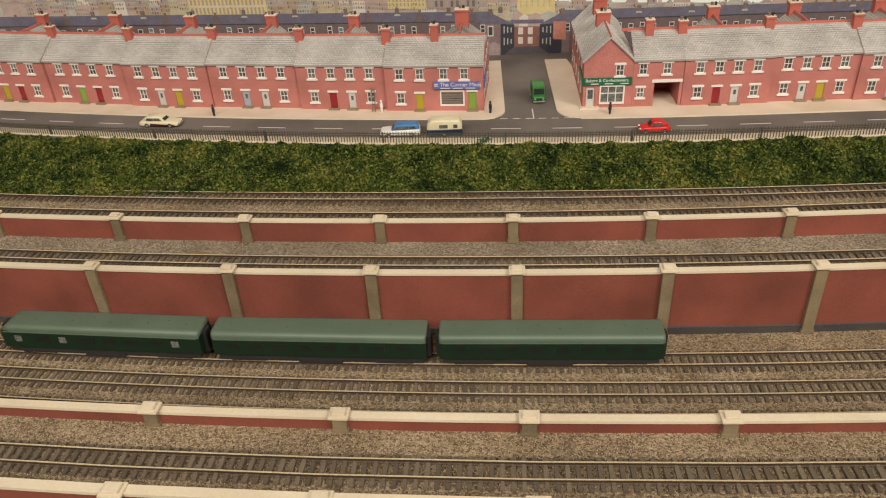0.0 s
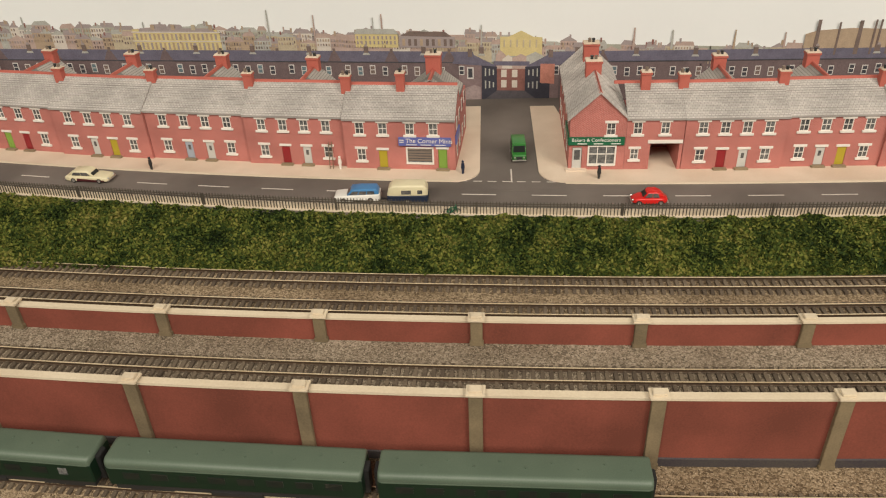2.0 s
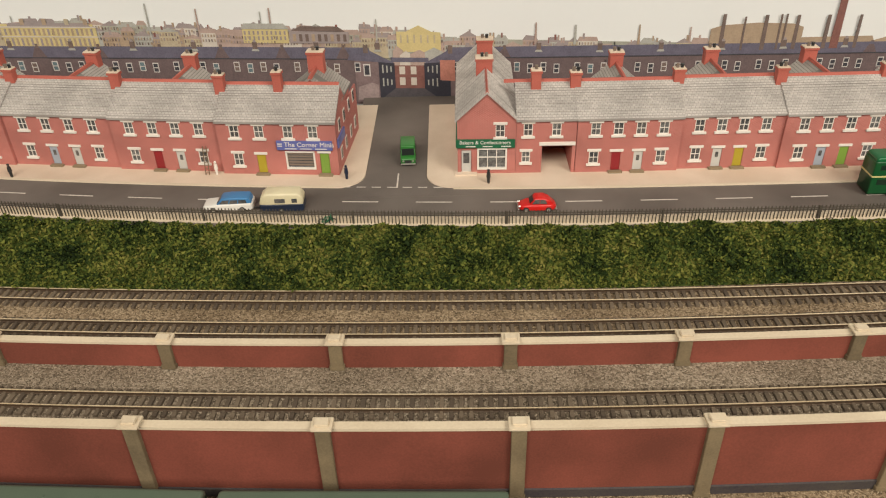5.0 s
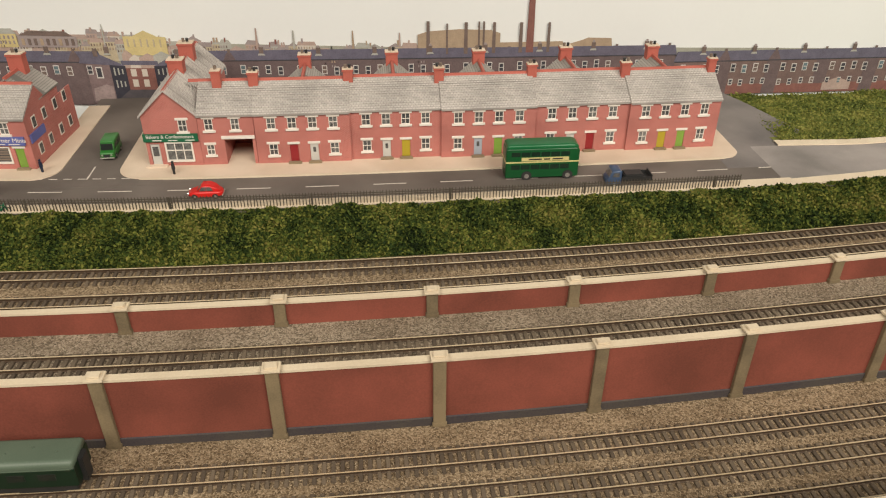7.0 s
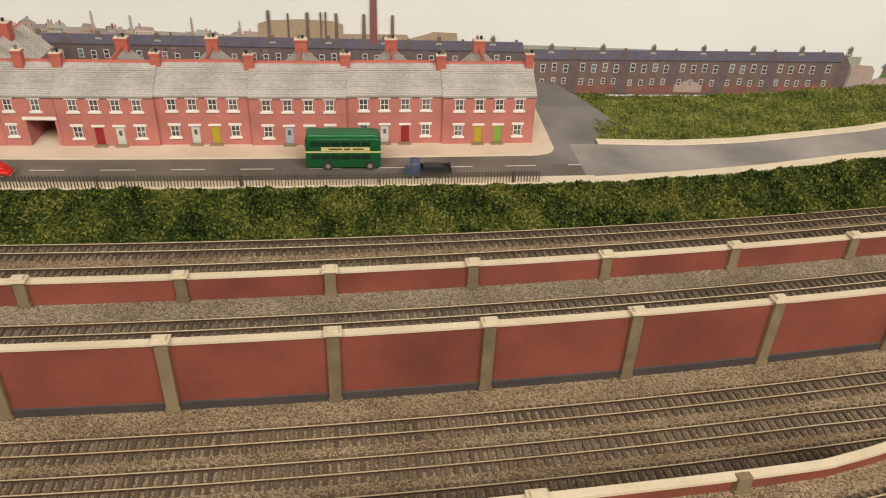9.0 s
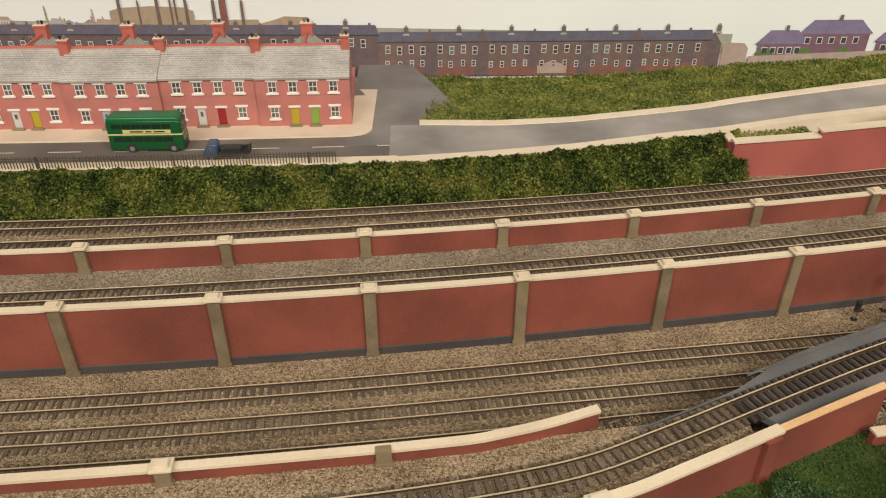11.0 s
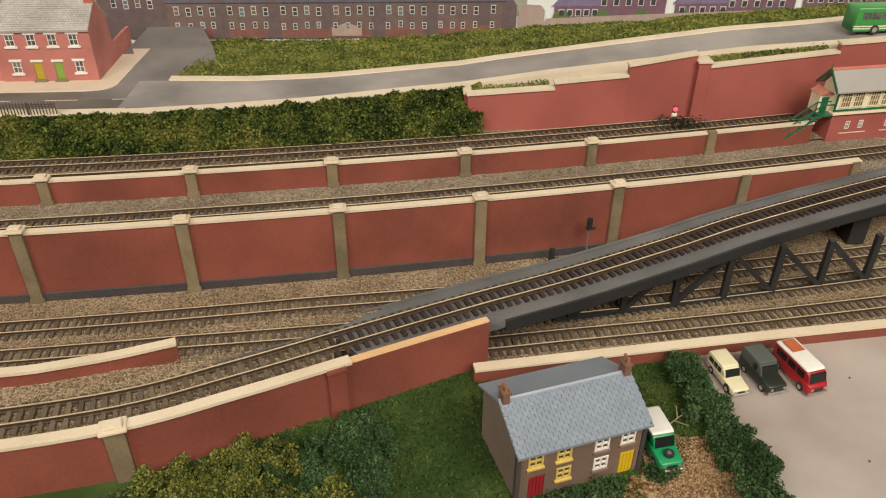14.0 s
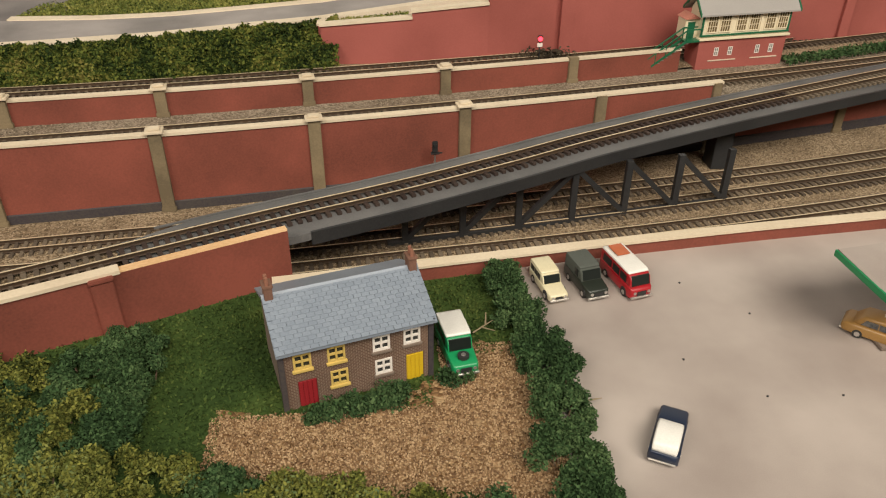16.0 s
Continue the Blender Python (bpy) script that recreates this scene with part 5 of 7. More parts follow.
for k in range(9):
    cx = 935 + k * 41
    flat("garden_tree", [(cx - 9, 56), (cx - 8, 62), (cx - 3, 65 + k % 3), (cx + 4, 66), (cx + 9, 61), (cx + 9, 56)], "p", ink("ink_garden_green", (0.13, 0.20, 0.07)))
# the printed street between the rows
I_shade = ink("ink_deep_blue_black", (0.045, 0.045, 0.062))
flat("street_print", [(-4, 36), (-4, 50), (17, 56), (42, 56), (60, 50), (60, 36)], "win", I_street, label="printed street running away")
rect("street_end", 15, 46, 55, 79, "win", I_brick)
rect("street_end_roof", 14, 47, 79, 83, "p", I_slate)
for x0_ in (21, 31):
    for z0_ in (58, 68):
        rect("print_window", x0_, x0_ + 5, z0_, z0_ + 7, "p", I_pale)
for sx, (xa, xb, xc) in ((-1, (-18, 3, 17)), (1, (74, 58, 43))):
    flat("corner_house", [(xa, 42), (xa, 81), (xb, 81), (xb, 42)], "win", ink("ink_mauve_brick", (0.23, 0.165, 0.165)), label="printed corner house of mauve brick")
    flat("street_side", [(xb, 44), (xb, 81), (xc, 78), (xc, 55)], "p", I_shade)
    flat("print_roof", [(xa - sx * -6, 80.5), (xa - sx * -2, 89.5), ((xa + xb) / 2 - sx * 2, 89.5), (xc, 78)], "p", I_slate)
    rect("print_stack", (xa + xb) / 2 - 2, (xa + xb) / 2 + 2, 87, 94, "bars", I_brown)
    rect("print_window", (xa + xb) / 2 - 3, (xa + xb) / 2 + 3, 66, 77, "p", I_white)
    rect("print_pane", (xa + xb) / 2 - 2, (xa + xb) / 2 + 2, 67.4, 76, "bars", I_win)
    for k in range(3):
        wx = xb + (xc - xb) * (0.25 + 0.26 * k)
        for z0_ in (57, 69):
            rect("print_window", wx - 0.6, wx + 0.6, z0_ + k * 0.6, z0_ + 7.5 - k * 0.7, "bars", I_grey)
flat("pale_patch", [(-17, 44), (-16, 56), (-4, 60), (2, 58), (2, 44)], "p", ink("ink_pale_mauve", (0.36, 0.28, 0.27)))
flat("pink_gable", [(57, 63), (57, 81), (70, 81), (70, 62)], "bars", ink("ink_salmon", (0.56, 0.24, 0.18)))
rect("dark_doorway", 58, 66, 46, 62, "bars", I_shade)


# ---- vehicles ----
TYRE = finish("tyre", rod(bmesh.new(), (0, -0.85, 0), (0, 0.85, 0), 2.05, 2.05, 18), M_tyre)
RIM = finish("rim", rod(bmesh.new(), (0, -0.95, 0), (0, 0.95, 0), 1.15, 1.15, 14), M_chrome)


def wheels(th, xs, half, r=2.05, rim_mat=None):
    for x in xs:
        for s in (-1, 1):
            w_ = new("wheel", TYRE)
            w_.parent = th
            w_.matrix_basis = place(x, s * half, r) @ Matrix.Scale(r / 2.05, 4)
            h = new("rim", RIM)
            h.parent = w_


def panes(th, pts, y, mat_=None, name="side_window"):
    """The same flat outline on both sides of a vehicle."""
    for s in (-1, 1):
        part(name, prism(pts, s * y, s * (y + 0.18)), mat_ or M_glass, th, "dark side window")


def saloon(label, x, y, z, rz, L, W, H, body_paint, roof_paint=None, style="saloon", group="model vehicles"):
    """A small moulded motor car; its nose is towards +x."""
    th = thing("car", label, "car", x, y, z, rz, group)
    h, w_ = L / 2, W / 2
    wb = H * 0.56
    if style == "beetle":
        secs = [(-h, w_ * 0.45, 2.2, 4.0, 0.8), (-h + 1.5, w_ * 0.8, 1.6, wb * 0.9, 1.6), (-h + 5, w_, 1.4, wb, 1.8), (h - 6, w_, 1.4, wb, 1.8), (h - 2, w_ * 0.8, 1.6, wb * 0.8, 1.6), (h, w_ * 0.5, 2.2, 3.8, 0.8)]
        cab = [(-h + 1.6, w_ * 0.5, wb * 0.7, wb * 0.95, 0.6), (-h + 5, w_ * 0.78, wb * 0.8, H * 0.82, 1.5), (-h + 9, w_ * 0.84, wb * 0.8, H, 2.0), (1.5, w_ * 0.82, wb * 0.8, H * 0.98, 2.0), (5.0, w_ * 0.75, wb * 0.8, wb * 1.1, 1.0)]
        gl = [(-h + 6, wb * 1.05), (-h + 7.5, H * 0.88), (1.8, H * 0.9), (4.0, wb * 1.08)]
    elif style == "estate":
        secs = [(-h, w_ * 0.85, 1.8, wb * 1.05, 0.6), (-h + 1, w_, 1.5, wb * 1.08, 0.8), (h - 9, w_, 1.5, wb, 0.9), (h - 1.2, w_ * 0.95, 1.6, wb * 0.92, 0.9), (h, w_ * 0.85, 2.0, wb * 0.8, 0.6)]
        cab = [(-h + 0.6, w_ * 0.78, wb, wb * 1.25, 0.6), (-h + 2.4, w_ * 0.84, wb, H * 0.97, 0.9), (-2, w_ * 0.85, wb, H, 1.0), (h - 13, w_ * 0.82, wb, H * 0.96, 1.0), (h - 9.4, w_ * 0.84, wb * 0.98, wb * 1.06, 0.5)]
        gl = [(-h + 3, wb * 1.1), (-h + 3.6, H * 0.86), (h - 13.2, H * 0.86), (h - 10.8, wb * 1.1)]
    else:
        secs = [(-h, w_ * 0.75, 2.0, wb * 0.75, 0.8), (-h + 1.5, w_ * 0.92, 1.6, wb * 0.95, 1.1), (-h + 6, w_, 1.5, wb, 1.2), (h - 9, w_, 1.5, wb, 1.2), (h - 1.6, w_ * 0.9, 1.6, wb * 0.9, 1.2), (h, w_ * 0.7, 2.1, wb * 0.7, 0.7)]
        cab = [(-h + 4.2, w_ * 0.68, wb * 0.9, wb * 1.08, 0.5), (-h + 8, w_ * 0.8, wb * 0.9, H * 0.95, 1.2), (-1.5, w_ * 0.83, wb * 0.9, H, 1.4), (2.5, w_ * 0.8, wb * 0.9, H * 0.95, 1.2), (6.2, w_ * 0.76, wb * 0.9, wb * 1.08, 0.5)]
        gl = [(-h + 7, wb * 1.1), (-h + 8.8, H * 0.86), (2.0, H * 0.87), (4.4, wb * 1.1)]
    part("body", loft(secs), body_paint, th, "", True)
    part("roof", loft(cab), roof_paint or body_paint, th, "", True)
    n = 2 if style != "estate" else 3
    for k in range(n):
        a, b = k / n + 0.02, (k + 1) / n - 0.02
        lo0, lo1, hi0, hi1 = gl[0], gl[3], gl[1], gl[2]
        q = lambda p, r_, t: (p[0] + (r_[0] - p[0]) * t, p[1] + (r_[1] - p[1]) * t)
        panes(th, [q(lo0, lo1, a), q(hi0, hi1, a), q(hi0, hi1, b), q(lo0, lo1, b)], w_ * 0.86)
    bm = bmesh.new()
    (xa, _, _, za, _), (xb, _, _, zb, _) = cab[-1], cab[-2]
    v = [bm.verts.new(p) for p in ((xa + 0.25, -w_ * 0.66, za + 0.1), (xa + 0.25, w_ * 0.66, za + 0.1), (xb + 0.3, w_ * 0.62, zb - 0.5), (xb + 0.3, -w_ * 0.62, zb - 0.5))]
    f = bmesh.ops.extrude_face_region(bm, geom=[bm.faces.new(v)])
    bmesh.ops.translate(bm, vec=(-0.4, 0, -0.2), verts=[e for e in f["geom"] if isinstance(e, bmesh.types.BMVert)])
    part("windscreen", bm, M_coachglass, th, "dark windscreen")
    for s, nm in ((1, "front_bumper"), (-1, "rear_bumper")):
        part(nm, shape((s * h - 0.5, s * h + 0.6, -w_ * 0.88, w_ * 0.88, 1.9, 2.7, 0.2)), M_chrome, th, "silver bumper")
    for s in (-1, 1):
        part("headlight", rod(bmesh.new(), (h - 1.2, s * w_ * 0.62, wb * 0.68), (h + 0.15, s * w_ * 0.62, wb * 0.68), 0.8, 0.75, 10), M_chrome, th, "round headlight")
    wheels(th, (-h * 0.58, h * 0.6), w_ - 0.75)
    return th


def van(label, x, y, z, rz, L, W, H, paint_, roof_paint, bonnet=8.0, rear=0.95, group="model vehicles", canvas=None, kind_="van"):
    """A boxy van or utility vehicle with a bonnet; its nose is towards +x."""
    th = thing(kind_, label, kind_, x, y, z, rz, group)
    h, w_ = L / 2, W / 2
    wb = H * 0.52
    part("body", loft([(-h, w_ * 0.95, 2.0, wb, 0.5), (-h + 0.6, w_, 1.8, wb, 0.5), (h - bonnet, w_, 1.8, wb, 0.6), (h - 0.8, w_ * 0.92, 1.8, wb * 0.92, 0.8), (h, w_ * 0.8, 2.2, wb * 0.8, 0.6)]), paint_, th, "", True)
    part("cabin", loft([(-h + 0.2, w_ * 0.94, wb - 0.2, H * 0.93, 0.9), (-h + 1, w_ * 0.95, wb - 0.2, H * 0.95, 1.0), (h - bonnet - 3.4, w_ * 0.94, wb - 0.2, H * 0.95, 1.0), (h - bonnet - 1.0, w_ * 0.9, wb - 0.2, H * 0.85, 0.8), (h - bonnet + 0.2, w_ * 0.9, wb - 0.2, wb + 0.3, 0.3)]), canvas or paint_, th, "", True)
    part("roof", loft([(-h + 0.3, w_ * 0.9, H * 0.93, H * 0.98, 0.5), (-h + 1.2, w_ * 0.95, H * 0.92, H, 0.6), (h - bonnet - 4, w_ * 0.94, H * 0.92, H, 0.6), (h - bonnet - 2.6, w_ * 0.88, H * 0.92, H * 0.96, 0.4)]), roof_paint, th, "", True)
    for a, b in ((0.08, 0.40), (0.46, 0.70), (0.75, 0.97)) if canvas is None else ((0.75, 0.97),):
        xa, xb = -h + 1 + (L - bonnet - 4) * a, -h + 1 + (L - bonnet - 4) * b
        panes(th, [(xa, wb + 0.6), (xa, H * 0.84), (xb, H * 0.84), (xb, wb + 0.6)], w_ * 0.955, M_coachglass)
    for s in (-1, 1):
        part("wheel_arch", rod(bmesh.new(), (h * 0.58, s * (w_ - 0.3), 2.4), (h * 0.58, s * (w_ + 0.1), 2.4), 2.5, 2.5, 14), M_black, th)
    xs_, xt_ = h - bonnet + 0.35, h - bonnet - 1.9
    bm = prism([(xs_ + 0.1, wb + 0.5), (xs_ - 0.4, wb + 0.5), (xt_ + 0.2, H * 0.88), (xt_ + 0.9, H * 0.88)], -w_ * 0.8, w_ * 0.8)
    part("windscreen", bm, M_coachglass, th, "dark windscreen")
    part("bumper", shape((h - 0.3, h + 0.7, -w_ * 0.95, w_ * 0.95, 1.8, 2.9, 0.2)), M_chrome, th, "pale bumper")
    part("grille", shape((h - 0.2, h + 0.25, -w_ * 0.4, w_ * 0.4, 3, wb * 0.75, 0.1)), M_black, th)
    for s in (-1, 1):
        part("headlight", rod(bmesh.new(), (h - 0.6, s * w_ * 0.62, wb * 0.66), (h + 0.35, s * w_ * 0.62, wb * 0.66), 0.8, 0.75, 10), M_chrome, th, "round headlight")
    wheels(th, (-h * 0.56, h * 0.58), w_ - 0.7)
    return th


RZ = ROAD_Z
P_cream, P_white, P_blue, P_red, P_green = paint("cream_car_paint", (0.72, 0.65, 0.43)), paint("white_car_paint", (0.78, 0.76, 0.70)), paint("mid_blue_paint", (0.05, 0.20, 0.42)), paint("bright_red_paint", (0.62, 0.015, 0.012)), paint("green_van_paint", (0.03, 0.17, 0.03))
P_navy, P_gold, P_dark, P_busgreen, P_mustard = paint("navy_paint", (0.012, 0.022, 0.05)), paint("gold_brown_paint", (0.36, 0.20, 0.06)), paint("dark_olive_paint", (0.022, 0.027, 0.02)), paint("bus_green", (0.007, 0.085, 0.024)), paint("pale_yellow_band", (0.64, 0.55, 0.24))
P_vanred, P_bright = paint("deep_red_paint", (0.36, 0.012, 0.018)), paint("bright_green_paint", (0.01, 0.26, 0.09))
cc = saloon("cream and maroon saloon car on the street", -306, 231, RZ, -6, 37, 13, 10, P_cream)
for s in (-1, 1):
    part("side_flash", prism([(-8, 1.7), (-7, 4.0), (4, 3.4), (15.5, 2.8), (15.5, 1.7)], s * 6.45 - 0.15, s * 6.45 + 0.15), paint("maroon_paint", (0.07, 0.012, 0.015)), cc, "maroon lower side panel")
saloon("white estate car with blue roof", -87, 194, RZ, 182, 33, 12.5, 10.5, P_white, P_blue, "estate")
saloon("bright red beetle-shaped car on the street", 121.5, 185, RZ, 180, 25, 11.5, 10.5, P_red, None, "beetle")
van("green delivery van on the side street", 32.5, 263, RZ + 0.15, -88, 25, 11.5, 14, P_green, P_green, 4)
cv = thing("caravan", "cream and dark blue touring caravan behind a car", "caravan", -50, 191.5, RZ, 181, "model vehicles")
part("lower_body", loft([(-15, 5.4, 2, 6.6, 0.5), (-14, 6, 1.6, 6.6, 0.5), (13.5, 6, 1.6, 6.6, 0.5), (14.5, 5.2, 2, 6.6, 0.4)]), P_navy, cv, "dark blue lower panel")
part("upper_body", loft([(-14.8, 5.3, 6.5, 11, 1), (-12, 5.9, 6.5, 14.6, 1.6), (9.5, 5.9, 6.5, 14.8, 1.6), (13, 5.4, 6.5, 12.4, 1.2), (14.4, 4.8, 6.5, 8, 0.8)]), P_cream, cv, "cream upper body", True)
panes(cv, [(-3, 8), (-3, 11), (4, 11), (4, 8)], 5.92)
panes(cv, [(-11, 8), (-11, 11), (-7.5, 11), (-7.5, 8)], 5.92)
part("drawbar", shape((14, 20, -0.5, 0.5, 1.6, 2.4)), M_black, cv)
wheels(cv, (0,), 5.3)


def bus_deck(th, zs, L, W, n, x0, name="side_window", mat_=None):
    for z0, z1 in zs:
        for k in range(n):
            xa = x0 + k * (L - 12) / n
            panes(th, [(xa + 0.4, z0), (xa + 0.4, z1), (xa + (L - 12) / n - 0.5, z1), (xa + (L - 12) / n - 0.5, z0)], W / 2, mat_, name)


bus = thing("double_decker_bus", "dark green double-decker bus with a cream band", "bus", 373, 200, RZ, 0, "model vehicles")
part("body", loft([(-31, 8.1, 2.2, 27, 1.2), (-30, 8.6, 2, 28.5, 1.5), (27.5, 8.6, 2, 28.5, 1.5), (30, 8.4, 2, 27.6, 1.6), (31, 7.8, 2.4, 26, 1.4)]), P_busgreen, bus, "", True)
part("roof", loft([(-30.4, 7.8, 27.5, 30, 1.2), (-28, 8.3, 27.5, 31.6, 2), (26, 8.3, 27.5, 31.6, 2), (29.8, 7.6, 27.5, 29.8, 1.2)]), paint("bus_roof_green", (0.008, 0.13, 0.04)), bus, "green roof", True)
part("cream_band", shape((-31.2, 31.1, -8.8, 8.8, 15.6, 16.9, 0.1)), P_mustard, bus, "cream waist band")
bus_deck(bus, ((9.8, 14.0), (21.6, 25.4)), 62, 17.3, 6, -27, mat_=paint("dark_bus_window", (0.012, 0.03, 0.018), 0.25))
for s in (-1, 1):
    ad = part("advert", shape((-18, 22, s * 8.75 - 0.12, s * 8.75 + 0.12, 17.4, 20.6)), P_mustard, bus, "yellow advert panel")
    for xa, xb in ((-12, -1), (1, 6), (8, 17)):
        part("advert_print", shape((xa, xb, s * 8.95 - 0.05, s * 8.95 + 0.05, 18.4, 19.6)), M_black, ad)
part("windscreen", shape((30.7, 31.2, -6.8, 6.8, 9.5, 14.6, 0.1), (30.5, 31.1, -7, 7, 21, 25.6, 0.1)), M_glass, bus, "dark front windows")
wheels(bus, (-13, 22), 7.6, 3.6)
for x_ in (-13, 22):
    for s in (-1, 1):
        part("wheel_arch", rod(bmesh.new(), (x_, s * 8.2, 3.8), (x_, s * 8.7, 3.8), 4.4, 4.4, 18), M_black, bus)

bus.matrix_basis = bus.matrix_basis @ Matrix.Scale(0.91, 4)
lo = thing("lorry", "dark blue flatbed lorry with a black load bed", "lorry", 437, 181, RZ, 180, "model vehicles")
part("cab", loft([(6.5, 5.6, 2.2, 12.6, 1.2), (8, 6.1, 2.0, 13.6, 1.6), (13.5, 6.1, 2.0, 13.4, 1.6), (15.8, 5.7, 2.2, 8, 1.2), (17.5, 5.0, 2.4, 6.6, 1)]), paint("slate_blue_paint", (0.05, 0.085, 0.16)), lo, "blue cab", True)
panes(lo, [(8.5, 8.4), (8.5, 11.8), (12.8, 11.8), (13.8, 8.4)], 6.05)
part("windscreen", prism([(16.2, 8.2), (15.2, 8.2), (13.3, 12.4), (14.3, 12.4)], -4.6, 4.6), M_glasspale, lo)
part("load_bed", shape((-17, 6, -6.2, 6.2, 4.6, 5.6, 0.1), (-17, -16.2, -6.2, 6.2, 5, 9.5, 0.1), (-16, 6, -6.2, -5.6, 5, 8, 0.1), (-16, 6, 5.6, 6.2, 5, 8, 0.1)), M_black, lo, "black load bed with side boards")
part("load", shape((-11, 4, -5, 5, 5.6, 9.4, 0.8)), M_black, lo)
wheels(lo, (-10.5, 11.5), 5.2)

coach = thing("single_decker_bus", "green and cream single-decker bus on the climbing road", "bus", 1172, 232, zr(1172) + 0.3, 3, "model vehicles")
part("body", loft([(-34, 8, 2.2, 20, 1.5), (-32.5, 8.6, 2, 21.5, 2), (31, 8.6, 2, 21.5, 2), (34, 7.8, 2.6, 19, 1.8)]), paint("light_bus_green", (0.05, 0.27, 0.06)), coach, "", True)
for z_ in (4.2, 6.0):
    part("trim_strip", shape((-34, 33.5, -8.75, 8.75, z_, z_ + 0.9, 0.1)), M_white, coach, "cream trim strip")
bus_deck(coach, ((12, 17.5),), 68, 17.3, 7, -29)
wheels(coach, (-16, 18), 7.7, 3.7)

# garden and car park vehicles
GZ = Z_GARDEN + 0.3
van("pale cream van on the car park", 939.5, -91.5, GZ, -79, 25, 9.8, 10.5, P_cream, P_cream, 9)
van("dark olive canvas-topped utility on the car park", 957.5, -91, GZ, -77, 25, 11.2, 13, P_dark, surf("grey_canvas", (0.09, 0.10, 0.085), None, 0.9), 8, canvas=surf("grey_canvas_side", (0.08, 0.09, 0.075), None, 0.9), kind_="utility_vehicle")
vr = van("red camper van with a white roof on the car park", 976.5, -90, GZ, -76, 29, 11.5, 13.5, P_vanred, P_white, 2.0)
part("roof_hatch", shape((-12.5, -3.5, -3.4, 3.4, 13.9, 14.5, 0.15)), paint("orange_hatch", (0.50, 0.13, 0.05)), vr, "orange roof hatch")
lr = van("green utility with a cream roof beside the cottage", 891.5, -135.5, GZ, -80, 28, 11.5, 13.5, P_bright, P_white, 9, kind_="utility_vehicle")
part("spare_wheel", rod(bmesh.new(), (9.5, 0, 7.2), (9.5, 0, 8.4), 2.4, 2.4, 16), M_black, lr, "black spare wheel on the bonnet")
part("spare_hub", rod(bmesh.new(), (9.5, 0, 8.3), (9.5, 0, 8.7), 1.1, 0.9, 12), M_chrome, lr)
sc = saloon("navy estate car with a white roof on the car park", 963, -189, GZ, 61, 26.5, 10.8, 10, P_navy, P_white, "estate")
saloon("gold-brown saloon car beside the canopy", 1076, -140, GZ, -42, 34, 13, 11, P_gold)
ft = thing("canopy", "grey flat canopy with a green edge on white posts", "canopy", 1088, -118, Z_GARDEN, 0)
fl = [(-36, -8), (-34.6, -42), (40, -52), (44, 4)]
part("canopy_roof", prism(fl, 35, 38.5, None, "z"), M_park, ft, "grey canopy roof")
part("canopy_edge", bar(bmesh.new(), (-36.3, -7.5, 36.6), (-34.9, -42.5, 37.2), 1.0, 2.8), P_bright, ft, "green canopy edge")
part("canopy_post", shape((-14, -8, -26, -20, 0, 35, 0.3)), M_white, ft, "white square post")
part("canopy_post", shape((24, 30, -30, -24, 0, 35, 0.3)), M_white, ft, "white square post")
part("plinth", shape((-18, 34, -30, -17, 0.2, 2.0, 0.3)), M_render, ft)

# ---- garden, cottage and car park ----
bm = bmesh.new()
vs = [bm.verts.new((x, y, -12)) for x, y in ((-2500, -900), (2800, -900), (2800, 900), (-2500, 900))]
bm.faces.new(vs)
tagged(part("baseboard", bm, M_render), "plain brown baseboard under the layout", "baseboard", kind="structure")
edge_ = [(p.x, p.y) for p in CURVED] + [(p.x, p.y) for p in PW if p.x > 815]
bm = bmesh.new()
prev = None
for x, y in edge_:
    row = [bm.verts.new((x, y, -4)), bm.verts.new((x, y, Z_GARDEN - 0.6)), bm.verts.new((x, -620, Z_GARDEN - 0.6)), bm.verts.new((x, -620, -4))]
    if prev:
        for k in range(3):
            bm.faces.new((prev[k], row[k], row[k + 1], prev[k + 1]))
    prev = row
tagged(part("ground_garden", bm, M_lawn), "dark green garden ground", "ground", kind="structure")


def blotch(cx, cy, points, wob=2.0, seed=1):
    """A soft-edged outline through the given corners."""
    r = random.Random(seed)
    line = spline([(*p, 0) for p in points + points[:1]], 8)[:-1]
    return [(p.x + r.uniform(-wob, wob), p.y + r.uniform(-wob, wob)) for p in line]


def sheet(points, z):
    bm = bmesh.new()
    top = [bm.verts.new((x, y, z)) for x, y in points]
    f = bm.faces.new(top)
    r = bmesh.ops.extrude_face_region(bm, geom=[f])
    bmesh.ops.translate(bm, vec=(0, 0, -3), verts=[v for v in r["geom"] if isinstance(v, bmesh.types.BMVert)])
    return bm


tagged(part("gravel_yard", sheet(blotch(0, 0, [(798, -160), (800, -185), (846, -196), (890, -206), (925, -222), (924, -165), (908, -130), (892, -128), (878, -150), (850, -158), (826, -166)], 2.0), Z_GARDEN - 0.15), M_chips), "brown cork chip yard before the cottage", "yard", kind="structure")
tagged(part("car_park", sheet([(926, -72), (960, -68.5), (1044, -59), (1127, -52), (1300, -36), (1640, -5), (1640, -420), (926, -420)], Z_GARDEN + 0.2), M_park), "smooth worn grey car park", "car park", kind="structure")
rng = np.random.default_rng(8)
n = 62000
gx, gy = rng.uniform(690, 928, n), rng.uniform(-330, -70, n)
lim = np.interp(gx, (600, 699, 753, 813, 850, 928), (-150, -122, -100, -74, -80, -70))
ok = gy < lim - 4
pts = np.stack([gx, gy, np.full(n, Z_GARDEN - 0.5) + rng.uniform(0, 1.1, n)], 1)[ok]
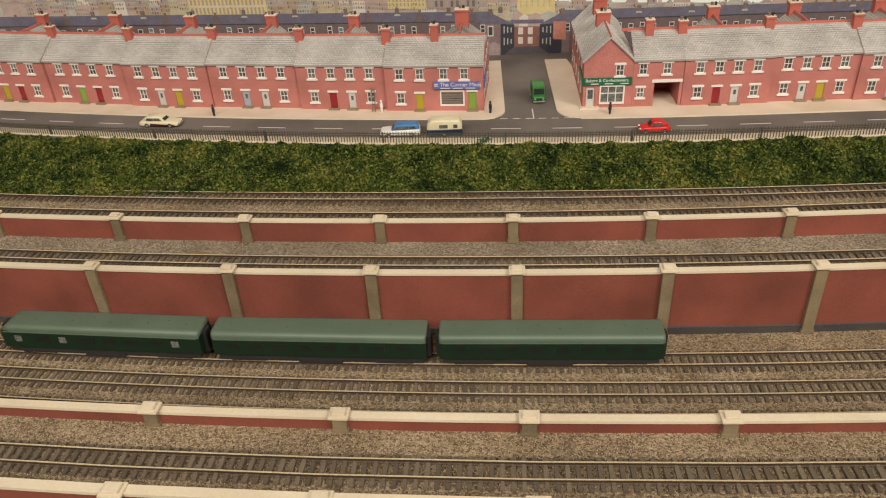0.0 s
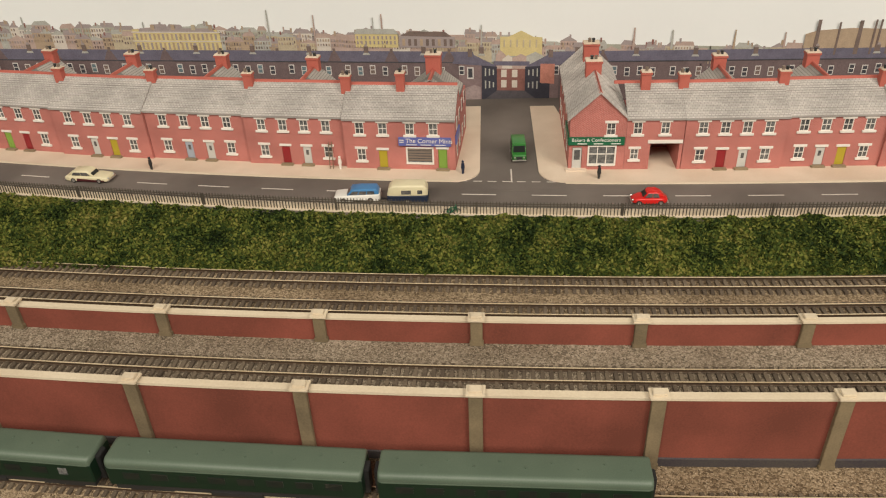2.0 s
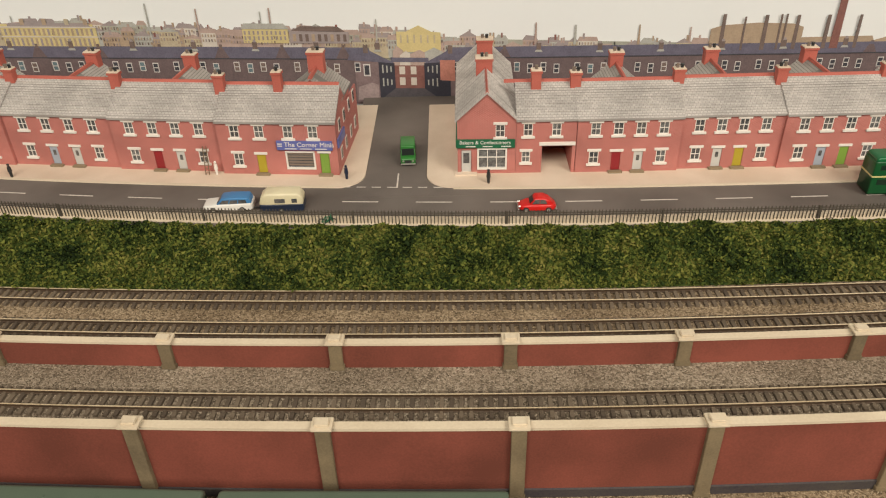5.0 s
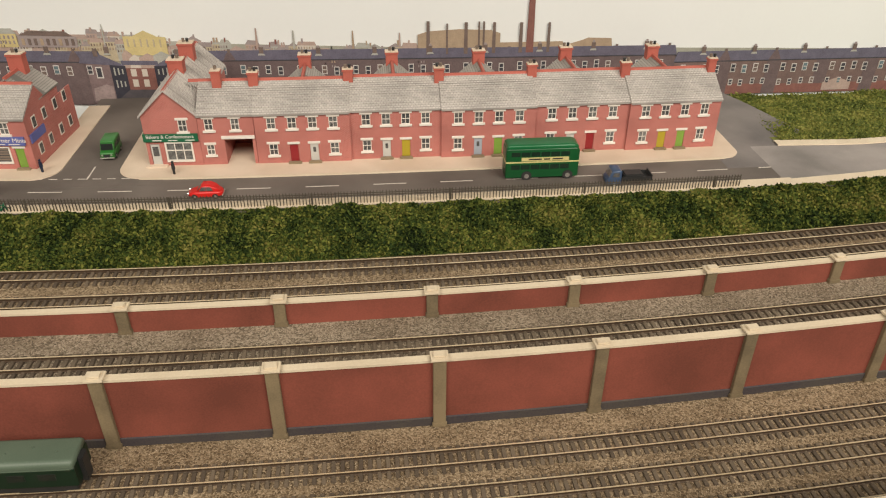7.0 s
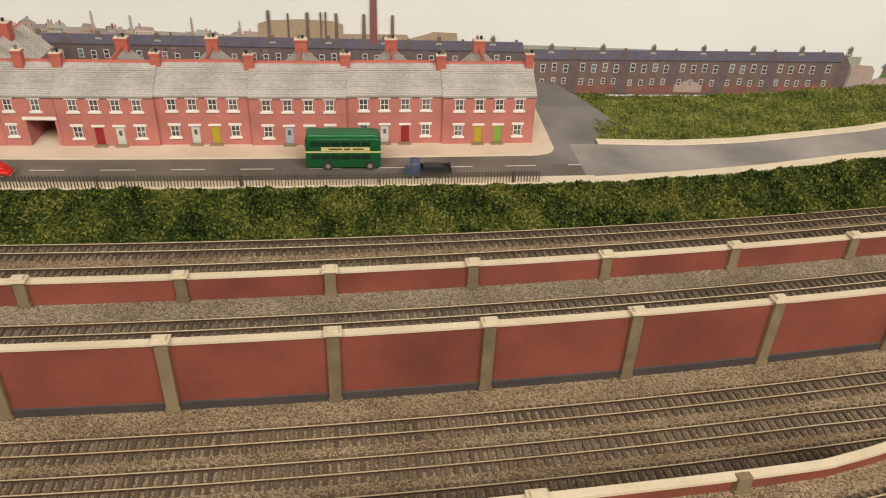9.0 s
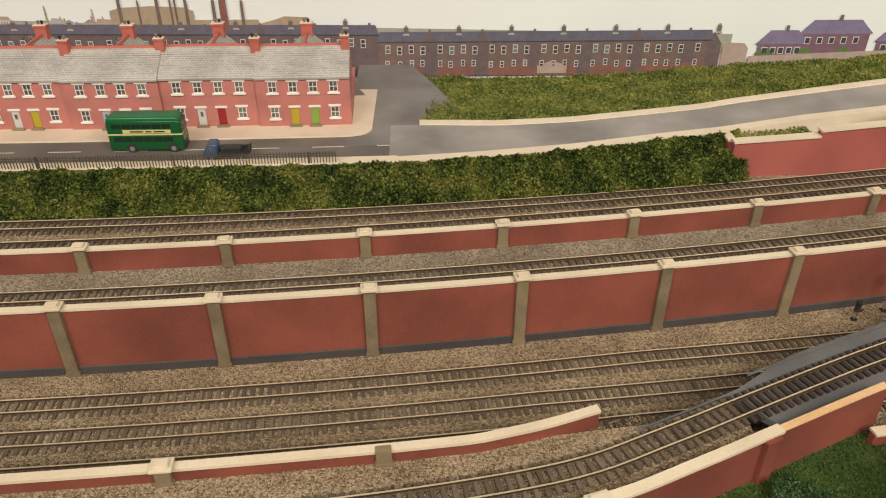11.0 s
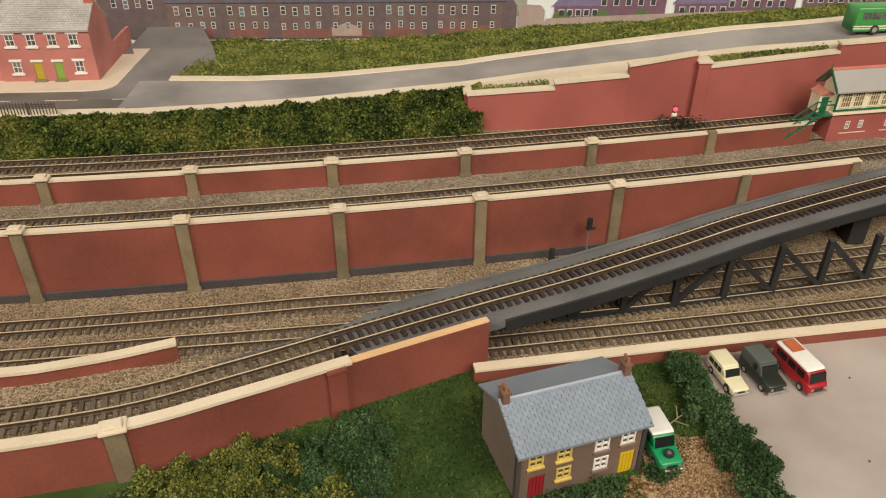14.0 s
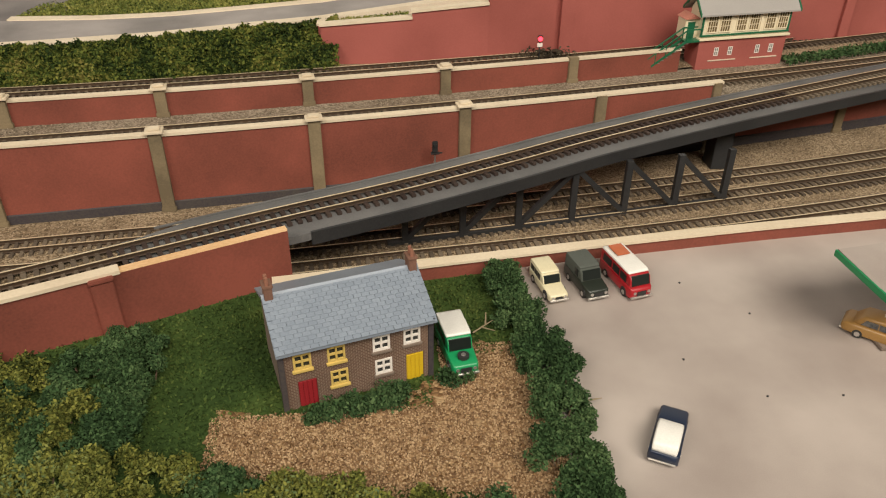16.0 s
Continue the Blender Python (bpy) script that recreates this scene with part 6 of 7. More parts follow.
keep = [not (800 < p[0] < 920 and p[1] < -135 and p[1] > -212 - (p[0] - 800) * 0.02 and (p[1] < -165 or p[0] > 880)) for p in pts]
leaves("lawn", "dark green lawn of fine grass", "grass", pts[keep], M_lawn, 0.7)


def bush(label, cx, cy, rx_, ry_, h, material, count, seed, clumps=14, size=1.2):
    """A shrub: a few bent stems and clumps of small leaves with gaps."""
    r = np.random.default_rng(seed)
    th = thing("bush", label, "bush", cx, cy, Z_GARDEN, 0, "garden bushes")
    centres = []
    bm = bmesh.new()
    for k in range(clumps):
        a, d = r.uniform(0, 2 * math.pi), math.sqrt(r.uniform(0, 1))
        c = np.array([math.cos(a) * d * rx_, math.sin(a) * d * ry_, h * r.uniform(0.35, 0.85) * (1 - 0.35 * d)])
        centres.append((c, r.uniform(2.2, 4.2)))
        if k % 3 == 0:
            rod(bm, (c[0] * 0.6, c[1] * 0.6, -0.5), tuple(c), 0.5, 0.2, 5)
    part("stems", bm, M_trunk, th)
    pts = []
    per = int(1.25 * count) // clumps
    for c, rad in centres:
        u = r.normal(size=(per, 3))
        u /= np.linalg.norm(u, axis=1, keepdims=True)
        pts.append(c + u * rad * r.uniform(0.45, 1.3, (per, 1)) * np.array([1, 1, 0.85]))
    pts = np.concatenate(pts)
    pts[:, 2] = np.maximum(pts[:, 2], 0.2)
    leaves("foliage", "", "", pts, material, 0.8 * size, th, seed=seed)
    return th


r = random.Random(21)
for k in range(13):
    y = -84 - k * 11.5
    bush("dense dark green bush in the hedge row", (919 if k < 3 else 925) + r.uniform(-3, 3) + (k > 3) * 1.5, y, (6 if k < 3 else 10.5) + r.uniform(0, 2), 8, 15 + r.uniform(-2, 3), M_bush, 4200, 100 + k, 15, 0.85)
for k in range(9):
    bush("dark green bush by the red wall", 758 + r.uniform(-8, 9), -118 - k * 7.5, 9, 7, 13, M_bush, 3000, 140 + k, 12, 0.85)
for k, (x, y) in enumerate(((716, -147), (700, -152), (725, -162), (708, -168), (735, -150), (690, -170), (738, -172), (722, -182), (700, -190), (745, -190), (765, -187), (785, -194), (806, -200), (826, -205), (848, -209), (868, -214), (888, -218), (730, -202), (752, -207), (776, -210), (800, -216), (826, -222), (852, -226), (880, -232), (906, -236), (675, -180), (680, -198), (702, -212), (730, -222), (760, -228), (795, -234), (830, -240), (660, -165), (655, -190), (722, -140), (704, -137), (740, -133), (672, -153), (688, -146), (746, -158), (733, -169), (712, -156), (694, -160), (760, -196), (742, -178), (718, -172))):
    bush("olive and yellow-green bush in the garden", x, y, 12, 9, 11 + r.uniform(-2, 2), M_bushgold if k % 4 else M_bush, 2400, 180 + k, 11, 0.95)
for k, (x, y) in enumerate(((838, -166), (848, -163), (858, -160), (866, -158), (890, -150))):
    bush("small green shrub at the cottage front", x, y, 6, 4, 6 if k < 4 else 4, M_bush, 800, 240 + k, 8, 1.0)
for k in range(7):
    bush("dark green bush at the layout edge", 1040 + k * 9 + r.uniform(-3, 3), -232 - r.uniform(0, 10), 9, 8, 8, M_bushgold if k % 2 else M_bush, 1000, 260 + k, 9, 1.2)
tw = thing("dead_twig", "bare dry twig lying among the bushes", "twig", 900, -122, Z_GARDEN)
bm = bmesh.new()
for a, b in (((0, 0, 1), (10, 6, 3)), ((4, 2.4, 2), (9, -3, 4)), ((6, 3.6, 2.4), (7, 10, 4)), ((36, -50, 6), (44, -46, 3))):
    rod(bm, a, b, 0.45, 0.2, 5)
part("twig", bm, surf("pale_twig", (0.34, 0.27, 0.16), None, 0.9), tw)

cot = thing("cottage", "brown brick cottage pair with blue-grey slates", "house", 823.8, -161.3, Z_GARDEN, 15.8)
CW, CD, CE, CR = 58.5, 40.0, 29.5, 40.0
fr = lambda k: k * CW
ups = [(fr(k) - 3.1, fr(k) + 3.1, 18.5, 25.6) for k in (0.135, 0.355, 0.655, 0.865)]
lws = [(fr(k) - 3.1, fr(k) + 3.1, 6.8, 13.9) for k in (0.365, 0.665)]
drs = [(fr(0.155) - 3.6, fr(0.155) + 3.6, -2, 12.6), (fr(0.885) - 3.6, fr(0.885) + 3.6, -2, 13)]
part("front_wall", wall_with_holes(0, CW, -3, CE, ups + lws + drs, 0, 1.8), M_brickbrown, cot, "brown brick front wall")
bm = shape((0.4, CW - 0.4, 1.8, CD, -3, CE - 1))
for a, b in ((0, 1.4), (CW - 1.4, CW)):
    prism([(0.02, -3), (0.02, CE), (CD / 2, CR - 0.8), (CD, CE), (CD, -3)], a, b, bm, "x")
part("body", bm, M_render, cot, "grey-brown gable walls")
for x in (-0.9, CW - 1.2):
    part("corner_pier", shape((x, x + 2.1, -0.7, 1.4, -3, CE, 0.1)), M_plinth, cot, "dark corner strip")
part("gutter", shape((-1, CW + 1, -2.4, -0.4, CE - 1.4, CE, 0.15)), M_black, cot, "black gutter")
for k, h in enumerate(ups + lws):
    f_ = P_ochre if (k in (0, 1, 4)) else M_white
    x = (h[0] + h[1]) / 2
    wn = part("window", sash(x, h[2], h[1] - h[0] + 0.6, h[3] - h[2], -0.4, 0.5, 2, 2, 0.8, 0.7), f_, cot, "painted four-pane window")
    part("pane", shape((h[0], h[1], 0.6, 0.9, h[2], h[3])), M_coachglass, wn)
    part("sill", shape((h[0] - 0.9, h[1] + 0.9, -1.2, 0.4, h[2] - 1.1, h[2], 0.15)), P_ochre if f_ is P_ochre else M_render, wn)
for h, pm, lb in ((drs[0], DOORS["red"], "dark red plank door"), (drs[1], paint("bright_yellow_door", (0.66, 0.44, 0.02)), "bright yellow plank door")):
    d = part("door", shape((h[0], h[1], 0.3, 1.0, -0.4, h[3], 0.1)), pm, cot, lb)
    for q in range(4):
        part("plank", shape((h[0] + 0.3 + q * 1.7, h[0] + 1.75 + q * 1.7, 0.05, 0.35, 0.3, h[3] - 0.7, 0.05)), pm, d)
SLATE = finish("slate", shape((-1.49, 1.49, -2.0, 0.15, -0.16, 0.22)), M_slateblue)
rf = part("roof", prism([(-3, CE - 0.6), (CD / 2, CR), (CD + 3, CE - 0.6), (CD + 3, CE - 1.6), (CD / 2, CR - 1.1), (-3, CE - 1.6)], -1.6, CW + 1.6, None, "x"), M_slateblue, cot, "blue-grey slate roof")
ang = math.degrees(math.atan2(CR - CE + 0.6, CD / 2 + 3))
ln = math.hypot(CD / 2 + 3, CR - CE + 0.6)
rows_ = 14
for k in range(rows_):
    s = (k + 1) * ln / rows_
    y, z = -3 + s * math.cos(radians(ang)), CE - 0.6 + s * math.sin(radians(ang)) + 0.35
    for q in range(21):
        x = -1.4 + 1.55 + q * 3.16 + (1.5 if k % 2 else 0)
        if x > CW + 1.2:
            continue
        ob = new("slate", SLATE)
        ob.parent = rf
        ob.matrix_basis = place(x, y, z, random.uniform(-0.6, 0.6), ang - 4.5 + random.uniform(-0.5, 0.5))
part("ridge", prism([(CD / 2 - 1.3, CR - 0.2), (CD / 2, CR + 1), (CD / 2 + 1.3, CR - 0.2)], -1.6, CW + 1.6, None, "x"), M_slateblue, rf)
for x in (1.0, CW - 1.0):
    c = part("chimney", shape((x - 1.6, x + 1.6, CD / 2 - 2.6, CD / 2 + 2.6, CR - 4, CR + 4.6, 0.2), (x - 2.0, x + 2.0, CD / 2 - 3, CD / 2 + 3, CR + 4.6, CR + 5.6, 0.2)), surf("brown_chimney", (0.20, 0.10, 0.065), None, 0.85), cot, "brown brick chimney")
    for s in (-1.3, 1.3):
        part("chimney_pot", rod(bmesh.new(), (x, CD / 2 + s, CR + 5.4), (x, CD / 2 + s, CR + 8.6), 0.85, 0.7, 10), surf("clay_pot", (0.30, 0.13, 0.08), None, 0.8), c)

# ---- signal box ----
sb = thing("signal_box", "cream and red signal box with grey roof and green stairs", "signal box", 1099, 149, Z_EF, 8.2)
part("brick_base", wall_with_holes(0, 76, -2, 21.5, [(x - 1.6, x + 1.6, 9, 14.5) for x in (16, 28, 52, 64)], 0, 1.4), M_redfar, sb, "red brick base")
part("base_body", shape((0.1, 75.9, 1.4, 19, -2, 21.4)), M_redfar, sb)
for x in (16, 28, 52, 64):
    wn = part("base_window", sash(x, 8.4, 3.8, 6.6, -0.3, 0.6, 2, 2, 0.55, 0.35), M_white, sb)
    part("pane", shape((x - 1.6, x + 1.6, 0.7, 1.1, 9, 14.5)), M_glass, wn)
part("plinth_band", shape((10, 34, -0.5, 0.2, 4.4, 5.2), (47, 71, -0.5, 0.2, 4.4, 5.2)), M_pave, sb)
part("floor_band", shape((-1.5, 77.5, -2, 21, 21.4, 23.2, 0.2)), M_offwhite, sb, "cream floor band")
part("cabin", shape((0, 76, 0.6, 19, 23.2, 43)), M_offwhite, sb, "cream boarded cabin")
part("green_sill", shape((-0.6, 76.6, -0.8, 0.8, 24.2, 25.4, 0.1)), M_bottlegreen, sb)
for x in (-0.2, 24.6, 50, 74.8):
    part("corner_post", shape((x, x + 1.4, -0.3, 0.9, 25, 43, 0.1)), M_bottlegreen if x in (-0.2, 74.8) else M_offwhite, sb)
for g in range(3):
    for q in range(2):
        x = 4.2 + g * 25 + q * 11
        wn = part("window", sash(x + 4.7, 26.6, 9.4, 14, -0.1, 0.5, 4, 3, 0.8, 0.3), M_offwhite, sb, "cream glazed window")
        part("pane", shape((x + 0.3, x + 9.1, 0.52, 0.7, 27, 40.2)), surf("amber_dark_window", (0.10, 0.07, 0.03), (0.22, 0.16, 0.08), 0.2, 900, 160, 0.0), wn)
part("gable", prism([(0.6, 42.9), (9.8, 54), (19, 42.9)], 0.1, 75.9, None, "x"), M_offwhite, sb)
for s, nm in ((-1, "front"), (1, "back")):
    y_e = 9.8 + s * 13.6
    part("roof_slope", prism([(9.8, 56.2), (y_e, 41.6), (y_e, 40.4), (9.8, 55)], -5, 81, None, "x"), surf("grey_card_roof", (0.36, 0.34, 0.31), (0.30, 0.28, 0.26), 0.8, 1500, 30, 0.1), sb, "smooth grey roof")
part("ridge", prism([(8.4, 55.4), (9.8, 57.2), (11.2, 55.4)], -5, 81, None, "x"), surf("salmon_ridge", (0.55, 0.16, 0.10), None, 0.7), sb, "salmon ridge tiles")
for x in (-5.4, 80.4):
    part("bargeboard", prism([(-4, 40.4), (-4, 42.6), (9.8, 57.2), (23.6, 42.6), (23.6, 40.4), (9.8, 54.6)], x, x + 1, None, "x"), M_bottlegreen, sb, "green bargeboard")
    part("finial", rod(bmesh.new(), (x + 0.5, 9.8, 56), (x + 0.5, 9.8, 61), 0.6, 0.3, 6), M_bottlegreen, sb)
part("porch", shape((-11, 0, 6, 18, 21.5, 37, 0.2)), M_offwhite, sb, "cream porch")
part("porch_door", shape((-9, -3, 5.5, 6.1, 22, 34.5, 0.1)), M_bottlegreen, sb, "green door")
part("porch_roof", prism([(-12, 36.8), (-5.5, 40.5), (1, 36.8)], 4.5, 19), surf("salmon_porch_roof", (0.52, 0.20, 0.14), None, 0.7), sb)
st = part("stairs", prism([(-45, -1), (-12, 20.4), (-12, 22.4), (-45, 1)], -1.2, -0.2), M_bottlegreen, sb, "green timber stairs")
part("stringer", prism([(-45, -1), (-12, 20.4), (-12, 22.4), (-45, 1)], 5.2, 6.2), M_bottlegreen, st)
for k in range(11):
    part("tread", shape((-44 + k * 3.1, -41 + k * 3.1, -1, 6, k * 1.98 - 0.2, k * 1.98 + 0.4)), M_render, st)
part("landing", shape((-13, 0.4, -1.4, 6.4, 20.6, 22, 0.1)), M_bottlegreen, st)
for y in (-1, 5.8):
    bm = bar(bmesh.new(), (-45, y, 8.5), (-12, y, 30.5), 0.8, 0.9)
    bar(bm, (-12, y, 30.5), (0, y, 30.5), 0.8, 0.9)
    part("handrail", bm, M_bottlegreen, st)
    for k in range(5):
        x = -44 + k * 8
        part("baluster", rod(bmesh.new(), (x, y, (x + 45) * 0.65), (x, y, 8.5 + (x + 45) * 0.667), 0.4, 0.4, 6), M_bottlegreen, st)

# ---- train ----
P_coach = paint("coach_green", (0.0045, 0.021, 0.009), 0.5)
P_coachroof = surf("coach_roof", (0.115, 0.155, 0.11), (0.085, 0.12, 0.085), 0.5, 1500, 40, 0.05)


def carriage(label, x, first):
    y = -30 + curve(x)
    th = thing("railway_carriage", label, "carriage", x, y, Z_LOW + 3.3, turn(x), "train carriages")
    h, w_ = 68.0, 9.6
    part("body", loft([(-h, w_ * 0.96, 7.8, 22, 1.0), (-h + 1, w_, 7.5, 22, 1.0), (h - 1, w_, 7.5, 22, 1.0), (h, w_ * 0.96, 7.8, 22, 1.0)]), P_coach, th, "dark green carriage side")
    a0 = [(-h + 0.2, w_ * 0.93, 20.5, 27.2, 5)] if not first else [(-h + 0.1, w_ * 0.8, 19.5, 22.5, 2), (-h + 4, w_ * 0.92, 20, 26.2, 5)]
    part("roof", loft(a0 + [(-h + (1.6 if not first else 8), w_ * 1.0, 20.6, 27.2, 6.4), (h - 1.6, w_ * 1.0, 20.6, 27.2, 6.4), (h - 0.2, w_ * 0.93, 20.5, 27.2, 5)], None, 8), P_coachroof, th, "grey-green rounded roof", True)
    part("gutter_line", shape((-h + 2, h - 2, -w_ - 0.15, -w_ + 0.1, 21.2, 21.8), (-h + 2, h - 2, w_ - 0.1, w_ + 0.15, 21.2, 21.8)), P_coachroof, th)
    for k in range(8):
        xa = -h + 9 + k * 15.4
        pale = first and k in (0, 2, 7)
        for s in (-1, 1):
            part("window", shape((xa, xa + (9 if not pale else 5), s * (w_ + 0.05) - 0.15, s * (w_ + 0.05) + 0.15, 13, 18.4, 0.1)), M_glasspale if pale else M_coachglass, th, "dark carriage window")
    for k in range(10):
        part("roof_vent", rod(bmesh.new(), (-h + 9 + k * 13, (-1) ** k * 1.8, 26.8), (-h + 9 + k * 13, (-1) ** k * 1.8, 27.8), 0.7, 0.5, 8), P_coachroof, th)
    part("underframe", shape((-h + 2, h - 2, -w_ + 1.6, w_ - 1.6, 2.2, 8.0, 0.2), (-14, 14, -w_ + 1, w_ - 1, 0.9, 4, 0.2)), M_black, th, "black underframe")
    for s in (-1, 1):
        part("gangway", shape((s * h - 1.2, s * h + 2.4 * s + 1.2 * (s < 0) - 0.0, -3.6, 3.6, 4, 23, 0.4)) if s > 0 else shape((-h - 2.4, -h + 1, -3.6, 3.6, 4, 23, 0.4)), M_black, th, "black gangway bellows")
        bg = part("bogie", shape((s * 47 - 12, s * 47 + 12, -7.5, -6, 0.5, 3.6, 0.3), (s * 47 - 12, s * 47 + 12, 6, 7.5, 0.5, 3.6, 0.3), (s * 47 - 4, s * 47 + 4, -7, 7, 1.5, 3.6, 0.2)), M_black, th, "black bogie")
        for q in (-7.5, 7.5):
            for u in (-1, 1):
                part("wheel", rod(bmesh.new(), (s * 47 + q, u * 5.6, 2.9), (s * 47 + q, u * 4.4, 2.9), 3.0, 3.0, 16), M_rail, bg)
    th.matrix_basis = th.matrix_basis @ Matrix.Diagonal((1, 1, 0.88, 1))
    return th


for k in range(3):
    carriage("dark green passenger carriage with grey-green roof" if k else "leading dark green carriage with rounded cab end", -267 + k * 143.5, k == 0)


# ---- signals, figures and small things ----
def post_signal(x, y, h, kind_label):
    s = thing("colour_light_signal", kind_label, "signal", x, y, Z_LOW, 0, "track signals")
    part("base", shape((-1.6, 1.6, -1.6, 1.6, -0.2, 1.6, 0.2)), M_black, s)
    part("post", rod(bmesh.new(), (0, 0, 1), (0, 0, h - 4), 0.55, 0.5, 8), M_chrome, s)
    hd = part("head", shape((-1.7, 1.7, -1.2, 1.0, h - 7, h, 0.4), (-2.6, 2.6, -2.6, 0.8, h - 7.8, h - 7.2, 0.1)), M_black, s, "black signal head")
    part("hood", rod(bmesh.new(), (0, -2.4, h - 2), (0, -1, h - 2), 1.0, 1.0, 10), M_black, hd)
    part("arm", shape((0, 4.6, -0.4, 0.4, h - 8.2, h - 7.4)), M_black, s)
    if h > 20:
        for k in range(8):
            part("ladder_rung", shape((-0.9, 0.9, 1.6, 1.9, 2 + k * 2.3, 2.4 + k * 2.3)), M_chrome, s)
    return s


sb.matrix_basis = sb.matrix_basis @ Matrix.Scale(0.94, 4)
post_signal(873, 40, 16, "low black colour light signal beside the tall wall")
post_signal(898, 49, 33, "tall black colour light signal beside the tall wall")
rs = thing("red_signal", "small signal showing red on a white post", "signal", 986, 170, Z_EF + 1)
part("post", rod(bmesh.new(), (0, 0, 0), (0, 0, 14), 0.6, 0.5, 8), M_black, rs)
part("head", shape((-1.8, 1.8, -0.6, 1.0, 14.2, 19, 0.5)), M_black, rs, "black signal head")
part("name_plate", shape((-2, 2, -0.8, 0.4, 10.5, 13.2, 0.2)), M_white, rs, "white plate")
m_lit = bpy.data.materials.new("lit_red_lens")
m_lit.use_nodes = True
bs = m_lit.node_tree.nodes["Principled BSDF"]
bs.inputs["Base Color"].default_value, bs.inputs["Emission Color"].default_value, bs.inputs["Emission Strength"].default_value = (0.8, 0.02, 0.03, 1), (1, 0.03, 0.05, 1), 5.0
part("lens", rod(bmesh.new(), (0, -1.3, 16.6), (0, -0.4, 16.6), 1.7, 1.7, 14), m_lit, rs, "lit red lens")
pts = np.random.default_rng(9).normal(size=(900, 3)) * np.array([8, 4, 2.2]) + np.array([993, 173, Z_EF + 3.5])
pts[:, 2] = np.maximum(pts[:, 2], Z_EF + 1)
leaves("weeds", "dark scrubby weeds at the foot of the wall", "weeds", pts, leafy("dry_weed", ((0.02, 0.018, 0.012), (0.06, 0.045, 0.03), (0.10, 0.085, 0.05))), 1.2)


def figure(label, x, y, coat, rz=0):
    """A plain standing peg, as a painted miniature."""
    bm = bmesh.new()
    rod(bm, (0, 0, 0), (0, 0, 4.6), 0.9, 1.25, 8)
    rod(bm, (0, 0, 4.6), (0, 0, 8.6), 1.6, 1.2, 8)
    bmesh.ops.create_icosphere(bm, subdivisions=1, radius=1.15, matrix=Matrix.Translation((0, 0, 10)))
    ob = part("miniature", bm, coat)
    ob.matrix_basis = place(x, y, Z_STREET, rz)
    return tagged(ob, label, "figurine", "street miniatures")


figure("dark painted miniature standing on the pavement", -262, 246, M_black)
figure("blue-coated painted miniature at the corner", -11, 232, P_navy)
figure("dark painted miniature before the bakery", 91, 221, M_black)
figure("white painted miniature beside the ladder", -108, 243, M_white)
ld = thing("ladder", "brown wooden ladder leaning on the house wall", "ladder", -115, 246, Z_STREET)
for s in (-1.3, 1.3):
    part("stile", rod(bmesh.new(), (s, -3, 0), (s, 1.6, 21), 0.35, 0.35, 6), M_trunk, ld)
for k in range(8):
    part("rung", rod(bmesh.new(), (-1.3, -2.6 + k * 0.55, 2 + k * 2.4), (1.3, -2.6 + k * 0.55, 2 + k * 2.4), 0.25, 0.25, 5), M_trunk, ld)
mb = thing("bicycle", "dark bicycle standing by the fence", "bicycle", -17, 169, ROAD_Z, 4)
for x_ in (-3.6, 3.6):
    t = bmesh.new()
    rings = [[t.verts.new((x_ + (2.4 + 0.3 * math.cos(q * 1.2566)) * math.cos(k * math.pi / 8), 0.3 * math.sin(q * 1.2566), 2.6 + (2.4 + 0.3 * math.cos(q * 1.2566)) * math.sin(k * math.pi / 8))) for q in range(5)] for k in range(16)]
    for k in range(16):
        for q in range(5):
            t.faces.new((rings[k][q], rings[(k + 1) % 16][q], rings[(k + 1) % 16][(q + 1) % 5], rings[k][(q + 1) % 5]))
    part("wheel", t, M_tyre, mb)
t = bmesh.new()
for a, b in (((-3.6, 0, 2.6), (-1, 0, 6.2)), ((-1, 0, 6.2), (2.6, 0, 6.4)), ((2.6, 0, 6.8), (3.6, 0, 2.6)), ((2.6, -1.6, 7.4), (2.6, 1.6, 7.4)), ((-1, 0, 6), (0.2, 0, 2.6)), ((0.2, 0, 2.6), (2.6, 0, 6.4)), ((0.2, 0, 2.6), (-3.6, 0, 2.6))):
    rod(t, a, b, 0.35, 0.35, 6)
part("frame", t, M_bottlegreen, mb)


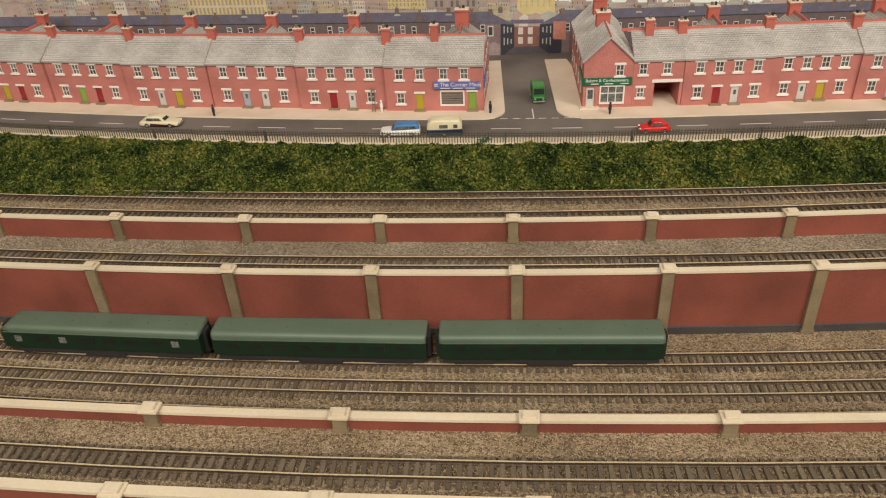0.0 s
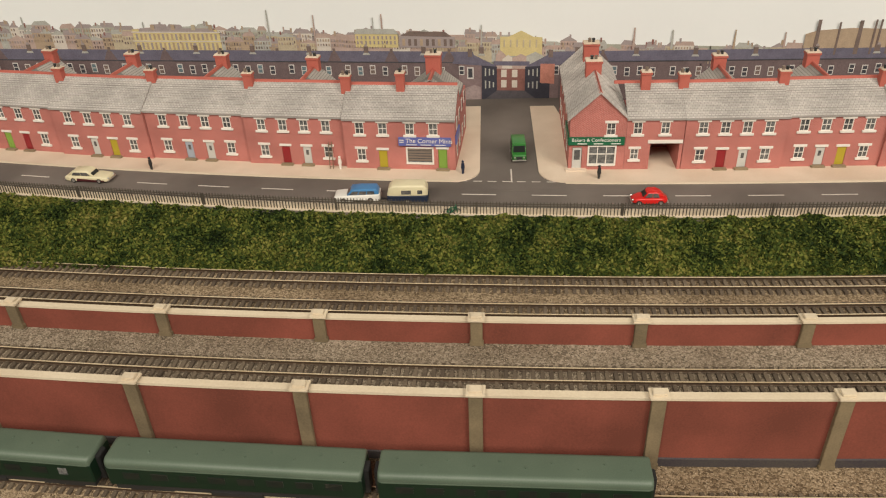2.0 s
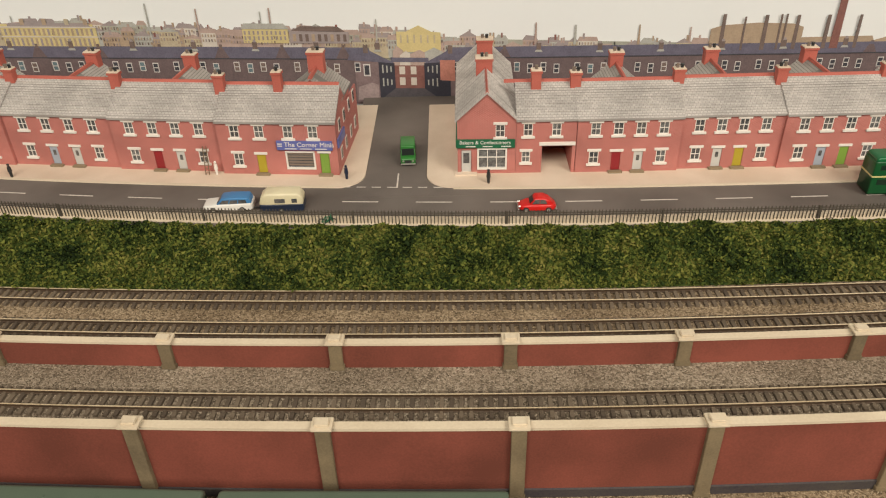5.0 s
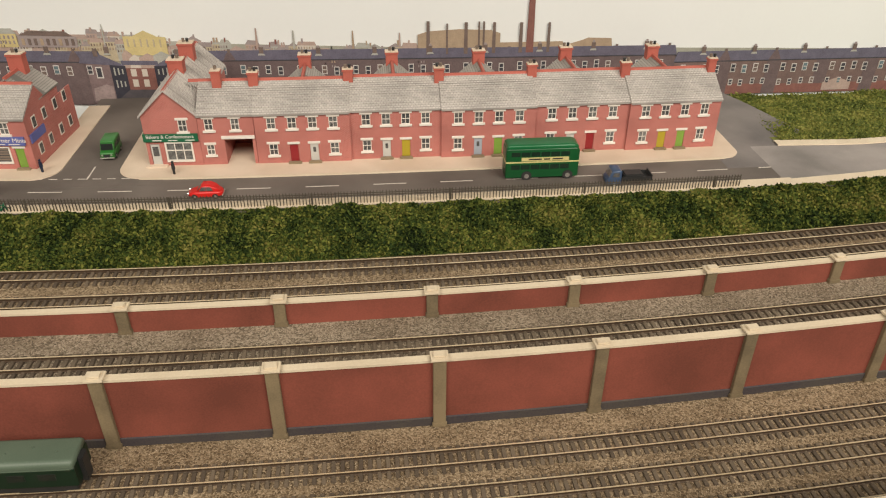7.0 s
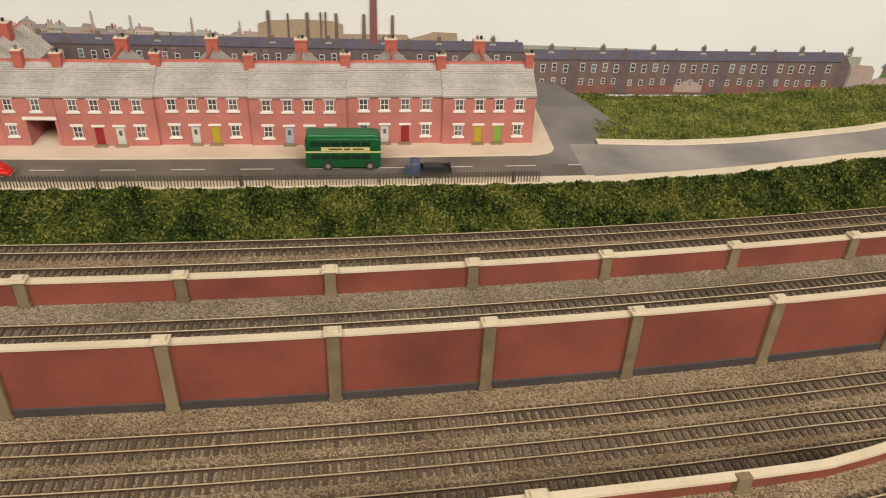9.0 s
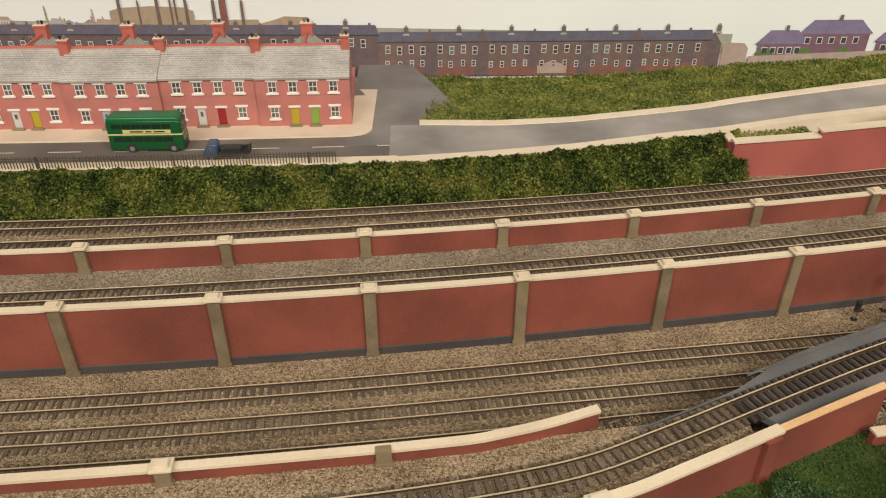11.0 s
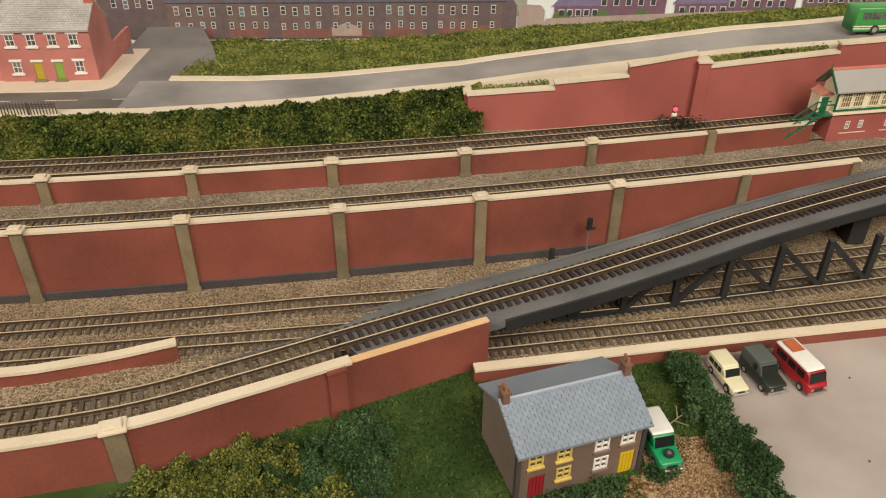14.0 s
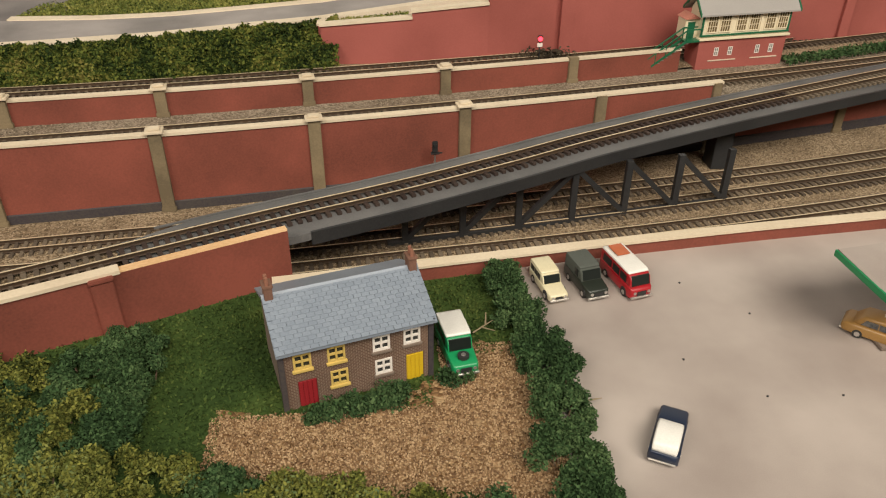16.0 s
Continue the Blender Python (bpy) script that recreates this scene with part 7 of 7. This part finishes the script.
# ---- loose ballast ----
def pebbles(label, n, make, material, seed, size=0.52):
    """Many small angular stones lying at places given by make(rng, n)."""
    rg_ = np.random.default_rng(seed)
    p = make(rg_, n)
    base = np.array([(1, 0, 0), (-1, 0, 0), (0, 1, 0), (0, -1, 0), (0, 0, 1), (0, 0, -1)], float)
    tri = np.array([(0, 2, 4), (2, 1, 4), (1, 3, 4), (3, 0, 4), (2, 0, 5), (1, 2, 5), (3, 1, 5), (0, 3, 5)])
    m_ = len(p)
    s = size * rg_.uniform(0.45, 1.0, (m_, 1, 3))
    ang_ = rg_.uniform(0, 2 * math.pi, m_)
    v = base[None] * s + rg_.uniform(-0.18, 0.18, (m_, 6, 3)) * size
    c, d = np.cos(ang_)[:, None], np.sin(ang_)[:, None]
    v = np.stack([v[..., 0] * c - v[..., 1] * d, v[..., 0] * d + v[..., 1] * c, v[..., 2]], -1)
    q = ((v + p[:, None, :]) * K).reshape(-1, 3)
    f = (tri[None] + 6 * np.arange(m_)[:, None, None]).reshape(-1)
    me = bpy.data.meshes.new("loose_ballast")
    me.vertices.add(len(q))
    me.vertices.foreach_set("co", q.ravel())
    me.loops.add(len(f))
    me.loops.foreach_set("vertex_index", f.astype(np.int32))
    me.polygons.add(len(f) // 3)
    me.polygons.foreach_set("loop_start", np.arange(0, len(f), 3, dtype=np.int32))
    me.update()
    me.materials.append(material)
    return tagged(new("loose_ballast", me), label, "ballast", kind="stuff")


cv_ = np.vectorize(curve)


def strew(o0, o1, z, x0=-520, x1=1290):
    def make(g, n):
        x = g.uniform(x0, x1, n)
        return np.stack([x, g.uniform(o0, o1, n) + cv_(x), np.full(n, z) + g.uniform(-0.1, 0.35, n)], 1)
    return make


def island(name, c1, c2, c3):
    """Stones whose tone changes from one to the next."""
    m = bpy.data.materials.new(name)
    m.use_nodes = True
    nt = m.node_tree
    b = nt.nodes["Principled BSDF"]
    b.inputs["Roughness"].default_value = 0.95
    geo = nt.nodes.new("ShaderNodeNewGeometry")
    rp = nt.nodes.new("ShaderNodeValToRGB")
    rp.color_ramp.elements[0].color, rp.color_ramp.elements[1].color = (*c1, 1), (*c3, 1)
    rp.color_ramp.elements.new(0.5).color = (*c2, 1)
    nt.links.new(geo.outputs["Random Per Island"], rp.inputs[0])
    nt.links.new(rp.outputs[0], b.inputs["Base Color"])
    return m


M_tanstone = island("tan_stones", (0.17, 0.125, 0.078), (0.32, 0.245, 0.16), (0.47, 0.375, 0.26))
M_greystone = island("grey_stones", (0.15, 0.118, 0.08), (0.29, 0.23, 0.16), (0.44, 0.36, 0.265))
pebbles("loose tan stones on the low trackbed", 60000, strew(-116, -5, Z_LOW), M_tanstone, 1)
pebbles("loose grey stones beside the upper track", 34000, strew(4, 50.5, Z_D), M_greystone, 2)
pebbles("loose tan stones under the back tracks", 30000, strew(57, 121, Z_EF + 0.3), M_tanstone, 3)


def front_bed(g, n):
    x = g.uniform(-300, 690, n)
    c = np.interp(x, [p.x for p in FRONT], [p.y for p in FRONT])
    lo_ = np.where(x < 640, -122 + cv_(x) - 6, c + 24)
    return np.stack([x, c - 17 + (lo_ - c + 17) * g.uniform(0, 1, n), np.full(n, Z_A) + g.uniform(-0.1, 0.35, n)], 1)


pebbles("loose tan stones beside the front track", 24000, front_bed, M_tanstone, 4)
chip = island("cork_pieces", (0.12, 0.064, 0.029), (0.27, 0.165, 0.08), (0.47, 0.33, 0.185))


def yard(g, n):
    x, y = g.uniform(796, 924, n), g.uniform(-222, -128, n)
    ok_ = ((y < -163) | (x > 884)) & (y > -188 - (x - 796) * 0.30)
    return np.stack([x, y, np.full(n, Z_GARDEN - 0.2) + g.uniform(0, 0.4, n)], 1)[ok_]


pebbles("brown cork chips on the yard", 26000, yard, chip, 5, 0.72)

for k, (x, y) in enumerate(((1003, -92), (1026, -118), (985, -146), (1010, -170), (1040, -172), (700, 126), (668, 121))):
    b = bmesh.new()
    bmesh.ops.create_icosphere(b, subdivisions=1, radius=0.55)
    ob = part("grit_speck", b, M_black if k < 5 else M_white)
    ob.matrix_basis = place(x, y, Z_GARDEN + 0.5 if k < 5 else Z_EF + 0.6)
    tagged(ob, "small dark speck of grit lying loose" if k < 5 else "small pale chip lying on the ballast", "grit", "loose specks")
